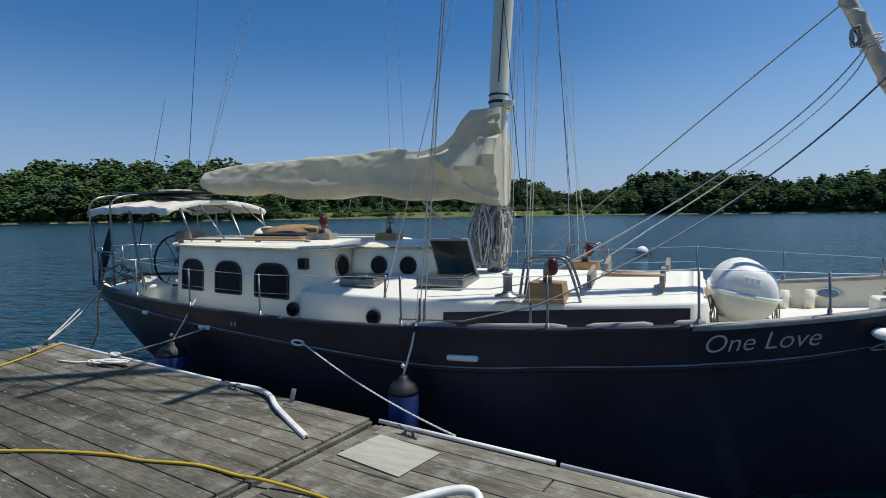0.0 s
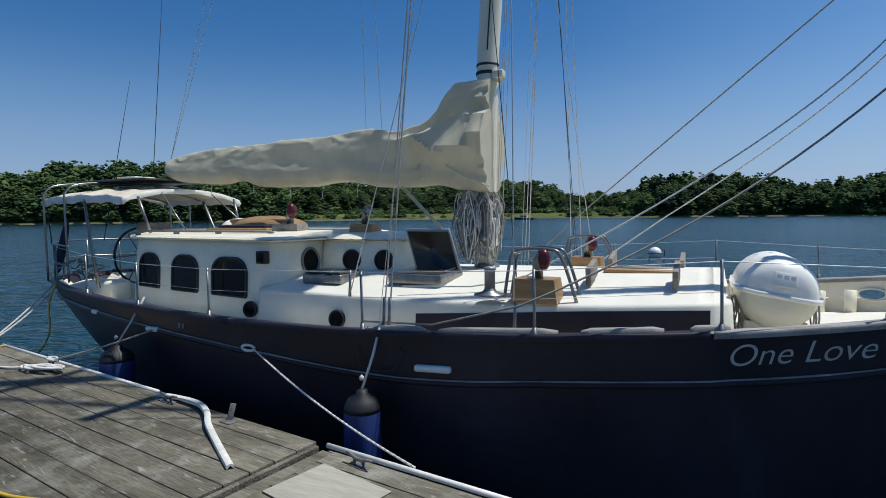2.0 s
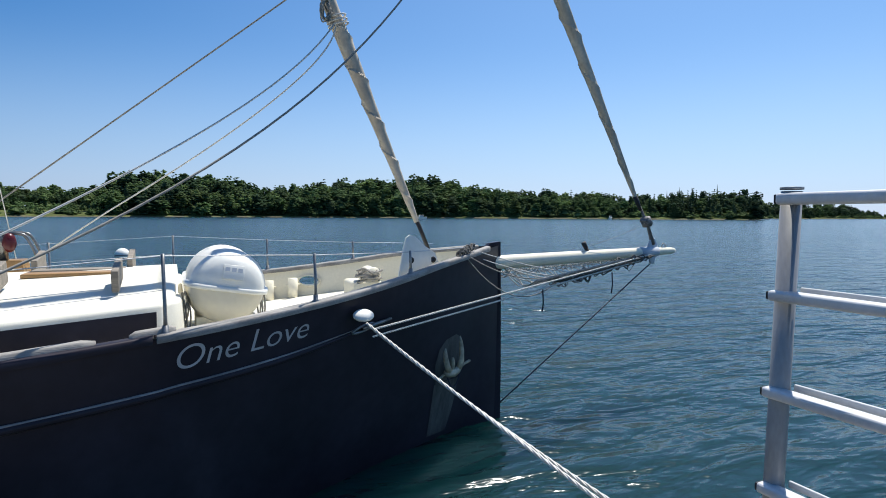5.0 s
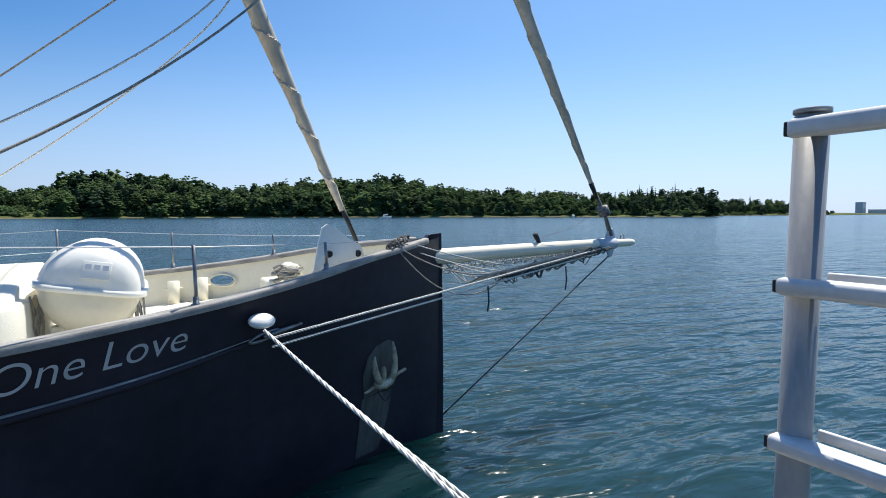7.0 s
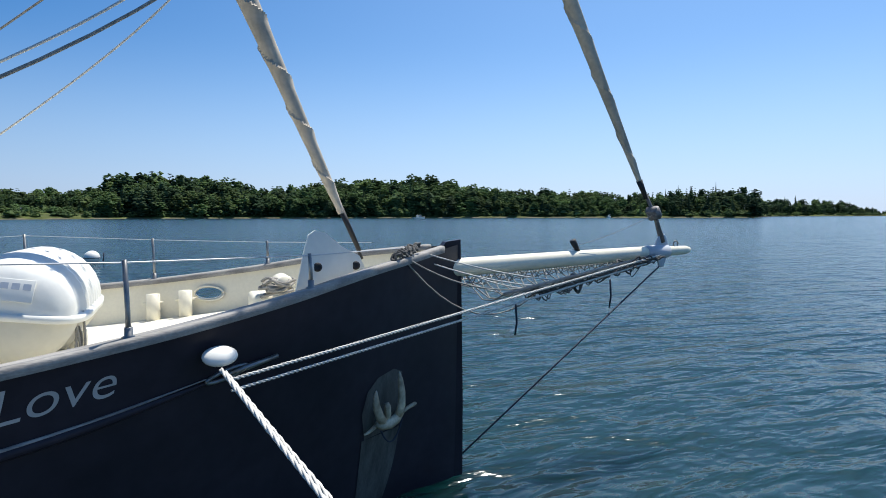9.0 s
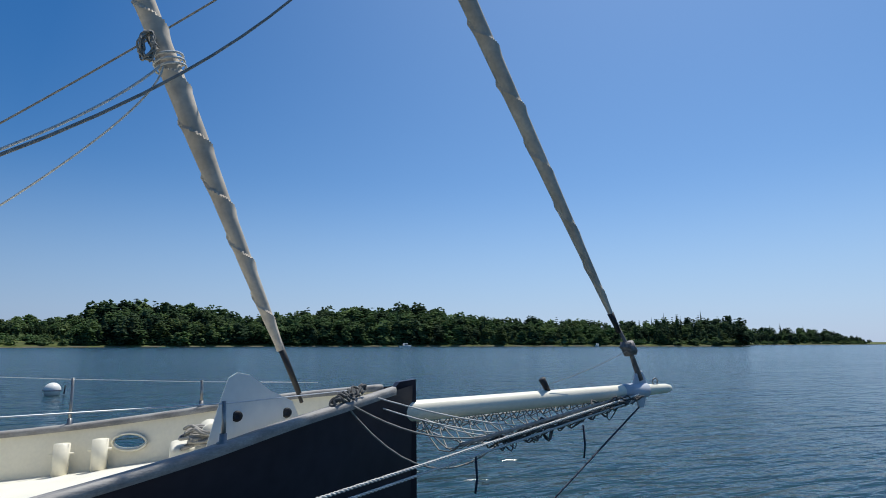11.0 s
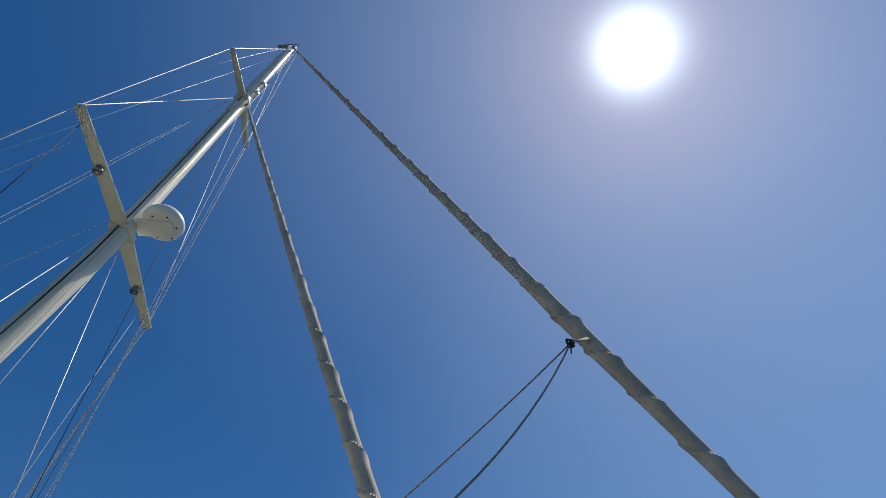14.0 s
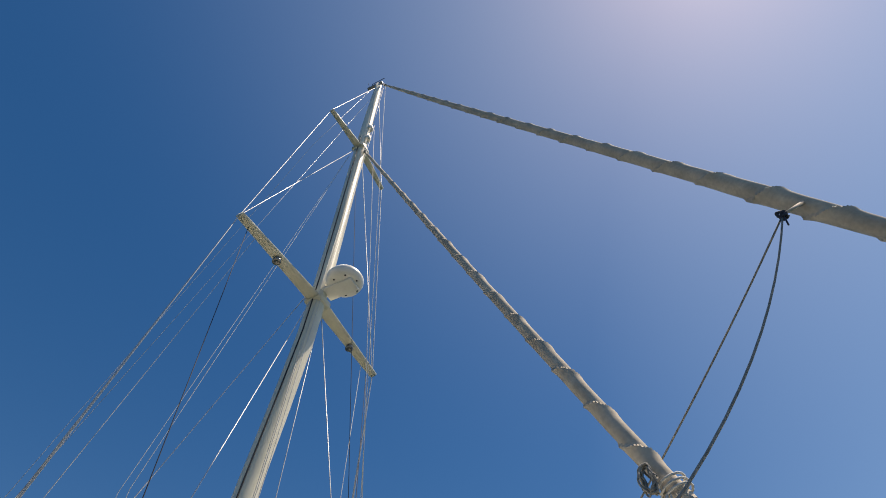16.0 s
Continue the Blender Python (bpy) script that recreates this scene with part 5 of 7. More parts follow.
bm = bmesh.new()
rings = []
NX, NA = 300, 72
for i in range(NX + 1):
    x = -6.95 + 4.84 * i / NX
    zt, zb = TOPC(x), BOTC(x)
    zt += (0.016 * ridge(Vector((x * 1.0, 0, 7)), 2.6) + 0.008 * noise.noise(Vector((x * 9, 3, 0)))) * (1 if x < -2.9 else 0.4)
    zb += 0.018 * abs(math.sin(x * 4.2)) - 0.012
    flat = max(0.0, min(1.0, (x + 2.75) / 0.2))
    ring = []
    for k in range(NA):
        a = 2 * math.pi * k / NA
        c, q = math.cos(a), math.sin(a)
        sgn = 1 if c > 0 else -1
        z = (zt + zb) / 2 + (zt - zb) / 2 * (abs(q) ** (0.85 - 0.25 * flat)) * (1 if q > 0 else -1)
        full = 0.065 + 0.115 * (1 - q) / 2 + 0.055 * flat
        if x < -2.9:
            full += 0.03 * math.exp(-((z - zb - 0.13) / 0.12) ** 2)
        y = sgn * abs(c) ** (0.55 - 0.1 * flat) * (full + cover_out(x, z) * abs(c) ** 0.4)
        lift = 0.25 * 0.04 * noise.noise(Vector((x * 7, z * 7, sgn)))
        ring.append(bm.verts.new((x + (0.03 * noise.noise(Vector((z * 7, 1, sgn))) if x > -2.15 else 0), CY + y, z + lift)))
    rings.append(ring)
for a, b in zip(rings, rings[1:]):
    for k in range(NA):
        bm.faces.new((a[k], b[k], b[(k + 1) % NA], a[(k + 1) % NA]))
bm.faces.new(rings[0])
bm.faces.new(rings[-1][::-1])
bmesh.ops.recalc_face_normals(bm, faces=bm.faces)
cover = tagged(crease(part("sail_cover", bm, M_CANVAS), 30), "creased cream canvas cover over the sail on the boom", "sail cover")
for x in (-6.1, -5.35, -4.75, -4.25, -3.75, -3.05):
    zb = BOTC(x)
    part("tie_cord", tube(bmesh.new(), smooth_path([(x, CY - 0.12, zb + 0.03), (x + 0.01, CY - 0.13, zb - 0.04), (x - 0.005, CY - 0.13, zb - 0.10 - 0.06 * abs(math.sin(x * 7)))], 4), 0.004, 5), M_ROPE, cover, "pale tie cord hanging from the hem")
part("collar_strap", tube(bmesh.new(), [on_mast(3.68) + Vector((0.15 * math.cos(a), 0.15 * math.sin(a), 0.0)) for a in (2 * math.pi * k / 24 for k in range(25))], 0.012, 6), M_CANVAS, cover, "gathered collar round the mast")
part("leather_patch", tube(bmesh.new(), smooth_path([(x_, CY - 0.20 - cover_out(x_, z_), z_) for x_, z_ in ((-2.53, 2.80), (-2.36, 2.69), (-2.19, 2.62), (-2.05, 2.57))], 5), 0.007, 5), M_ROPE, cover, "pale cord across the cover")
# vang below the boom
line("boom_vang", [(-3.25, CY - 0.05, 2.66), (MX - 0.18, CY - 0.02, 1.80)], 0.02, M_CANVAS, boat, "pale strap from boom to mast foot", 8)

# hanks of rope on the mast
hb = empty("halyard_hanks", (MX - 0.1, CY - 0.1, 1.75), "tangle of grey halyards hung in hanks round the mast", "rope")
rr = random.Random(12)
for g in range(9):
    bm = bmesh.new()
    a0 = -2.9 + g * 0.37
    ox, oy = MX + 0.14 * math.cos(a0) - 0.05, CY + 0.15 * math.sin(a0)
    for k in range(9):
        z0, z1 = 2.54 - 0.22 * rr.random(), 1.76 + 0.42 * rr.random() ** 1.5
        w = 0.02 + 0.06 * rr.random()
        dx, dy = rr.gauss(-0.02, 0.06), rr.gauss(0, 0.035)
        pts = [(ox + dx - w, oy + dy, z0 - 0.1), (ox + dx, oy + dy, z0), (ox + dx + w, oy + dy, z0 - 0.1), (ox + dx + w * 1.1 + rr.gauss(0, 0.02), oy + dy + rr.gauss(0, 0.02), (z0 + z1) / 2), (ox + dx + w * 0.6, oy + dy, z1 + 0.05), (ox + dx, oy + dy, z1), (ox + dx - w * 0.6, oy + dy, z1 + 0.05), (ox + dx - w * 1.1 + rr.gauss(0, 0.02), oy + dy + rr.gauss(0, 0.02), (z0 + z1) / 2), (ox + dx - w, oy + dy, z0 - 0.1)]
        tube(bm, smooth_path(pts, 4), 0.0065, 5)
    part("rope_hank", bm, M_OLDROPE if g % 3 else M_ROPE, hb)
bm = bmesh.new()
box(bm, MX + 0.08, MX + 0.15, CY - 0.12, CY - 0.02, 1.95, 2.25, 0.02)
part("clutch_box", bm, M_RAFT, mast)

# ---- furled headsails ----


def furled(name, a, b, radii, bow, label, wraps):
    a, b = Vector(a), Vector(b)
    n, m = 900, 30
    d = (b - a).normalized()
    side = d.cross(Vector((0, 1, 0))).normalized()
    up = d.cross(side)
    prof = table(radii)

    def spot(f, ang, q):
        c = a.lerp(b, f) + Vector(bow) * 4 * f * (1 - f)
        return c + (side * math.cos(ang) + up * math.sin(ang)) * prof(f) * 0.86 * q
    bm = bmesh.new()
    rings = []
    for i in range(n + 1):
        f = i / n
        slack = 0.10 * noise.noise(Vector((f * 40, 2, 0))) + 0.05 * noise.noise(Vector((f * 130, 5, 0)))
        ring = []
        for k in range(m):
            ang = 2 * math.pi * k / m
            # each turn of the cloth lies over the last and stands off at its frayed edge
            t = (ang / (2 * math.pi) + f * wraps + slack) % 1.0
            edge = max(0.0, (t - 0.72) / 0.28)
            fray = 0.10 + 0.13 * abs(math.sin(f * wraps * 7.3 + 2 * noise.noise(Vector((f * 60, 8, 1)))))
            ring.append(bm.verts.new(spot(f, ang, 0.92 + 0.07 * t + fray * edge ** 2 + 0.03 * noise.noise(Vector((f * 70, math.cos(ang) * 2, math.sin(ang) * 2))))))
        rings.append(ring)
    for p_, q_ in zip(rings, rings[1:]):
        for k in range(m):
            bm.faces.new((p_[k], p_[(k + 1) % m], q_[(k + 1) % m], q_[k]))
    bm.faces.new(rings[0])
    bm.faces.new(rings[-1])
    bmesh.ops.recalc_face_normals(bm, faces=bm.faces)
    sail = tagged(crease(part(name, bm, M_SAIL), 28), label, "sail")
    part("head_swivel", tube(bmesh.new(), [spot(0.985, 0, 0), spot(0.998, 0, 0)], 0.03, 10), M_ALU, sail, "metal swivel at the head")
    part("tack_strap", tube(bmesh.new(), [spot(0.0, 0, 0), spot(0.012, 0, 0)], [0.02, 0.03], 10), M_BLACK, sail, "dark strap at the tack")
    return sail


STAY_A, STAY_B = (2.27, CY, 2.14), (-1.80, 6.68, 12.02)
JIB_A, JIB_B = (5.22, CY, 2.28), (-1.72, 6.70, 15.70)
furled("furled_staysail", STAY_A, STAY_B, [(0, 0.03), (0.03, 0.045), (0.12, 0.068), (0.18, 0.084), (0.25, 0.08), (0.5, 0.06), (0.8, 0.042), (0.95, 0.03), (1, 0.015)], (0.11, -0.05, -0.42), "furled staysail rolled in weathered beige cloth", 23)
furled("furled_jib", JIB_A, JIB_B, [(0, 0.02), (0.03, 0.04), (0.12, 0.075), (0.22, 0.095), (0.30, 0.11), (0.36, 0.095), (0.55, 0.075), (0.75, 0.06), (0.93, 0.04), (1, 0.02)], (-0.03, 0.10, 0.17), "furled jib rolled in weathered beige cloth", 26)
line("staysail_stay", [(2.42, CY, 1.80), STAY_A], 0.012, M_BLACK, boat, "dark staysail stay end")
part("stay_sleeve", tube(bmesh.new(), [(2.40, CY, 1.86), (2.25, CY, 2.20)], [0.018, 0.024], 10), M_BLACK, boat, "black sleeve at the staysail foot")
# furling drum of the jib
fd = empty("furling_drum", (5.32, CY, 2.12), "small metal furling drum at the foot of the jib", "furler")
part("drum", tube(bmesh.new(), [(5.345, CY, 2.10), (5.30, CY, 2.18)], 0.065, 16), M_GALV, fd)
part("drum_cage", box(bmesh.new(), -0.075, 0.075, -0.05, 0.05, -0.03, 0.03, 0.006, m=Matrix.Translation((5.32, CY, 2.14)) @ pose(0, 0, 0, 0, 26, 20)), M_GALV, fd)
part("drum_shaft", tube(bmesh.new(), [(5.44, CY, 1.86), (5.345, CY, 2.10), (5.20, CY, 2.34)], [0.03, 0.02, 0.014], 10), M_GALV, fd)
line("furling_line", sag((5.30, CY - 0.03, 2.13), (4.42, CY - 0.03, 1.86), 0.02), 0.0018, M_OLDROPE, boat)

# staysail coil and lashings
rr = random.Random(4)
c0 = Vector((1.40, CY - 0.10, 4.03))
coil = empty("sheet_coil", c0, "small hank of pale rope tied to the furled staysail", "rope")
for k in range(7):
    pts = []
    for j in range(9):
        a = 2 * math.pi * j / 8
        pts.append(c0 + Vector((-0.06 + 0.035 * math.cos(a) + rr.gauss(0, 0.012), rr.gauss(0, 0.02), 0.09 * math.sin(a) + rr.gauss(0, 0.01))))
    part("rope_turn", tube(bmesh.new(), smooth_path(pts, 3), 0.007, 5), M_OLDROPE, coil)
bm = bmesh.new()
for k in range(3):
    q = Vector((1.485, CY, 3.95)) + Vector((-0.012, 0, 0.035)) * k
    pts = [q + Vector((0.09 * math.cos(a), 0.095 * math.sin(a), 0.03 * math.cos(a))) for a in (2 * math.pi * j / 14 for j in range(15))]
    tube(bm, pts, 0.008, 6)
part("lashing", bm, M_ROPE, boat, "rope lashing round the staysail")
bm = bmesh.new()
rr = random.Random(6)
for k in range(5):
    q = Vector((2.95, 6.30, 5.74))
    pts = [q + Vector((rr.gauss(0, 0.008) + 0.026 * math.cos(a), 0.022 * math.sin(a) * rr.uniform(0.6, 1.2), 0.03 * math.sin(a + k))) for a in (2 * math.pi * j / 8 for j in range(9))]
    tube(bm, smooth_path(pts, 3), 0.009, 6)
tube(bm, [q, q + Vector((-0.02, -0.03, -0.10)), q + Vector((-0.03, -0.03, -0.16))], 0.007, 5)
part("clew_knot", bm, M_DARKLINE, boat, "dark knot of the sheets at the jib clew")
part("clew_corner", tube(bmesh.new(), [Vector((2.96, 6.31, 5.76)), Vector((3.10, 6.44, 5.93)), Vector((3.27, 6.58, 6.12))], [0.008, 0.014, 0.022], 8), M_SAIL, boat, "corner of the jib drawn out by its sheets")

# ---- standing rigging ----


def wire(name, pts, r=0.0045, m=M_WIRE, label=""):
    return line(name, pts, r, m, boat, label, 6)


HEAD = on_mast(15.74)
SWEEP = -0.06
for s in (-1, 1):
    cp = CY + s * 1.86
    lo, up = on_mast(LS + 0.02, SWEEP, s * 1.52), on_mast(US + 0.02, SWEEP, s * 0.94)
    wire("cap_shroud", [(-2.30, cp, 1.42), lo, up, HEAD], 0.0068)
    wire("intermediate_shroud", [(-2.35, cp, 1.42), lo, on_mast(US - 0.1, 0, s * 0.1)], 0.006)
    wire("aft_lower_shroud", [(-2.97, CY + s * 1.43, 1.56), on_mast(LS + 0.3, 0, s * 0.1)], 0.005)
    wire("fore_lower_shroud", [(-1.33, CY + s * 1.68, 1.42), on_mast(LS, 0, s * 0.1)], 0.005)
    wire("flag_halyard", [(-1.46, CY + s * 1.17, 1.58), on_mast(LS, SWEEP * 0.9, s * 1.35)], 0.004, M_DARKLINE)
    wire("flag_halyard", [(-2.40, cp + 0.02, 1.45), on_mast(LS, SWEEP * 0.8, s * 1.2)], 0.003, M_ROPE)
    if s > 0:
        wire("running_stay_tackle", [(-1.60, CY + s * 1.72, 1.45), on_mast(US - 0.6, -0.05, s * 0.08)], 0.004, M_DARKLINE)
    for x, y, z in ((-2.30, cp, 1.40), (-2.35, cp, 1.40), (-1.33, CY + s * 1.68, 1.40), (-2.97, CY + s * 1.43, 1.55)):
        part("turnbuckle", tube(bmesh.new(), [(x, y, z), (x + 0.003, y - s * 0.004, z + 0.10), (x + 0.006, y - s * 0.008, z + 0.24)], [0.016, 0.012, 0.012], 8), M_STEEL, boat, "steel rigging screw")
wire("topping_lift", [(-7.03, CY, 3.10), on_mast(15.05, -0.12)], 0.004, M_WIRE)
wire("boom_lift", [(-7.03, CY, 3.10), (-5.62, CY, 6.9), (-3.2, CY + 0.08, 13.4), on_mast(15.78, -0.2)], 0.004, M_WIRE)
wire("lazy_jack", [(-3.62, CY - 0.12, 3.28), (-3.68, CY - 0.10, 5.3), on_mast(US - 0.3, -0.15, -0.1)], 0.003, M_ROPE)
wire("lazy_jack", [(-3.41, CY - 0.12, 3.26), (-3.52, CY - 0.10, 5.3), on_mast(US - 0.3, -0.13, -0.1)], 0.003, M_ROPE)
for dx, z in ((0.16, 15.6), (0.14, 15.3), (0.20, 13.0)):
    wire("halyard", [on_mast(1.9, dx, -0.05), on_mast(5, dx * 1.1, -0.05), on_mast(z, dx * 1.2, -0.03)], 0.004, M_ROPE)
wire("spare_halyard", [(-1.50, CY + 1.60, 1.6), on_mast(13.0, 0.18, 0.05)], 0.004, M_ROPE)
wire("spare_halyard", [(-1.64, CY + 1.62, 1.6), on_mast(15.6, 0.18, 0.05)], 0.004, M_ROPE)
wire("masthead_stay", [on_mast(12.3, 0.16), on_mast(15.7, 0.18)], 0.004)

# headsail sheets
KN, WR = Vector((2.95, 6.30, 5.74)), Vector((1.44, CY - 0.06, 3.95))


def bowed(a, b, bow, n=24):
    a, b, bow = Vector(a), Vector(b), Vector(bow)
    return [a.lerp(b, i / n) + bow * 4 * (i / n) * (1 - i / n) for i in range(n + 1)]


wire("jib_sheet", bowed(KN, (-1.17, 4.44, 1.67), (0.319, 0.346, -0.423)) + [Vector((-1.9, 4.60, 1.46)), Vector((-2.6, 4.70, 1.42))], 0.0085, M_OLDROPE, "grey braided jib sheet")
wire("jib_sheet", bowed(KN, (-1.45, 8.17, 2.36), (0.296, 0.165, 0.283)) + [Vector((-2.30, 8.34, 1.62))], 0.008, M_OLDROPE, "grey braided jib sheet")
wire("staysail_sheet", bowed(WR, (-1.51, 5.48, 1.72), (0.436, 0.13, 0.085)) + [Vector((-1.9, 5.35, 1.66)), Vector((-2.5, 5.2, 1.65))], 0.008, M_ROPE, "pale staysail sheet")
wire("staysail_sheet", bowed(WR, (-0.5, 7.42, 2.22), (0.5, -0.316, 0.205)) + [Vector((-1.27, 7.86, 1.68))], 0.007, M_ROPE, "pale staysail sheet")

# ---- bow ----
bs = part("bowsprit", tube(bmesh.new(), [(2.9, CY, 1.70), (3.25, CY, 1.705), (4.6, CY, 1.745), (5.20, CY, 1.765), (5.75, CY, 1.775), (5.80, CY, 1.776)], [0.075, 0.075, 0.066, 0.058, 0.042, 0.03], 20), M_WHITE, boat, "white painted bowsprit")
part("crance_iron", tube(bmesh.new(), [(5.22, CY, 1.766), (5.50, CY, 1.770)], 0.064, 16), M_GREYPAINT, bs, "grey metal sleeve at the bowsprit end")
bm = bmesh.new()
box(bm, -0.10, 0.12, -0.012, 0.012, -0.02, 0.14, 0.008, m=Matrix.Translation((5.42, CY, 1.80)) @ pose(0, 0, 0, 0, 0, 0))
for v in bm.verts:
    if v.co.z > 1.88:
        v.co.x = 5.43 + (v.co.x - 5.43) * 0.3
part("stay_tang", bm, M_GREYPAINT, bs)
bm = bmesh.new()
box(bm, 5.36, 5.50, CY - 0.012, CY + 0.012, 1.62, 1.74, 0.008)
for v in bm.verts:
    if v.co.z < 1.67:
        v.co.x = 5.43 + (v.co.x - 5.43) * 0.4
part("bobstay_tang", bm, M_GREYPAINT, bs)
part("end_eye", tube(bmesh.new(), [Vector((5.62, CY, 1.84)) + Vector((0.03 * math.cos(a), 0, 0.03 * math.sin(a))) for a in (2 * math.pi * k / 12 for k in range(13))], 0.006, 6), M_STEEL, bs)
part("lead_block", tube(bmesh.new(), [(4.42, CY, 1.80), (4.36, CY, 1.90)], [0.022, 0.03], 10), M_BLACK, bs, "small black lead block")
wire("bobstay", [(5.43, CY, 1.64), (3.26, CY, 0.16)], 0.0075, M_DARKLINE, "dark bobstay from bowsprit to stem")


def laid(pts, r, strands=2, pitch=0.05):
    """A rope of strands laid round each other along a straight or bent line."""
    p = smooth_path(pts, 8) if len(pts) > 2 else [Vector(q) for q in pts]
    a, b = p[0], p[-1]
    d = (b - a).normalized()
    up = d.orthogonal().normalized()
    side = d.cross(up)
    n = max(24, int((b - a).length / pitch * 7))
    bm = bmesh.new()
    for k in range(strands):
        line_ = []
        for i in range(n + 1):
            f = i / n * (len(p) - 1)
            j = min(int(f), len(p) - 2)
            w = 2 * math.pi * (i / 7 + k / strands)
            line_.append(p[j].lerp(p[j + 1], f - j) + (up * math.cos(w) + side * math.sin(w)) * r * 0.5)
        tube(bm, line_, r * 0.55, 5)
    return bm


for s in (-1, 1):
    part("whisker_stay", laid([(5.36, CY + s * 0.06, 1.74), (1.40, CY + s * 1.27, 1.36)], 0.0095), M_ROPE, boat, "laid pale rope stay of the bowsprit")
    part("whisker_stay", laid([(5.36, CY + s * 0.06, 1.70), (1.40, CY + s * 1.28, 1.31)], 0.0085), M_ROPE, boat, "laid pale rope stay of the bowsprit")
# pale lines that fan out from the stem to the net
for k, (y0, z0, x1, z1) in enumerate(((-0.30, 1.85, 3.95, 1.60), (-0.22, 1.80, 3.80, 1.565), (-0.12, 1.66, 3.90, 1.55), (-0.06, 1.60, 3.75, 1.53))):
    wire("net_lanyard", sag((2.80 if k < 2 else 3.26, CY + y0, z0), (x1, CY - 0.42, z1), 0.03 + 0.01 * k, 10), 0.005, M_ROPE)
M_NET = mat("grey weathered netting", (0.13, 0.125, 0.115), 0.95, var=0.4, scale=18, bscale=120, fine=0.3)
# rope end knotted over the cap rail
bm = bmesh.new()
rr = random.Random(15)
for k in range(7):
    q = Vector((2.50 + 0.035 * k, CY - 0.50 + 0.025 * k, 1.845 + 0.01 * k))
    tube(bm, smooth_path([q + Vector((0.035 * math.cos(a) + rr.gauss(0, 0.008), 0.035 * math.sin(a) + rr.gauss(0, 0.008), 0.022 * math.sin(a * 1.5 + k))) for a in (2 * math.pi * j / 7 for j in range(8))], 3), 0.009, 5)
tagged(part("rope_tangle", bm, M_NET), "grey rope knotted over the bow cap rail", "rope")
# safety net slung under the bowsprit
net = empty("bowsprit_net", (4.2, CY, 1.58), "sagging grey rope safety net under the bowsprit", "net")
for s in (-1, 1):
    def netpt(u, v):
        x = 3.28 + 2.0 * u
        w = 0.56 * (1 - u) + 0.05
        return Vector((x, CY + s * w * v, 1.66 + 0.08 * u - 0.13 * math.sin(v * math.pi) * (1 - u * 0.6) - 0.10 * v * (1 - u)))
    bm = bmesh.new()
    for i in range(17):
        u = i / 16
        tube(bm, [netpt(min(1, u + 0.06 * v / 4), v / 4) for v in range(5)], 0.0045, 4)
        tube(bm, [netpt(max(0, u - 0.06 * v / 4), v / 4) for v in range(5)], 0.0045, 4)
    part("net_mesh", bm, M_OLDROPE, net)
    part("net_edge", tube(bmesh.new(), [netpt(i / 20, 1) for i in range(21)], 0.013, 6), M_OLDROPE, net)
bm = bmesh.new()
rr = random.Random(8)
for k in range(150):
    f = k / 150
    q = Vector((3.55 + 1.72 * f, CY - 0.46 * (1 - f * 0.85) + rr.gauss(0, 0.012), 1.515 + 0.20 * f + rr.gauss(0, 0.012)))
    tube(bm, smooth_path([q, q + Vector((0.05, rr.gauss(0, 0.035), rr.gauss(-0.005, 0.028))), q + Vector((0.11, rr.gauss(0, 0.02), 0.012))], 3), rr.uniform(0.004, 0.009), 5)
part("gathered_net", bm, M_NET, net, "gathered bunch of old net")
for x, z in ((3.45, 1.42), (4.35, 1.56)):
    part("loose_end", tube(bmesh.new(), [(x, CY - 0.5, z + 0.04), (x + 0.01, CY - 0.5, z - 0.1), (x - 0.005, CY - 0.5, z - 0.19)], 0.008, 6), M_DARKLINE, net)
# slack line at the stem
for dz, dr in ((0, 0.30), (0.03, 0.12)):
    wire("bow_lashing", sag((2.55, CY - 0.46, 1.86), (3.75, CY - 0.4, 1.55 + dz), dr, 12), 0.006, M_OLDROPE)
# tack plate
bm = bmesh.new()
prof = [(1.77, 1.53), (1.80, 1.70), (1.85, 1.90), (1.885, 2.01), (1.93, 2.035), (2.0, 2.02), (2.12, 1.93), (2.26, 1.86), (2.31, 1.76), (2.33, 1.63)]


def plate_y(x):
    return 5.84 + 0.6 * (x - 1.94)


f0 = [bm.verts.new((x, plate_y(x) - 0.012, z)) for x, z in prof]
f1 = [bm.verts.new((x, plate_y(x) + 0.012, z)) for x, z in prof]
bm.faces.new(f0)
bm.faces.new(f1[::-1])
for k in range(len(prof)):
    bm.faces.new((f0[k], f1[k], f1[(k + 1) % len(prof)], f0[(k + 1) % len(prof)]))
bmesh.ops.recalc_face_normals(bm, faces=bm.faces)
tp = part("tack_plate", bm, M_RAFT, boat, "light grey upright tack plate on the foredeck", smooth=False)
for x, z in ((1.94, 1.815), (2.225, 1.80)):
    part("bolt_eye", lathe(bmesh.new(), [(0.028, 0.0), (0.028, -0.012), (0.012, -0.014), (0.0, -0.008)], (x, plate_y(x) - 0.012, z), "Y", 14), M_BLACK, tp)
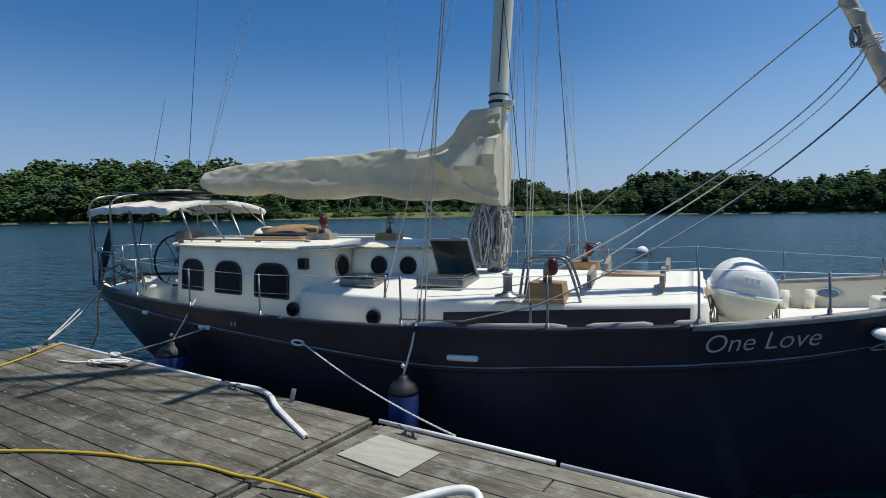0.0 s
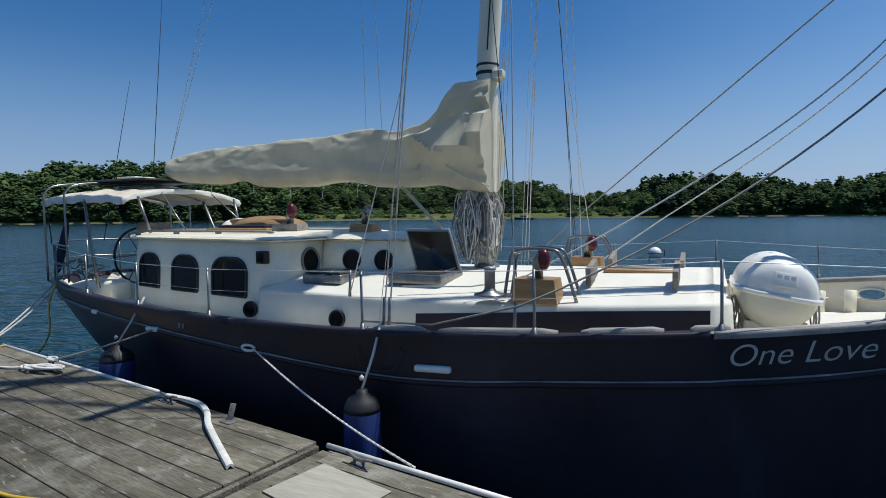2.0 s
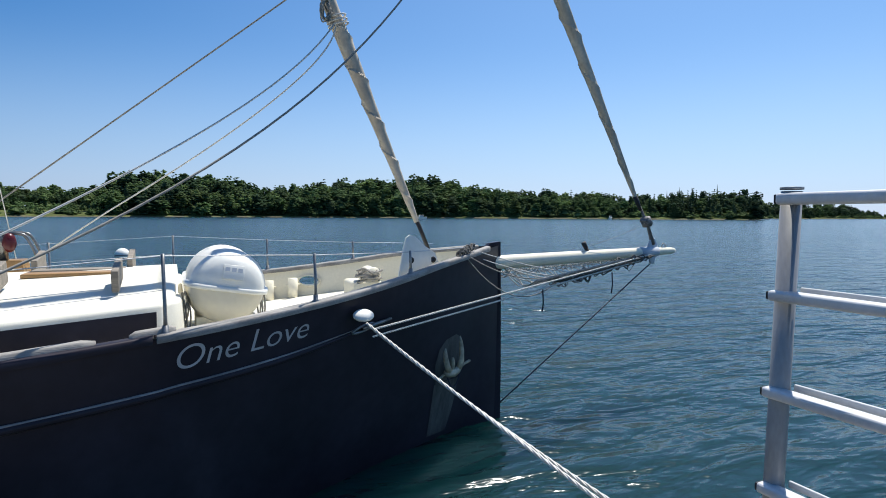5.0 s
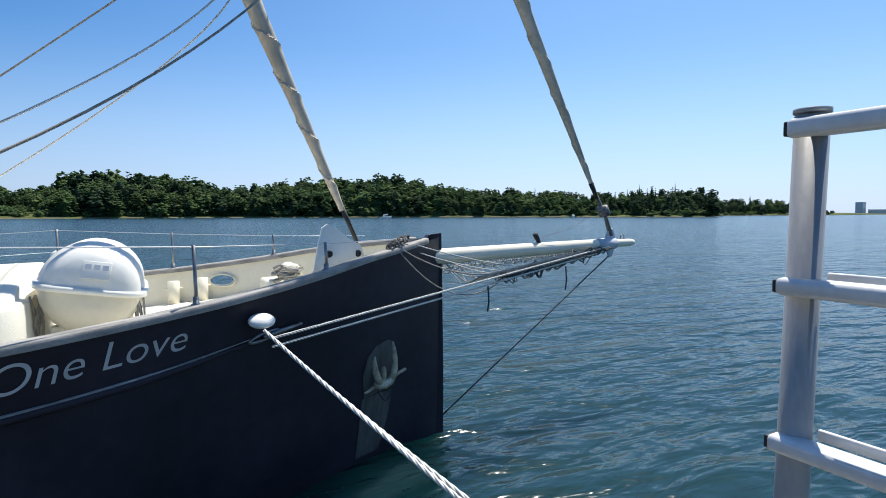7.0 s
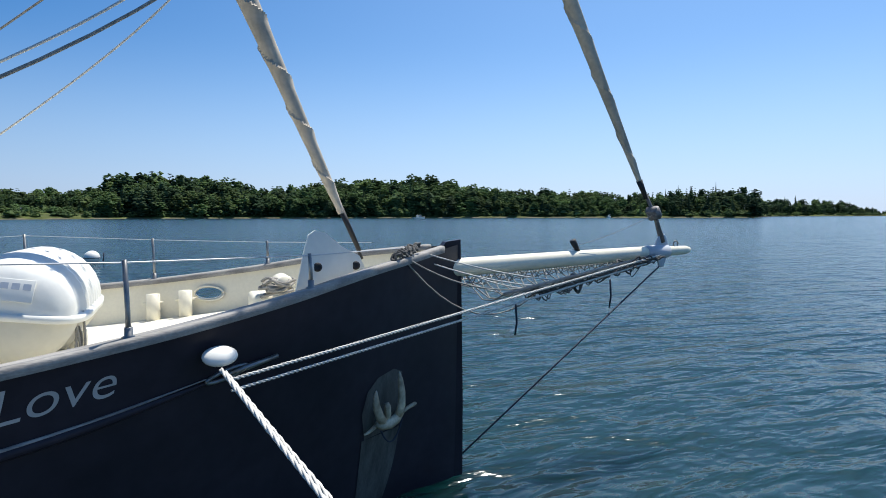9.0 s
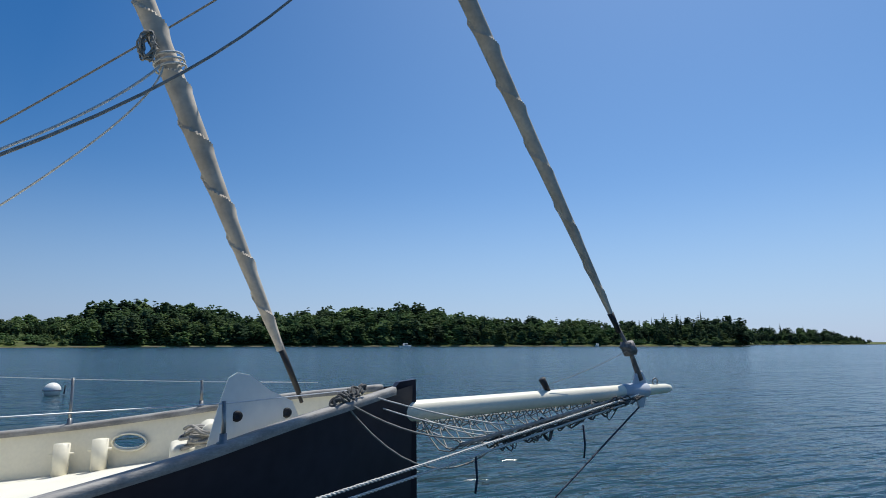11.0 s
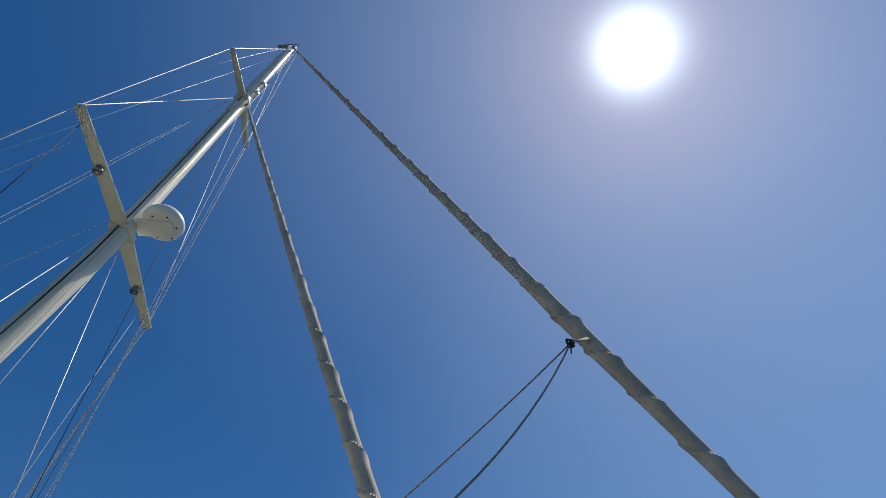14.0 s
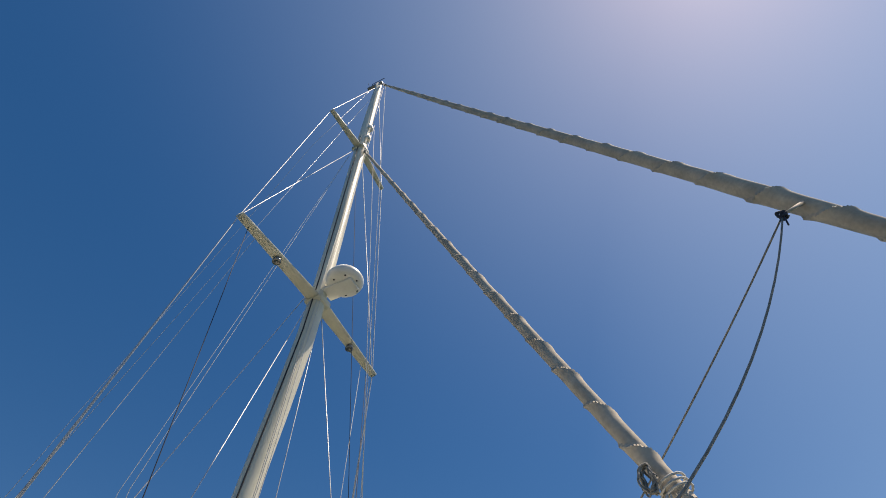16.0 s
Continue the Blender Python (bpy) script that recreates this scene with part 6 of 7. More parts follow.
# anchor windlass with rope on it
wd = empty("windlass", (1.95, 6.85, 1.47), "cream windlass with a heap of old rope on it", "windlass")
part("body", box(bmesh.new(), 1.66, 1.98, 6.70, 7.05, 1.36, 1.54, 0.03), M_CREAM, wd)
part("drum", lathe(bmesh.new(), [(0.07, -0.14), (0.075, -0.1), (0.05, -0.05), (0.05, 0.05), (0.075, 0.1), (0.07, 0.14)], (1.90, 6.86, 1.60), "Y", 16), M_CREAM, wd)
bm = bmesh.new()
rr = random.Random(31)
for k in range(8):
    pts = [Vector((1.84 + 0.10 * math.cos(a) + rr.gauss(0, 0.02), 6.72 + 0.12 * math.sin(a) + rr.gauss(0, 0.02), 1.56 + 0.012 * k + rr.gauss(0, 0.012))) for a in (2 * math.pi * j / 8 for j in range(9))]
    tube(bm, smooth_path(pts, 3), 0.011, 5)
part("old_rope", bm, M_OLDROPE, wd, "old grey rope heaped on the windlass")
# bitts and hawse plates inside the bulwarks
for s in (-1, 1):
    for x in (0.98, 1.22):
        y = CY + s * (half_beam(x, deck_z(x)) - 0.11)
        part("bitt", tube(bmesh.new(), [(x, y, deck_z(x) - 0.02), (x, y, deck_z(x) + 0.22)], 0.052, 16), M_CREAM, boat, "cream mooring bitt")
        part("bitt_pin", tube(bmesh.new(), [(x - 0.075, y, deck_z(x) + 0.15), (x + 0.075, y, deck_z(x) + 0.15)], 0.009, 8), M_CREAM, boat)
# pale rim that lines the hawse hole through the starboard bulwark
bm = bmesh.new()
loops = []
for out in (0.008, -0.075):
    loops.append([bm.verts.new((x, CY + half_beam(x, z) + out, z)) for x, z in ((HAWSE[0] + (HAWSE[2] - 0.004) * math.cos(a), HAWSE[1] + (HAWSE[3] - 0.004) * math.sin(a)) for a in (2 * math.pi * k / 24 for k in range(24)))])
for k in range(24):
    bm.faces.new((loops[0][k], loops[0][(k + 1) % 24], loops[1][(k + 1) % 24], loops[1][k]))
rimob = part("hawse_lining", bm, M_CREAM, boat, "cream lining of the oval hawse hole")
tb = [Vector((x, CY + half_beam(x, z) - 0.066, z)) for x, z in ((HAWSE[0] + (HAWSE[2] + 0.006) * math.cos(a), HAWSE[1] + (HAWSE[3] + 0.006) * math.sin(a)) for a in (2 * math.pi * k / 24 for k in range(25)))]
part("hawse_rim", tube(bmesh.new(), tb, 0.009, 6), M_CREAM, rimob)

# life raft canister on its cradle
raft = empty("life_raft", (0.44, 6.25, 1.28), "white fibreglass life raft canister strapped on deck", "life raft")
RC, RR = Vector((0.445, 0.33, 1.645)), 0.285


def canister(lower):
    bm = bmesh.new()
    prof = [(0.0, -0.52), (0.10, -0.515), (0.19, -0.49), (0.245, -0.45), (0.272, -0.40)]
    for k in range(7):
        y0 = -0.26 + k * 0.095
        prof += [(0.272, y0 - 0.03), (0.294, y0 - 0.014), (0.294, y0 + 0.014), (0.272, y0 + 0.03)]
    prof += [(0.270, 0.42), (0.24, 0.47), (0.15, 0.50), (0.0, 0.51)]
    rings = []
    for r, y in prof:
        ring = []
        for k in range(17):
            a = math.pi * k / 16 + (math.pi if lower else 0)
            ring.append(bm.verts.new(RC + Vector((r * math.cos(a), 5.92 + y, r * math.sin(a)))))
        rings.append(ring)
    for a, b in zip(rings, rings[1:]):
        for k in range(16):
            bm.faces.new((a[k], a[k + 1], b[k + 1], b[k]))
    bmesh.ops.remove_doubles(bm, verts=bm.verts, dist=0.0005)
    bmesh.ops.recalc_face_normals(bm, faces=bm.faces)
    return bm


part("upper_shell", canister(False), M_RAFT, raft, "white ribbed upper shell")
part("lower_shell", canister(True), M_RAFT2, raft, "cream lower shell")
bm = bmesh.new()
n = 64
out = []
for k in range(n):
    a = 2 * math.pi * k / n
    c, s = math.cos(a), math.sin(a)
    ex = 0.318 * (abs(c) ** 0.45) * (1 if c > 0 else -1)
    ey = 0.53 * (abs(s) ** 0.45) * (1 if s > 0 else -1)
    out.append((ex, ey))
lo_ = [bm.verts.new(RC + Vector((x, 5.92 + y, -0.018))) for x, y in out]
hi_ = [bm.verts.new(RC + Vector((x, 5.92 + y, 0.018))) for x, y in out]
for k in range(n):
    bm.faces.new((lo_[k], lo_[(k + 1) % n], hi_[(k + 1) % n], hi_[k]))
bm.faces.new(hi_)
bm.faces.new(lo_[::-1])
part("joint_flange", bm, M_RAFT, raft)
m = Matrix.Translation(RC + Vector((0.02, 5.92 - 0.512, 0.13))) @ pose(0, 0, 0, 72, 0, 0)
bm = bmesh.new()
box(bm, -0.075, 0.075, -0.055, 0.055, -0.004, 0.003, 0.002, m=m)
lb = part("label_plate", bm, M_RAFT, raft, "pale printed label with dark bars")
for dx in (-0.045, 0.0, 0.045):
    bm = bmesh.new()
    box(bm, dx - 0.016, dx + 0.016, 0.005, 0.035, 0.003, 0.005, m=m)
    part("print_bar", bm, M_GREYPAINT, lb, smooth=False)
for y in (5.97, 6.53):
    part("cradle", box(bmesh.new(), 0.22, 0.66, y - 0.03, y + 0.03, 1.20, 1.42, 0.01), M_CREAM, raft, smooth=False)
for x in (0.15, 0.70):
    bm = bmesh.new()
    rr = random.Random(int(x * 10))
    for k in range(5):
        tube(bm, smooth_path([(x + rr.gauss(0, 0.02), 5.95 + rr.gauss(0, 0.04), 1.62), (x + rr.gauss(0, 0.03), 5.93 + rr.gauss(0, 0.04), 1.46), (x + rr.gauss(0, 0.03), 5.95 + rr.gauss(0, 0.04), 1.28)], 4), 0.007, 5)
    part("lashing", bm, M_OLDROPE, raft)

# the canister has settled a little to one side
lean = Matrix.Translation(RC) @ Matrix.Rotation(radians(9.5), 4, "Y") @ Matrix.Translation(-RC)
for ob in list(raft.children_recursive):
    if ob.name.split(".")[0] in ("upper_shell", "lower_shell", "joint_flange", "label_plate", "print_bar"):
        ob.data.transform(lean)

# ---- stanchions and life lines ----
STAN = [(-8.2, 0.50), (-6.9, 0.48), (-5.62, 0.46), (-4.36, 0.46), (-2.52, 0.47), (-1.13, 0.46), (0.045, 0.47), (0.99, 0.345), (1.86, 0.20)]
for s in (-1, 1):
    tops = []
    for x, h in STAN:
        y = CY + s * (half_beam(x, SHEER(x)) - 0.035)
        z = SHEER(x) + 0.015
        st = part("stanchion", tube(bmesh.new(), [(x, y, z), (x, y, z + 0.10), (x - 0.006, y, z + h)], [0.014, 0.0105, 0.0105], 10), M_STEEL, boat, "upright steel stanchion")
        part("stanchion_foot", lathe(bmesh.new(), [(0.03, 0.0), (0.03, 0.008), (0.018, 0.014), (0.017, 0.05)], (x, y, z), sides=12), M_STEEL, st)
        tops.append((x - 0.006, y, z + h - 0.012))
    tops.append((2.62, CY + s * 0.40, 1.90))
    wire("life_line", tops, 0.0034 if s < 0 else 0.002, M_WIRE)
    wire("lower_life_line", [(x, y, z - 0.20) for x, y, z in tops[:7]], 0.002, M_WIRE)

# ---- hull fittings, port side and starboard ----


def hull_at(x, z, s=-1, out=0.0):
    return Vector((x, CY + s * (half_beam(x, z) + out), z))


def hull_turn(x, z, s=-1):
    """Degrees by which the hull side turns from straight ahead."""
    return -math.degrees(math.atan2(s * (half_beam(x + 0.1, z) - half_beam(x - 0.1, z)), 0.2)) * -1


for s in (-1, 1):
    for x, z, w, mt in ((-1.89, 1.13, 0.15, M_RAFT), (-6.67, 1.165, 0.08, M_RAFT), (-5.33, 1.11, 0.11, M_RAFT)):
        q = hull_at(x, z, s, 0.012)
        bm = bmesh.new()
        box(bm, -w, w, -0.03, 0.03, -0.027, 0.027, 0.02, m=Matrix.Translation(q) @ pose(0, 0, 0, 0, -2, hull_turn(x, z, s)))
        part("fairlead", bm, mt, boat, "white oblong hull fairlead")
    q = hull_at(-3.78, 1.10, s, 0.01)
    part("hawse_fairlead", tube(bmesh.new(), [q + Vector((0.075 * math.cos(a), s * 0.006, 0.026 * math.sin(a))) for a in (2 * math.pi * k / 24 for k in range(25))], 0.013, 8), M_RAFT, boat, "pale oval fairlead")
    q = hull_at(1.40, 1.33, s, 0.01)
    part("hawse_fairlead", tube(bmesh.new(), [q + Vector((0.10 * math.cos(a), -s * 0.045 * math.cos(a), 0.02 * math.sin(a) + 0.02 * math.cos(a))) for a in (2 * math.pi * k / 24 for k in range(25))], 0.011, 8), M_STEEL, boat, "polished shackle at the bow fitting")
    q2 = hull_at(1.52, 1.352, s, 0.03)
    part("rigging_screw", tube(bmesh.new(), [q2 + Vector((-0.13, s * 0.06, -0.02)), q2, q2 + Vector((0.14, -s * 0.065, 0.02))], [0.012, 0.017, 0.012], 8), M_STEEL, boat, "steel rigging screw of the whisker stay")
    if s > 0:
        continue
    # white mushroom bollard on the port bow
    q = hull_at(1.36, 1.42, s)
    part("bollard_stem", tube(bmesh.new(), [q, q + Vector((0, s * 0.09, 0.015))], 0.03, 12), M_RAFT, boat)
    bm = bmesh.new()
    bmesh.ops.create_uvsphere(bm, u_segments=20, v_segments=12, radius=1)
    mm = Matrix.Translation(q + Vector((0, s * 0.10, 0.035))) @ pose(0, 0, 0, 35 * -s, 0, 0)
    for v in bm.verts:
        v.co = mm @ Vector((v.co.x * 0.082, v.co.y * 0.06, v.co.z * 0.035))
    part("bollard_head", bm, M_RAFT, boat, "white mushroom bollard head")
for k in (-4.83, -4.77):
    bm = bmesh.new()
    q = hull_at(k, 1.20, -1, 0.003)
    box(bm, -0.012, 0.012, -0.006, 0.004, -0.025, 0.025, 0.003, m=Matrix.Translation(q))
    part("hull_mark", bm, M_ALU, boat)

# name on the bow, both sides
for s in (-1, 1):
    cu = bpy.data.curves.new("name_text", "FONT")
    cu.body, cu.size, cu.shear, cu.extrude, cu.offset = "One Love", 0.215, 0.26, 0.0, -0.0015
    tmp = new("name_text", cu)
    bpy.context.view_layer.update()
    me = bpy.data.meshes.new_from_object(tmp.evaluated_get(bpy.context.evaluated_depsgraph_get()))
    bpy.data.objects.remove(tmp)
    bm = bmesh.new()
    bm.from_mesh(me)
    xs = [v.co.x for v in bm.verts]
    w = max(xs) - min(xs)
    bmesh.ops.subdivide_edges(bm, edges=[e for e in bm.edges if e.calc_length() > 0.02], cuts=2)
    for v in bm.verts:
        f = (v.co.x - min(xs)) / w
        if s > 0:
            f = 1 - f
        x = 0.10 + 0.84 * f
        z = 1.272 + 0.075 * f + v.co.y
        g = v.co.x
        v.co = hull_at(x, z, s, 0.004)
    part("name_lettering", bm, M_LETTER, boat, "silver grey lettering One Love on the bow", smooth=False)

# anchor in its pocket on the bow
M_CHAFE = mat("scuffed bare grey plate", (0.105, 0.105, 0.095), 0.6, var=0.4, scale=9, bscale=60, fine=0.3, stretch=(2, 2, 0.4))
an = empty("anchor", (2.42, 6.05, 0.85), "galvanised bow anchor stowed against the hull", "anchor")


def on_bow(x, z, out=0.0):
    return hull_at(x, z, -1, out)


bm = bmesh.new()
plate = [(2.29, 0.60), (2.26, 0.80), (2.30, 0.95), (2.38, 1.03), (2.52, 1.06), (2.60, 1.02), (2.62, 0.85), (2.60, 0.62)]
v0 = [bm.verts.new(on_bow(x, z, 0.006)) for x, z in plate]
bm.faces.new(v0)
part("pocket_plate", bm, M_CHAFE, boat, "worn bare metal anchor pocket", smooth=False)
bm = bmesh.new()
rows_ = []
for i in range(9):
    f = i / 8
    z = 0.60 - 0.54 * f
    rows_.append([bm.verts.new(on_bow(2.27 - 0.03 * f + (0.33 - 0.09 * f * f) * k / 8, z, 0.006)) for k in range(9)])
for a, b in zip(rows_, rows_[1:]):
    for k in range(8):
        bm.faces.new((a[k], a[k + 1], b[k + 1], b[k]))
bmesh.ops.recalc_face_normals(bm, faces=bm.faces)
part("chafe_plate", bm, M_CHAFE, boat, "dull grey chafe plate below the anchor", smooth=False)
M_ANCHOR = mat("rust stained galvanised anchor", (0.62, 0.55, 0.40), 0.6, 0.1, var=0.3, scale=9, bscale=50, fine=0.3, bump=0.2, dark=(0.33, 0.27, 0.18))


def blade(spine, wide, thick):
    """A forged arm: lozenge sections along a spine that lies against the bow."""
    bm = bmesh.new()
    rings = []
    for i, (x, z, out) in enumerate(spine):
        c = on_bow(x, z, out)
        x2, z2, o2 = spine[min(i + 1, len(spine) - 1)]
        x1, z1, o1 = spine[max(i - 1, 0)]
        d = (on_bow(x2, z2, o2) - on_bow(x1, z1, o1)).normalized()
        nrm = (on_bow(x, z, out + 0.1) - c).normalized()
        sd = d.cross(nrm).normalized()
        w, t = wide[i], thick[i]
        rings.append([bm.verts.new(c + sd * a + nrm * b) for a, b in ((-w, 0), (-w * 0.55, t * 0.7), (0, t), (w * 0.55, t * 0.7), (w, 0), (w * 0.4, -t * 0.5), (-w * 0.4, -t * 0.5))])
    for a, b in zip(rings, rings[1:]):
        for k in range(7):
            bm.faces.new((a[k], a[(k + 1) % 7], b[(k + 1) % 7], b[k]))
    bm.faces.new(rings[0])
    bm.faces.new(rings[-1])
    bmesh.ops.recalc_face_normals(bm, faces=bm.faces)
    return bm


part("shank", blade([(2.455, 0.70, 0.05), (2.45, 0.76, 0.09), (2.435, 0.83, 0.10), (2.43, 0.86, 0.09)], [0.022, 0.024, 0.026, 0.018], [0.022, 0.024, 0.024, 0.015]), M_ANCHOR, an, "stub of the anchor shank")
part("crown", blade([(2.36, 0.715, 0.05), (2.41, 0.705, 0.085), (2.48, 0.70, 0.10), (2.54, 0.715, 0.09), (2.59, 0.74, 0.075)], [0.022, 0.038, 0.044, 0.040, 0.024], [0.02, 0.03, 0.034, 0.03, 0.02]), M_ANCHOR, an, "broad forged anchor crown")
part("stock", blade([(2.57, 0.735, 0.08), (2.64, 0.755, 0.08), (2.70, 0.76, 0.075), (2.72, 0.76, 0.075)], [0.018, 0.015, 0.018, 0.01], [0.018, 0.015, 0.018, 0.01]), M_ANCHOR, an)
part("stock", blade([(2.37, 0.70, 0.05), (2.31, 0.672, 0.05), (2.27, 0.665, 0.045)], [0.018, 0.013, 0.008], [0.016, 0.012, 0.008]), M_ANCHOR, an)
for spine in ([(2.42, 0.715, 0.085), (2.375, 0.78, 0.10), (2.345, 0.86, 0.09), (2.34, 0.93, 0.07), (2.35, 0.965, 0.06)], [(2.54, 0.72, 0.085), (2.565, 0.80, 0.10), (2.565, 0.90, 0.09), (2.555, 0.99, 0.07), (2.545, 1.05, 0.06)]):
    part("fluke", blade(spine, [0.032, 0.030, 0.027, 0.020, 0.004], [0.026, 0.024, 0.020, 0.014, 0.004]), M_ANCHOR, an, "pointed anchor fluke")
line("anchor_pennant", sag(on_bow(2.40, 0.66, 0.08), on_bow(2.62, 0.66, 0.02), 0.12), 0.006, M_DARKLINE, an)

# ---- cockpit and stern ----
bm = bmesh.new()
box(bm, -7.5, -6.9, CY - 1.02, CY - 0.75, 1.15, 1.47, 0.05)
part("cockpit_coaming", bm, M_WHITE, boat, "white cockpit coaming")
bm = bmesh.new()
box(bm, -8.5, -6.95, CY + 0.65, CY + 0.9, 1.15, 1.47, 0.05)
part("cockpit_coaming", bm, M_WHITE, boat)
sw = empty("steering_wheel", (-7.55, CY - 0.15, 1.72), "large black rimmed steering wheel in the cockpit", "wheel")
wc, wr = Vector((-7.55, CY - 0.15, 1.74)), 0.40
part("rim", tube(bmesh.new(), [wc + Vector((0.0, wr * math.cos(a), wr * math.sin(a))) for a in (2 * math.pi * k / 32 for k in range(33))], 0.016, 8), M_BLACK, sw)
for k in range(6):
    a = math.pi * k / 3
    part("spoke", tube(bmesh.new(), [wc, wc + Vector((0, wr * math.cos(a), wr * math.sin(a)))], 0.008, 6), M_STEEL, sw)
part("hub", tube(bmesh.new(), [wc + Vector((-0.03, 0, 0)), wc + Vector((0.16, 0, 0))], 0.04, 12), M_STEEL, sw)
part("pedestal", tube(bmesh.new(), [wc + Vector((0.15, 0, 0.06)), Vector((-7.40, CY - 0.15, 1.20))], [0.06, 0.08], 12), M_WHITE, sw)

# bimini: canopy on bent tubes, with a flat panel over it
bi = empty("bimini", (-6.8, CY, 1.4), "pale canvas bimini on bent steel tubes over the cockpit", "canopy")
BX0, BX1, BY = -8.42, -6.72, 0.96


def bim_z(f, g):
    """Canopy height along f and across g, each from minus one to one."""
    return 2.565 + 0.13 * (1 - abs(g) ** 2.3) + 0.035 * (1 - f * f)


bm = bmesh.new()
grid = []
for i in range(41):
    f = -1 + i / 20
    row = []
    for j in range(25):
        g = -1 + j / 12
        x = (BX0 + BX1) / 2 + f * (BX1 - BX0) / 2
        row.append(bm.verts.new((x, CY + g * BY, bim_z(f, g) - 0.02 * abs(math.sin(f * 5)) + 0.012 * noise.noise(Vector((x * 5, g * 5, 0))))))
    grid.append(row)
for a, b in zip(grid, grid[1:]):
    for j in range(24):
        bm.faces.new((a[j], b[j], b[j + 1], a[j + 1]))
part("canopy", bm, M_BIMINI, bi, "sun-bleached tan canvas canopy")
edge = [grid_pt for grid_pt in [(-1 + i / 20, -1) for i in range(41)] + [(1, -1 + j / 12) for j in range(1, 25)] + [(1 - i / 20, 1) for i in range(1, 41)] + [(-1, 1 - j / 12) for j in range(1, 24)]]
bm = bmesh.new()
top_, low_, inn_ = [], [], []
for k, (f, g) in enumerate(edge):
    x = (BX0 + BX1) / 2 + f * (BX1 - BX0) / 2 * 1.004
    z = bim_z(f, g) - 0.02 * abs(math.sin(f * 5)) + 0.006
    bulge = 0.012 * math.sin(k * 1.3) + 0.01 * noise.noise(Vector((k * 0.7, 1, 2)))
    drop = 0.10 if abs(g) == 1 else 0.065
    top_.append(bm.verts.new((x, CY + g * BY * 1.004, z)))
    low_.append(bm.verts.new((x + (0.01 + bulge) * f, CY + g * (BY + 0.02 + bulge), z - drop * 0.5)))
    inn_.append(bm.verts.new((x, CY + g * BY, z - drop - 0.008 * math.sin(k * 0.9))))
n = len(edge)
for a, b in ((top_, low_), (low_, inn_)):
    for k in range(n):
        bm.faces.new((a[k], a[(k + 1) % n], b[(k + 1) % n], b[k]))
bmesh.ops.recalc_face_normals(bm, faces=bm.faces)
part("valance", bm, M_RAFT, bi, "bleached white rolled valance round the canopy")
for f in (-0.9, 0.0, 0.95):
    x = (BX0 + BX1) / 2 + f * (BX1 - BX0) / 2
    part("hoop", tube(bmesh.new(), smooth_path([(x, CY + g * BY, bim_z(f, g) - 0.045) for g in (-0.99, -0.8, -0.4, 0, 0.4, 0.8, 0.99)], 5), 0.0125, 8), M_STEEL, bi, "bent stainless canopy hoop")
# arches over the canopy that carry a flat panel
for x in (-8.32, -7.85):
    pts = [(x, CY - 1.0, 1.42), (x - 0.02, CY - 1.0, 2.45), (x - 0.02, CY - 0.98, 2.64), (x, CY - 0.84, 2.745), (x, CY - 0.4, 2.79), (x, CY + 0.4, 2.79), (x, CY + 0.84, 2.745), (x - 0.02, CY + 0.98, 2.64), (x - 0.02, CY + 1.0, 2.45), (x, CY + 1.0, 1.42)]
    part("arch", tube(bmesh.new(), smooth_path(pts, 5), 0.014, 8), M_STEEL, bi, "bent steel arch over the canopy")
part("panel", box(bmesh.new(), -8.35, -6.85, CY - 0.55, CY + 0.65, 2.80, 2.822, 0.006), M_SMOKE, bi, "dark flat panel above the canopy")
part("panel_clip", box(bmesh.new(), -7.35, -6.98, CY - 0.6, CY - 0.3, 2.822, 2.842, 0.006), M_RAFT, bi, "white strip on the panel")
for y in (-1, 1):
    part("arch_leg", tube(bmesh.new(), [(-7.06, CY + y * 1.10, 1.40), (-7.28, CY + y * 1.04, 1.95), (-7.50, CY + y * 0.96, 2.54)], 0.021, 10), M_STEEL, bi, "stout polished leg")
    part("strut", tube(bmesh.new(), [(-6.66, CY + y * 0.80, 2.56), (-6.50, CY + y * 0.76, 2.09)], 0.018, 8), M_STEEL, bi, "bright canopy strut on the house roof")
    part("strut", tube(bmesh.new(), [(-6.70, CY + y * 0.42, 2.62), (-6.10, CY + y * 0.55, 2.11)], 0.010, 8), M_STEEL, bi)
    part("aft_stay", tube(bmesh.new(), [(-8.38, CY + y * 0.94, 2.50), (-8.55, CY + y * 0.80, 1.92)], 0.008, 6), M_DARKLINE, bi)

# stern rail and the gear that hangs on it
pp = empty("stern_rail", (-8.7, CY, 1.42), "bent steel stern rail with gear lashed to it", "railing")
for dz in (0.26, 0.52):
    pts = [(-7.6, CY - 1.14, 1.40 + dz), (-8.4, CY - 0.86, 1.41 + dz), (-8.85, CY - 0.55, 1.42 + dz), (-9.05, CY, 1.43 + dz), (-8.85, CY + 0.55, 1.42 + dz), (-8.4, CY + 0.86, 1.41 + dz), (-7.6, CY + 1.14, 1.40 + dz)]
    part("rail", tube(bmesh.new(), smooth_path(pts, 6), 0.0125, 8), M_STEEL, pp)
for x, y in ((-8.4, -0.86), (-8.9, -0.45), (-9.03, 0.0), (-8.9, 0.45), (-8.4, 0.86)):
    part("post", tube(bmesh.new(), [(x, CY + y, 1.40), (x, CY + y, 1.94)], 0.0125, 8), M_STEEL, pp)
bm = bmesh.new()
bmesh.ops.create_uvsphere(bm, u_segments=16, v_segments=10, radius=1)
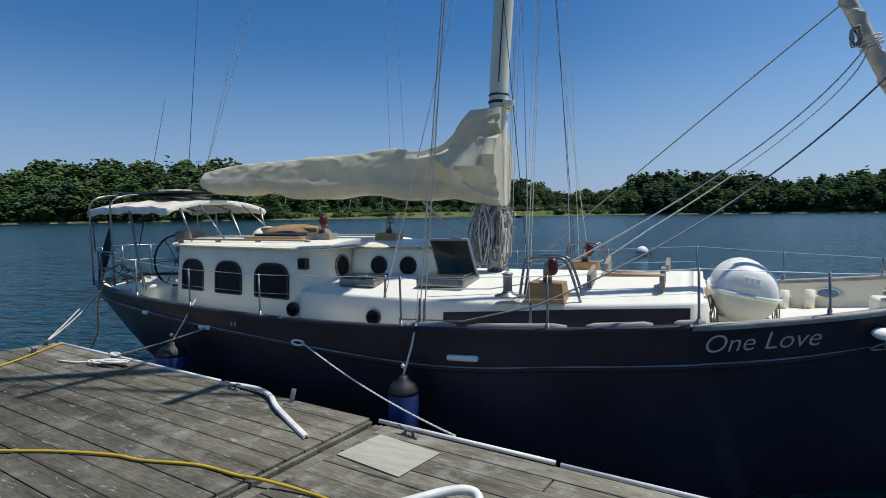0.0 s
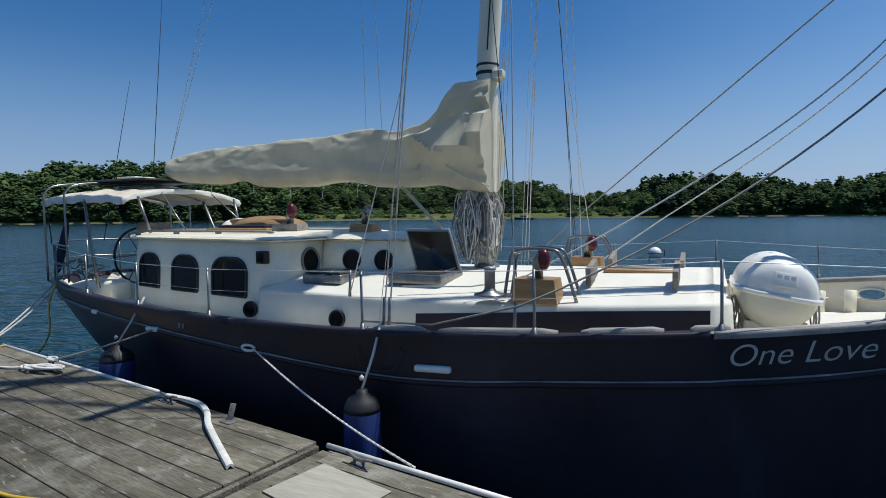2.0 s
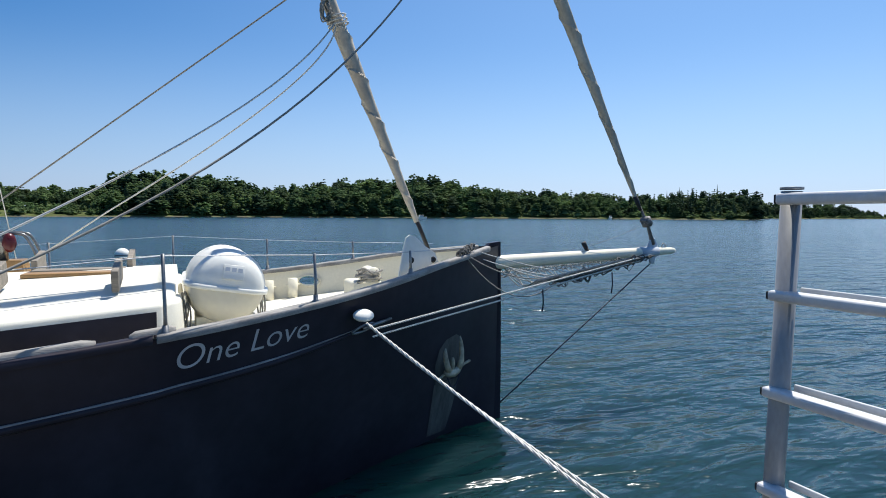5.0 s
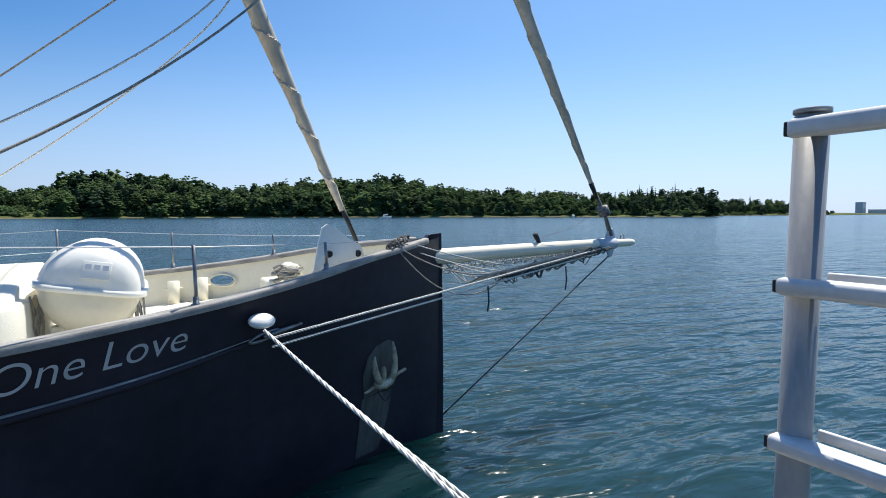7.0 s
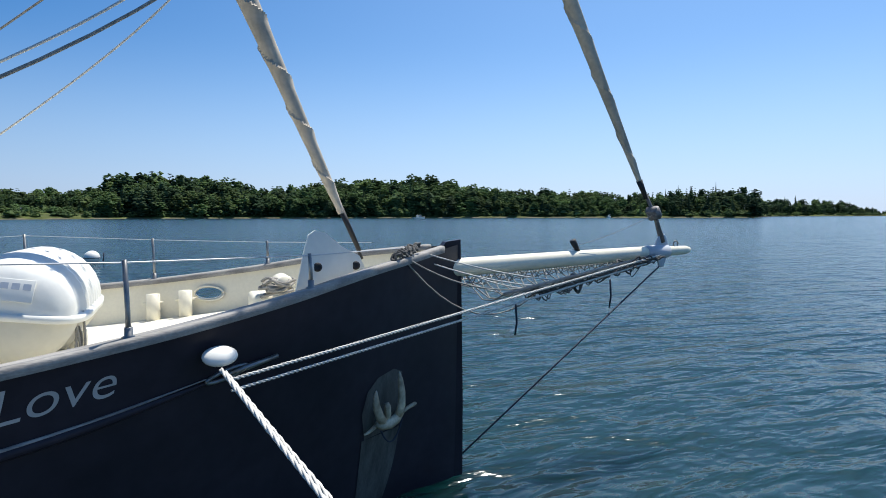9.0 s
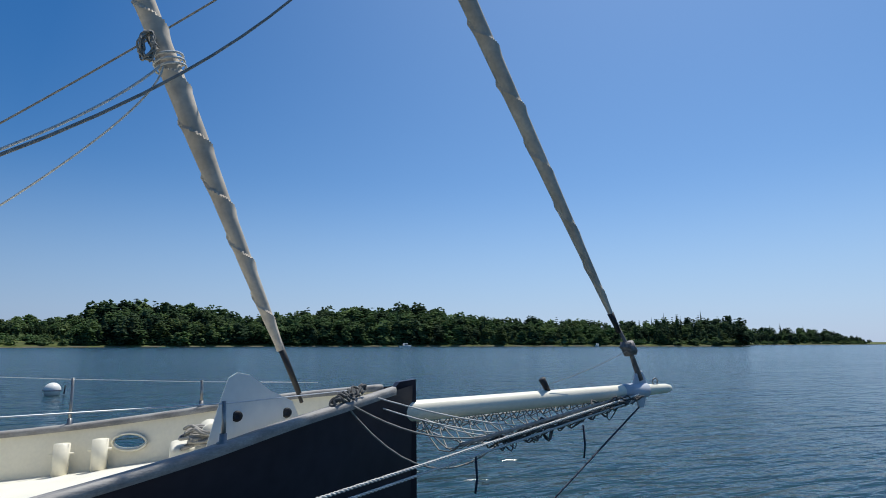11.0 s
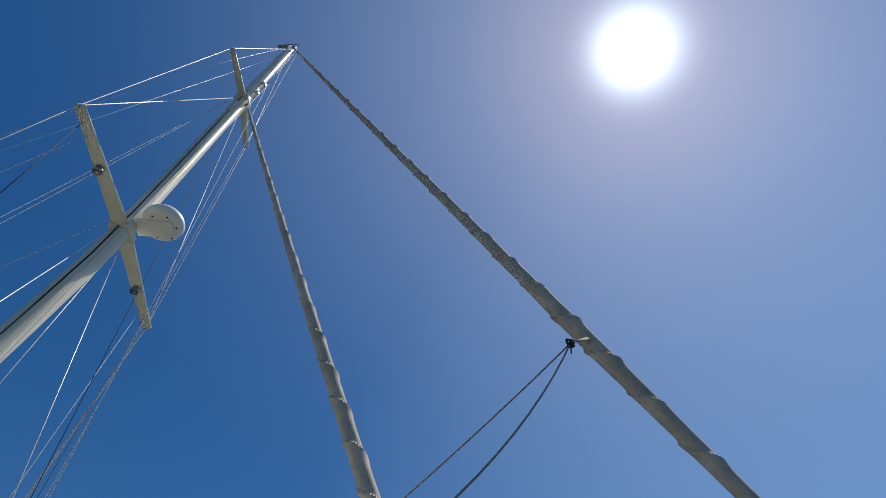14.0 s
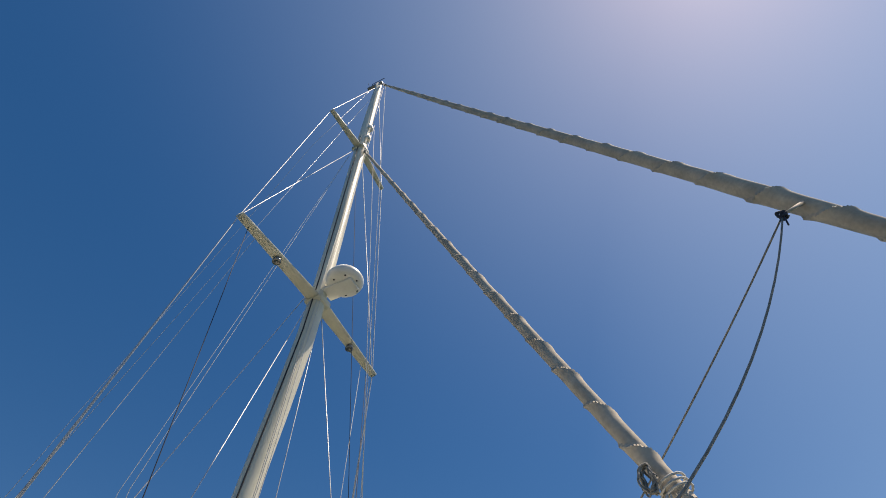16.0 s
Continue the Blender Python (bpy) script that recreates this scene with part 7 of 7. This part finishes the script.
for v in bm.verts:
    w = v.co.copy()
    v.co = Vector((-8.30 + 0.055 * w.x * (1.25 - 0.5 * w.z) + 0.15 * w.z, CY - 0.80 + 0.05 * w.y, 1.90 + 0.40 * w.z + 0.02 * noise.noise(w * 3)))
tagged(part("rolled_bag", bm, M_BLUEBAG), "rolled dark blue canvas bag tied to the stern rail", "bag")
bm = bmesh.new()
rr = random.Random(77)
for k in range(14):
    q = Vector((-8.0 + rr.uniform(-0.5, 0.5), CY - 0.75 + rr.uniform(-0.15, 0.15), 1.46 + rr.uniform(0, 0.22)))
    tube(bm, smooth_path([q, q + Vector((rr.uniform(-0.2, 0.2), rr.uniform(-0.1, 0.1), rr.uniform(-0.05, 0.1))), q + Vector((rr.uniform(-0.3, 0.3), rr.uniform(-0.1, 0.1), rr.uniform(-0.1, 0.0)))], 4), 0.012, 5)
tagged(part("stern_lines", bm, M_OLDROPE), "heap of grey lines stowed on the stern deck", "rope")
part("whip_aerial", tube(bmesh.new(), [(-8.60, CY, 1.95), (-7.84, CY, 4.32)], [0.008, 0.003], 6), M_DARKLINE, pp, "thin whip aerial")
part("whip_aerial", tube(bmesh.new(), [(-7.41, CY, 2.90), (-7.02, CY, 5.85)], [0.005, 0.004], 6), M_DARKLINE, pp, "thin whip aerial")
bm = bmesh.new()
box(bm, -7.22, -7.0, CY - 0.45, CY - 0.05, 1.9, 2.22, 0.03)
tagged(part("deck_box", bm, M_OLDWOOD), "brown box standing behind the wheelhouse", "box")

# ---- fenders ----


def fender(at, top, length, r, label):
    f = empty("fender", at, label, "fender", "fenders")
    x, y, z = at
    part("body", lathe(bmesh.new(), [(0.0, -length), (r * 0.5, -length + 0.01), (r * 0.85, -length + 0.06), (r, -length + 0.14), (r * 1.02, -length * 0.5), (r, -0.15), (r * 0.98, -0.14)], at, sides=28), M_FENDER, f, "faded blue fender body")
    part("cap", lathe(bmesh.new(), [(r, -0.145), (r * 0.97, -0.11), (r * 0.78, -0.055), (r * 0.35, -0.015), (r * 0.30, 0.015), (r * 0.16, 0.02), (0.0, 0.02)], at, sides=28), M_BLACK, f, "black fender end cap")
    part("lanyard", tube(bmesh.new(), [(x, y, z + 0.01), ((x + top[0]) / 2 + 0.01, (y + top[1]) / 2, (z + top[2]) / 2), top], 0.011, 6), M_ROPE, f, "white lanyard")
    part("knot", lathe(bmesh.new(), [(0.0, -0.02), (0.018, -0.01), (0.02, 0.01), (0.0, 0.03)], (x, y, z + 0.10), sides=8), M_ROPE, f)


fender((-2.39, 4.38, 0.955), (-2.36, 4.62, 1.45), 0.82, 0.14, "long blue fender hanging between hull and dock")
fender((-5.78, 4.74, 0.90), (-5.60, 4.96, 1.42), 0.70, 0.17, "blue fender hanging off the quarter")
for dx, b in ((-0.08, 0.30), (0.14, 0.25)):
    wire("fender_bight", [(-2.40 + dx, 4.62, 1.40), (-2.40 + dx * 1.9, 4.55, 1.22), (-2.40 + dx * 1.4, 4.54, 1.10), (-2.36, 4.55, 1.06)], 0.005, M_DARKLINE)

# ---- mooring lines ----


def mooring(name, pts, r, label, m=M_ROPE):
    """A rope of three strands laid round each other."""
    p = [Vector(q) for q in pts]
    bm = bmesh.new()
    for k in range(3):
        strand = []
        for i in range(141):
            f = i / 140 * (len(p) - 1)
            j = min(int(f), len(p) - 2)
            q, d = p[j].lerp(p[j + 1], f - j), (p[j + 1] - p[j]).normalized()
            up = d.cross(Vector((0.3, -1, 0.2))).normalized()
            a = i * 0.62 + k * 2.0944
            strand.append(q + (up * math.cos(a) + d.cross(up) * math.sin(a)) * r * 0.43)
        tube(bm, strand, r * 0.48, 5)
    return tagged(part(name, bm, m), label, "rope", "mooring lines")


mooring("mooring_line", sag((-8.02, 4.62, 0.78), (-8.35, 5.62, 1.40), 0.03), 0.013, "white stern mooring line from dock to boat")
mooring("mooring_line", sag((-8.00, 4.62, 0.78), (-8.20, 5.55, 1.36), 0.05), 0.013, "white stern mooring line from dock to boat")
mooring("mooring_line", sag((-6.30, 4.40, 0.79), (-5.28, 4.80, 1.11), 0.02), 0.011, "grey spring line from dock cleat to hull", M_OLDROPE)
mooring("mooring_line", sag((-3.66, 4.58, 1.11), (-1.66, 3.87, 0.715), 0.06), 0.0095, "white spring line from hull fairlead to dock")
mooring("mooring_line", sag((1.36, 5.24, 1.41), (2.11, 3.03, 0.70), 0.02), 0.013, "white doubled bow line from bollard to dock")
mooring("mooring_line", sag((1.38, 5.26, 1.39), (2.19, 3.03, 0.70), 0.045), 0.013, "white doubled bow line from bollard to dock")
dock_cleat((2.12, 3.0, 0.682), -8)

# ---- out on the water ----
bm = bmesh.new()
bmesh.ops.create_uvsphere(bm, u_segments=20, v_segments=14, radius=0.33)
for v in bm.verts:
    v.co += Vector((-2.6, 32.4, 0.20))
mb = tagged(part("mooring_buoy", bm, M_RAFT), "white mooring buoy floating on the water", "buoy")
part("band", tube(bmesh.new(), [Vector((-2.6 + 0.335 * math.cos(a), 32.4 + 0.335 * math.sin(a), 0.20)) for a in (2 * math.pi * k / 24 for k in range(25))], 0.02, 6), M_BLUEBAG, mb, "blue stripe round the buoy")
line("pickup_stick", [(-2.15, 32.3, 0.05), (-2.12, 32.3, 0.42)], 0.03, M_DARKLINE, mb)


def motor_boat(az, d, length, turn, label, hull_mat):
    at = shore_point(az, d, 0)
    m = Matrix.Translation(at) @ pose(0, 0, 0, 0, 0, turn)
    b = empty("motor_boat", at, label, "motorboat", "far boats")
    L = length / 2
    bm = bmesh.new()
    secs = []
    for f, w, z in ((-1, 0.26, 0.9), (-0.4, 0.28, 0.9), (0.2, 0.26, 1.0), (0.7, 0.14, 1.15), (1.0, 0.01, 1.3)):
        secs.append([bm.verts.new(m @ Vector(q)) for q in ((f * L, -w * L, z), (f * L * 0.97, -w * L * 0.8, -0.2), (f * L * 0.97, w * L * 0.8, -0.2), (f * L, w * L, z))])
    for p_, q_ in zip(secs, secs[1:]):
        for k in range(4):
            bm.faces.new((p_[k], q_[k], q_[(k + 1) % 4], p_[(k + 1) % 4]))
    bm.faces.new(secs[0])
    bmesh.ops.recalc_face_normals(bm, faces=bm.faces)
    part("hull", bm, hull_mat, b, smooth=False)
    bm = bmesh.new()
    box(bm, -L * 0.35, L * 0.3, -L * 0.2, L * 0.2, 0.8, 2.3, 0.12, m=m)
    part("cabin", bm, M_RAFT, b, smooth=False)
    bm = bmesh.new()
    box(bm, -L * 0.3, L * 0.31, -L * 0.205, L * 0.205, 1.5, 2.0, 0.02, m=m)
    part("cabin_window", bm, M_SMOKE, b, smooth=False)


motor_boat(22.6, 330, 8, 10, "small white motorboat on the far water", M_RAFT)
motor_boat(-17.2, 300, 11, 175, "white and blue motorboat moored off the far shore", M_BLUEBAG)
motor_boat(41.5, 410, 6, 30, "small white motorboat near the far bank", M_RAFT)
# water tower far off behind the point
wt = empty("far_tower", shore_point(65.2, 1900, 0), "pale square tower far off behind the point", "tower")
part("shaft", box(bmesh.new(), -9, 9, -9, 9, -1, 34, 0.5, m=Matrix.Translation(shore_point(65.2, 1900, 0))), M_GREYPAINT, wt, smooth=False)
part("low_hall", box(bmesh.new(), -10, 120, -9, 9, -1, 14, 0.5, m=Matrix.Translation(shore_point(66.0, 1900, 0)) @ pose(0, 0, 0, 0, 0, -65)), M_GREYPAINT, wt, smooth=False)
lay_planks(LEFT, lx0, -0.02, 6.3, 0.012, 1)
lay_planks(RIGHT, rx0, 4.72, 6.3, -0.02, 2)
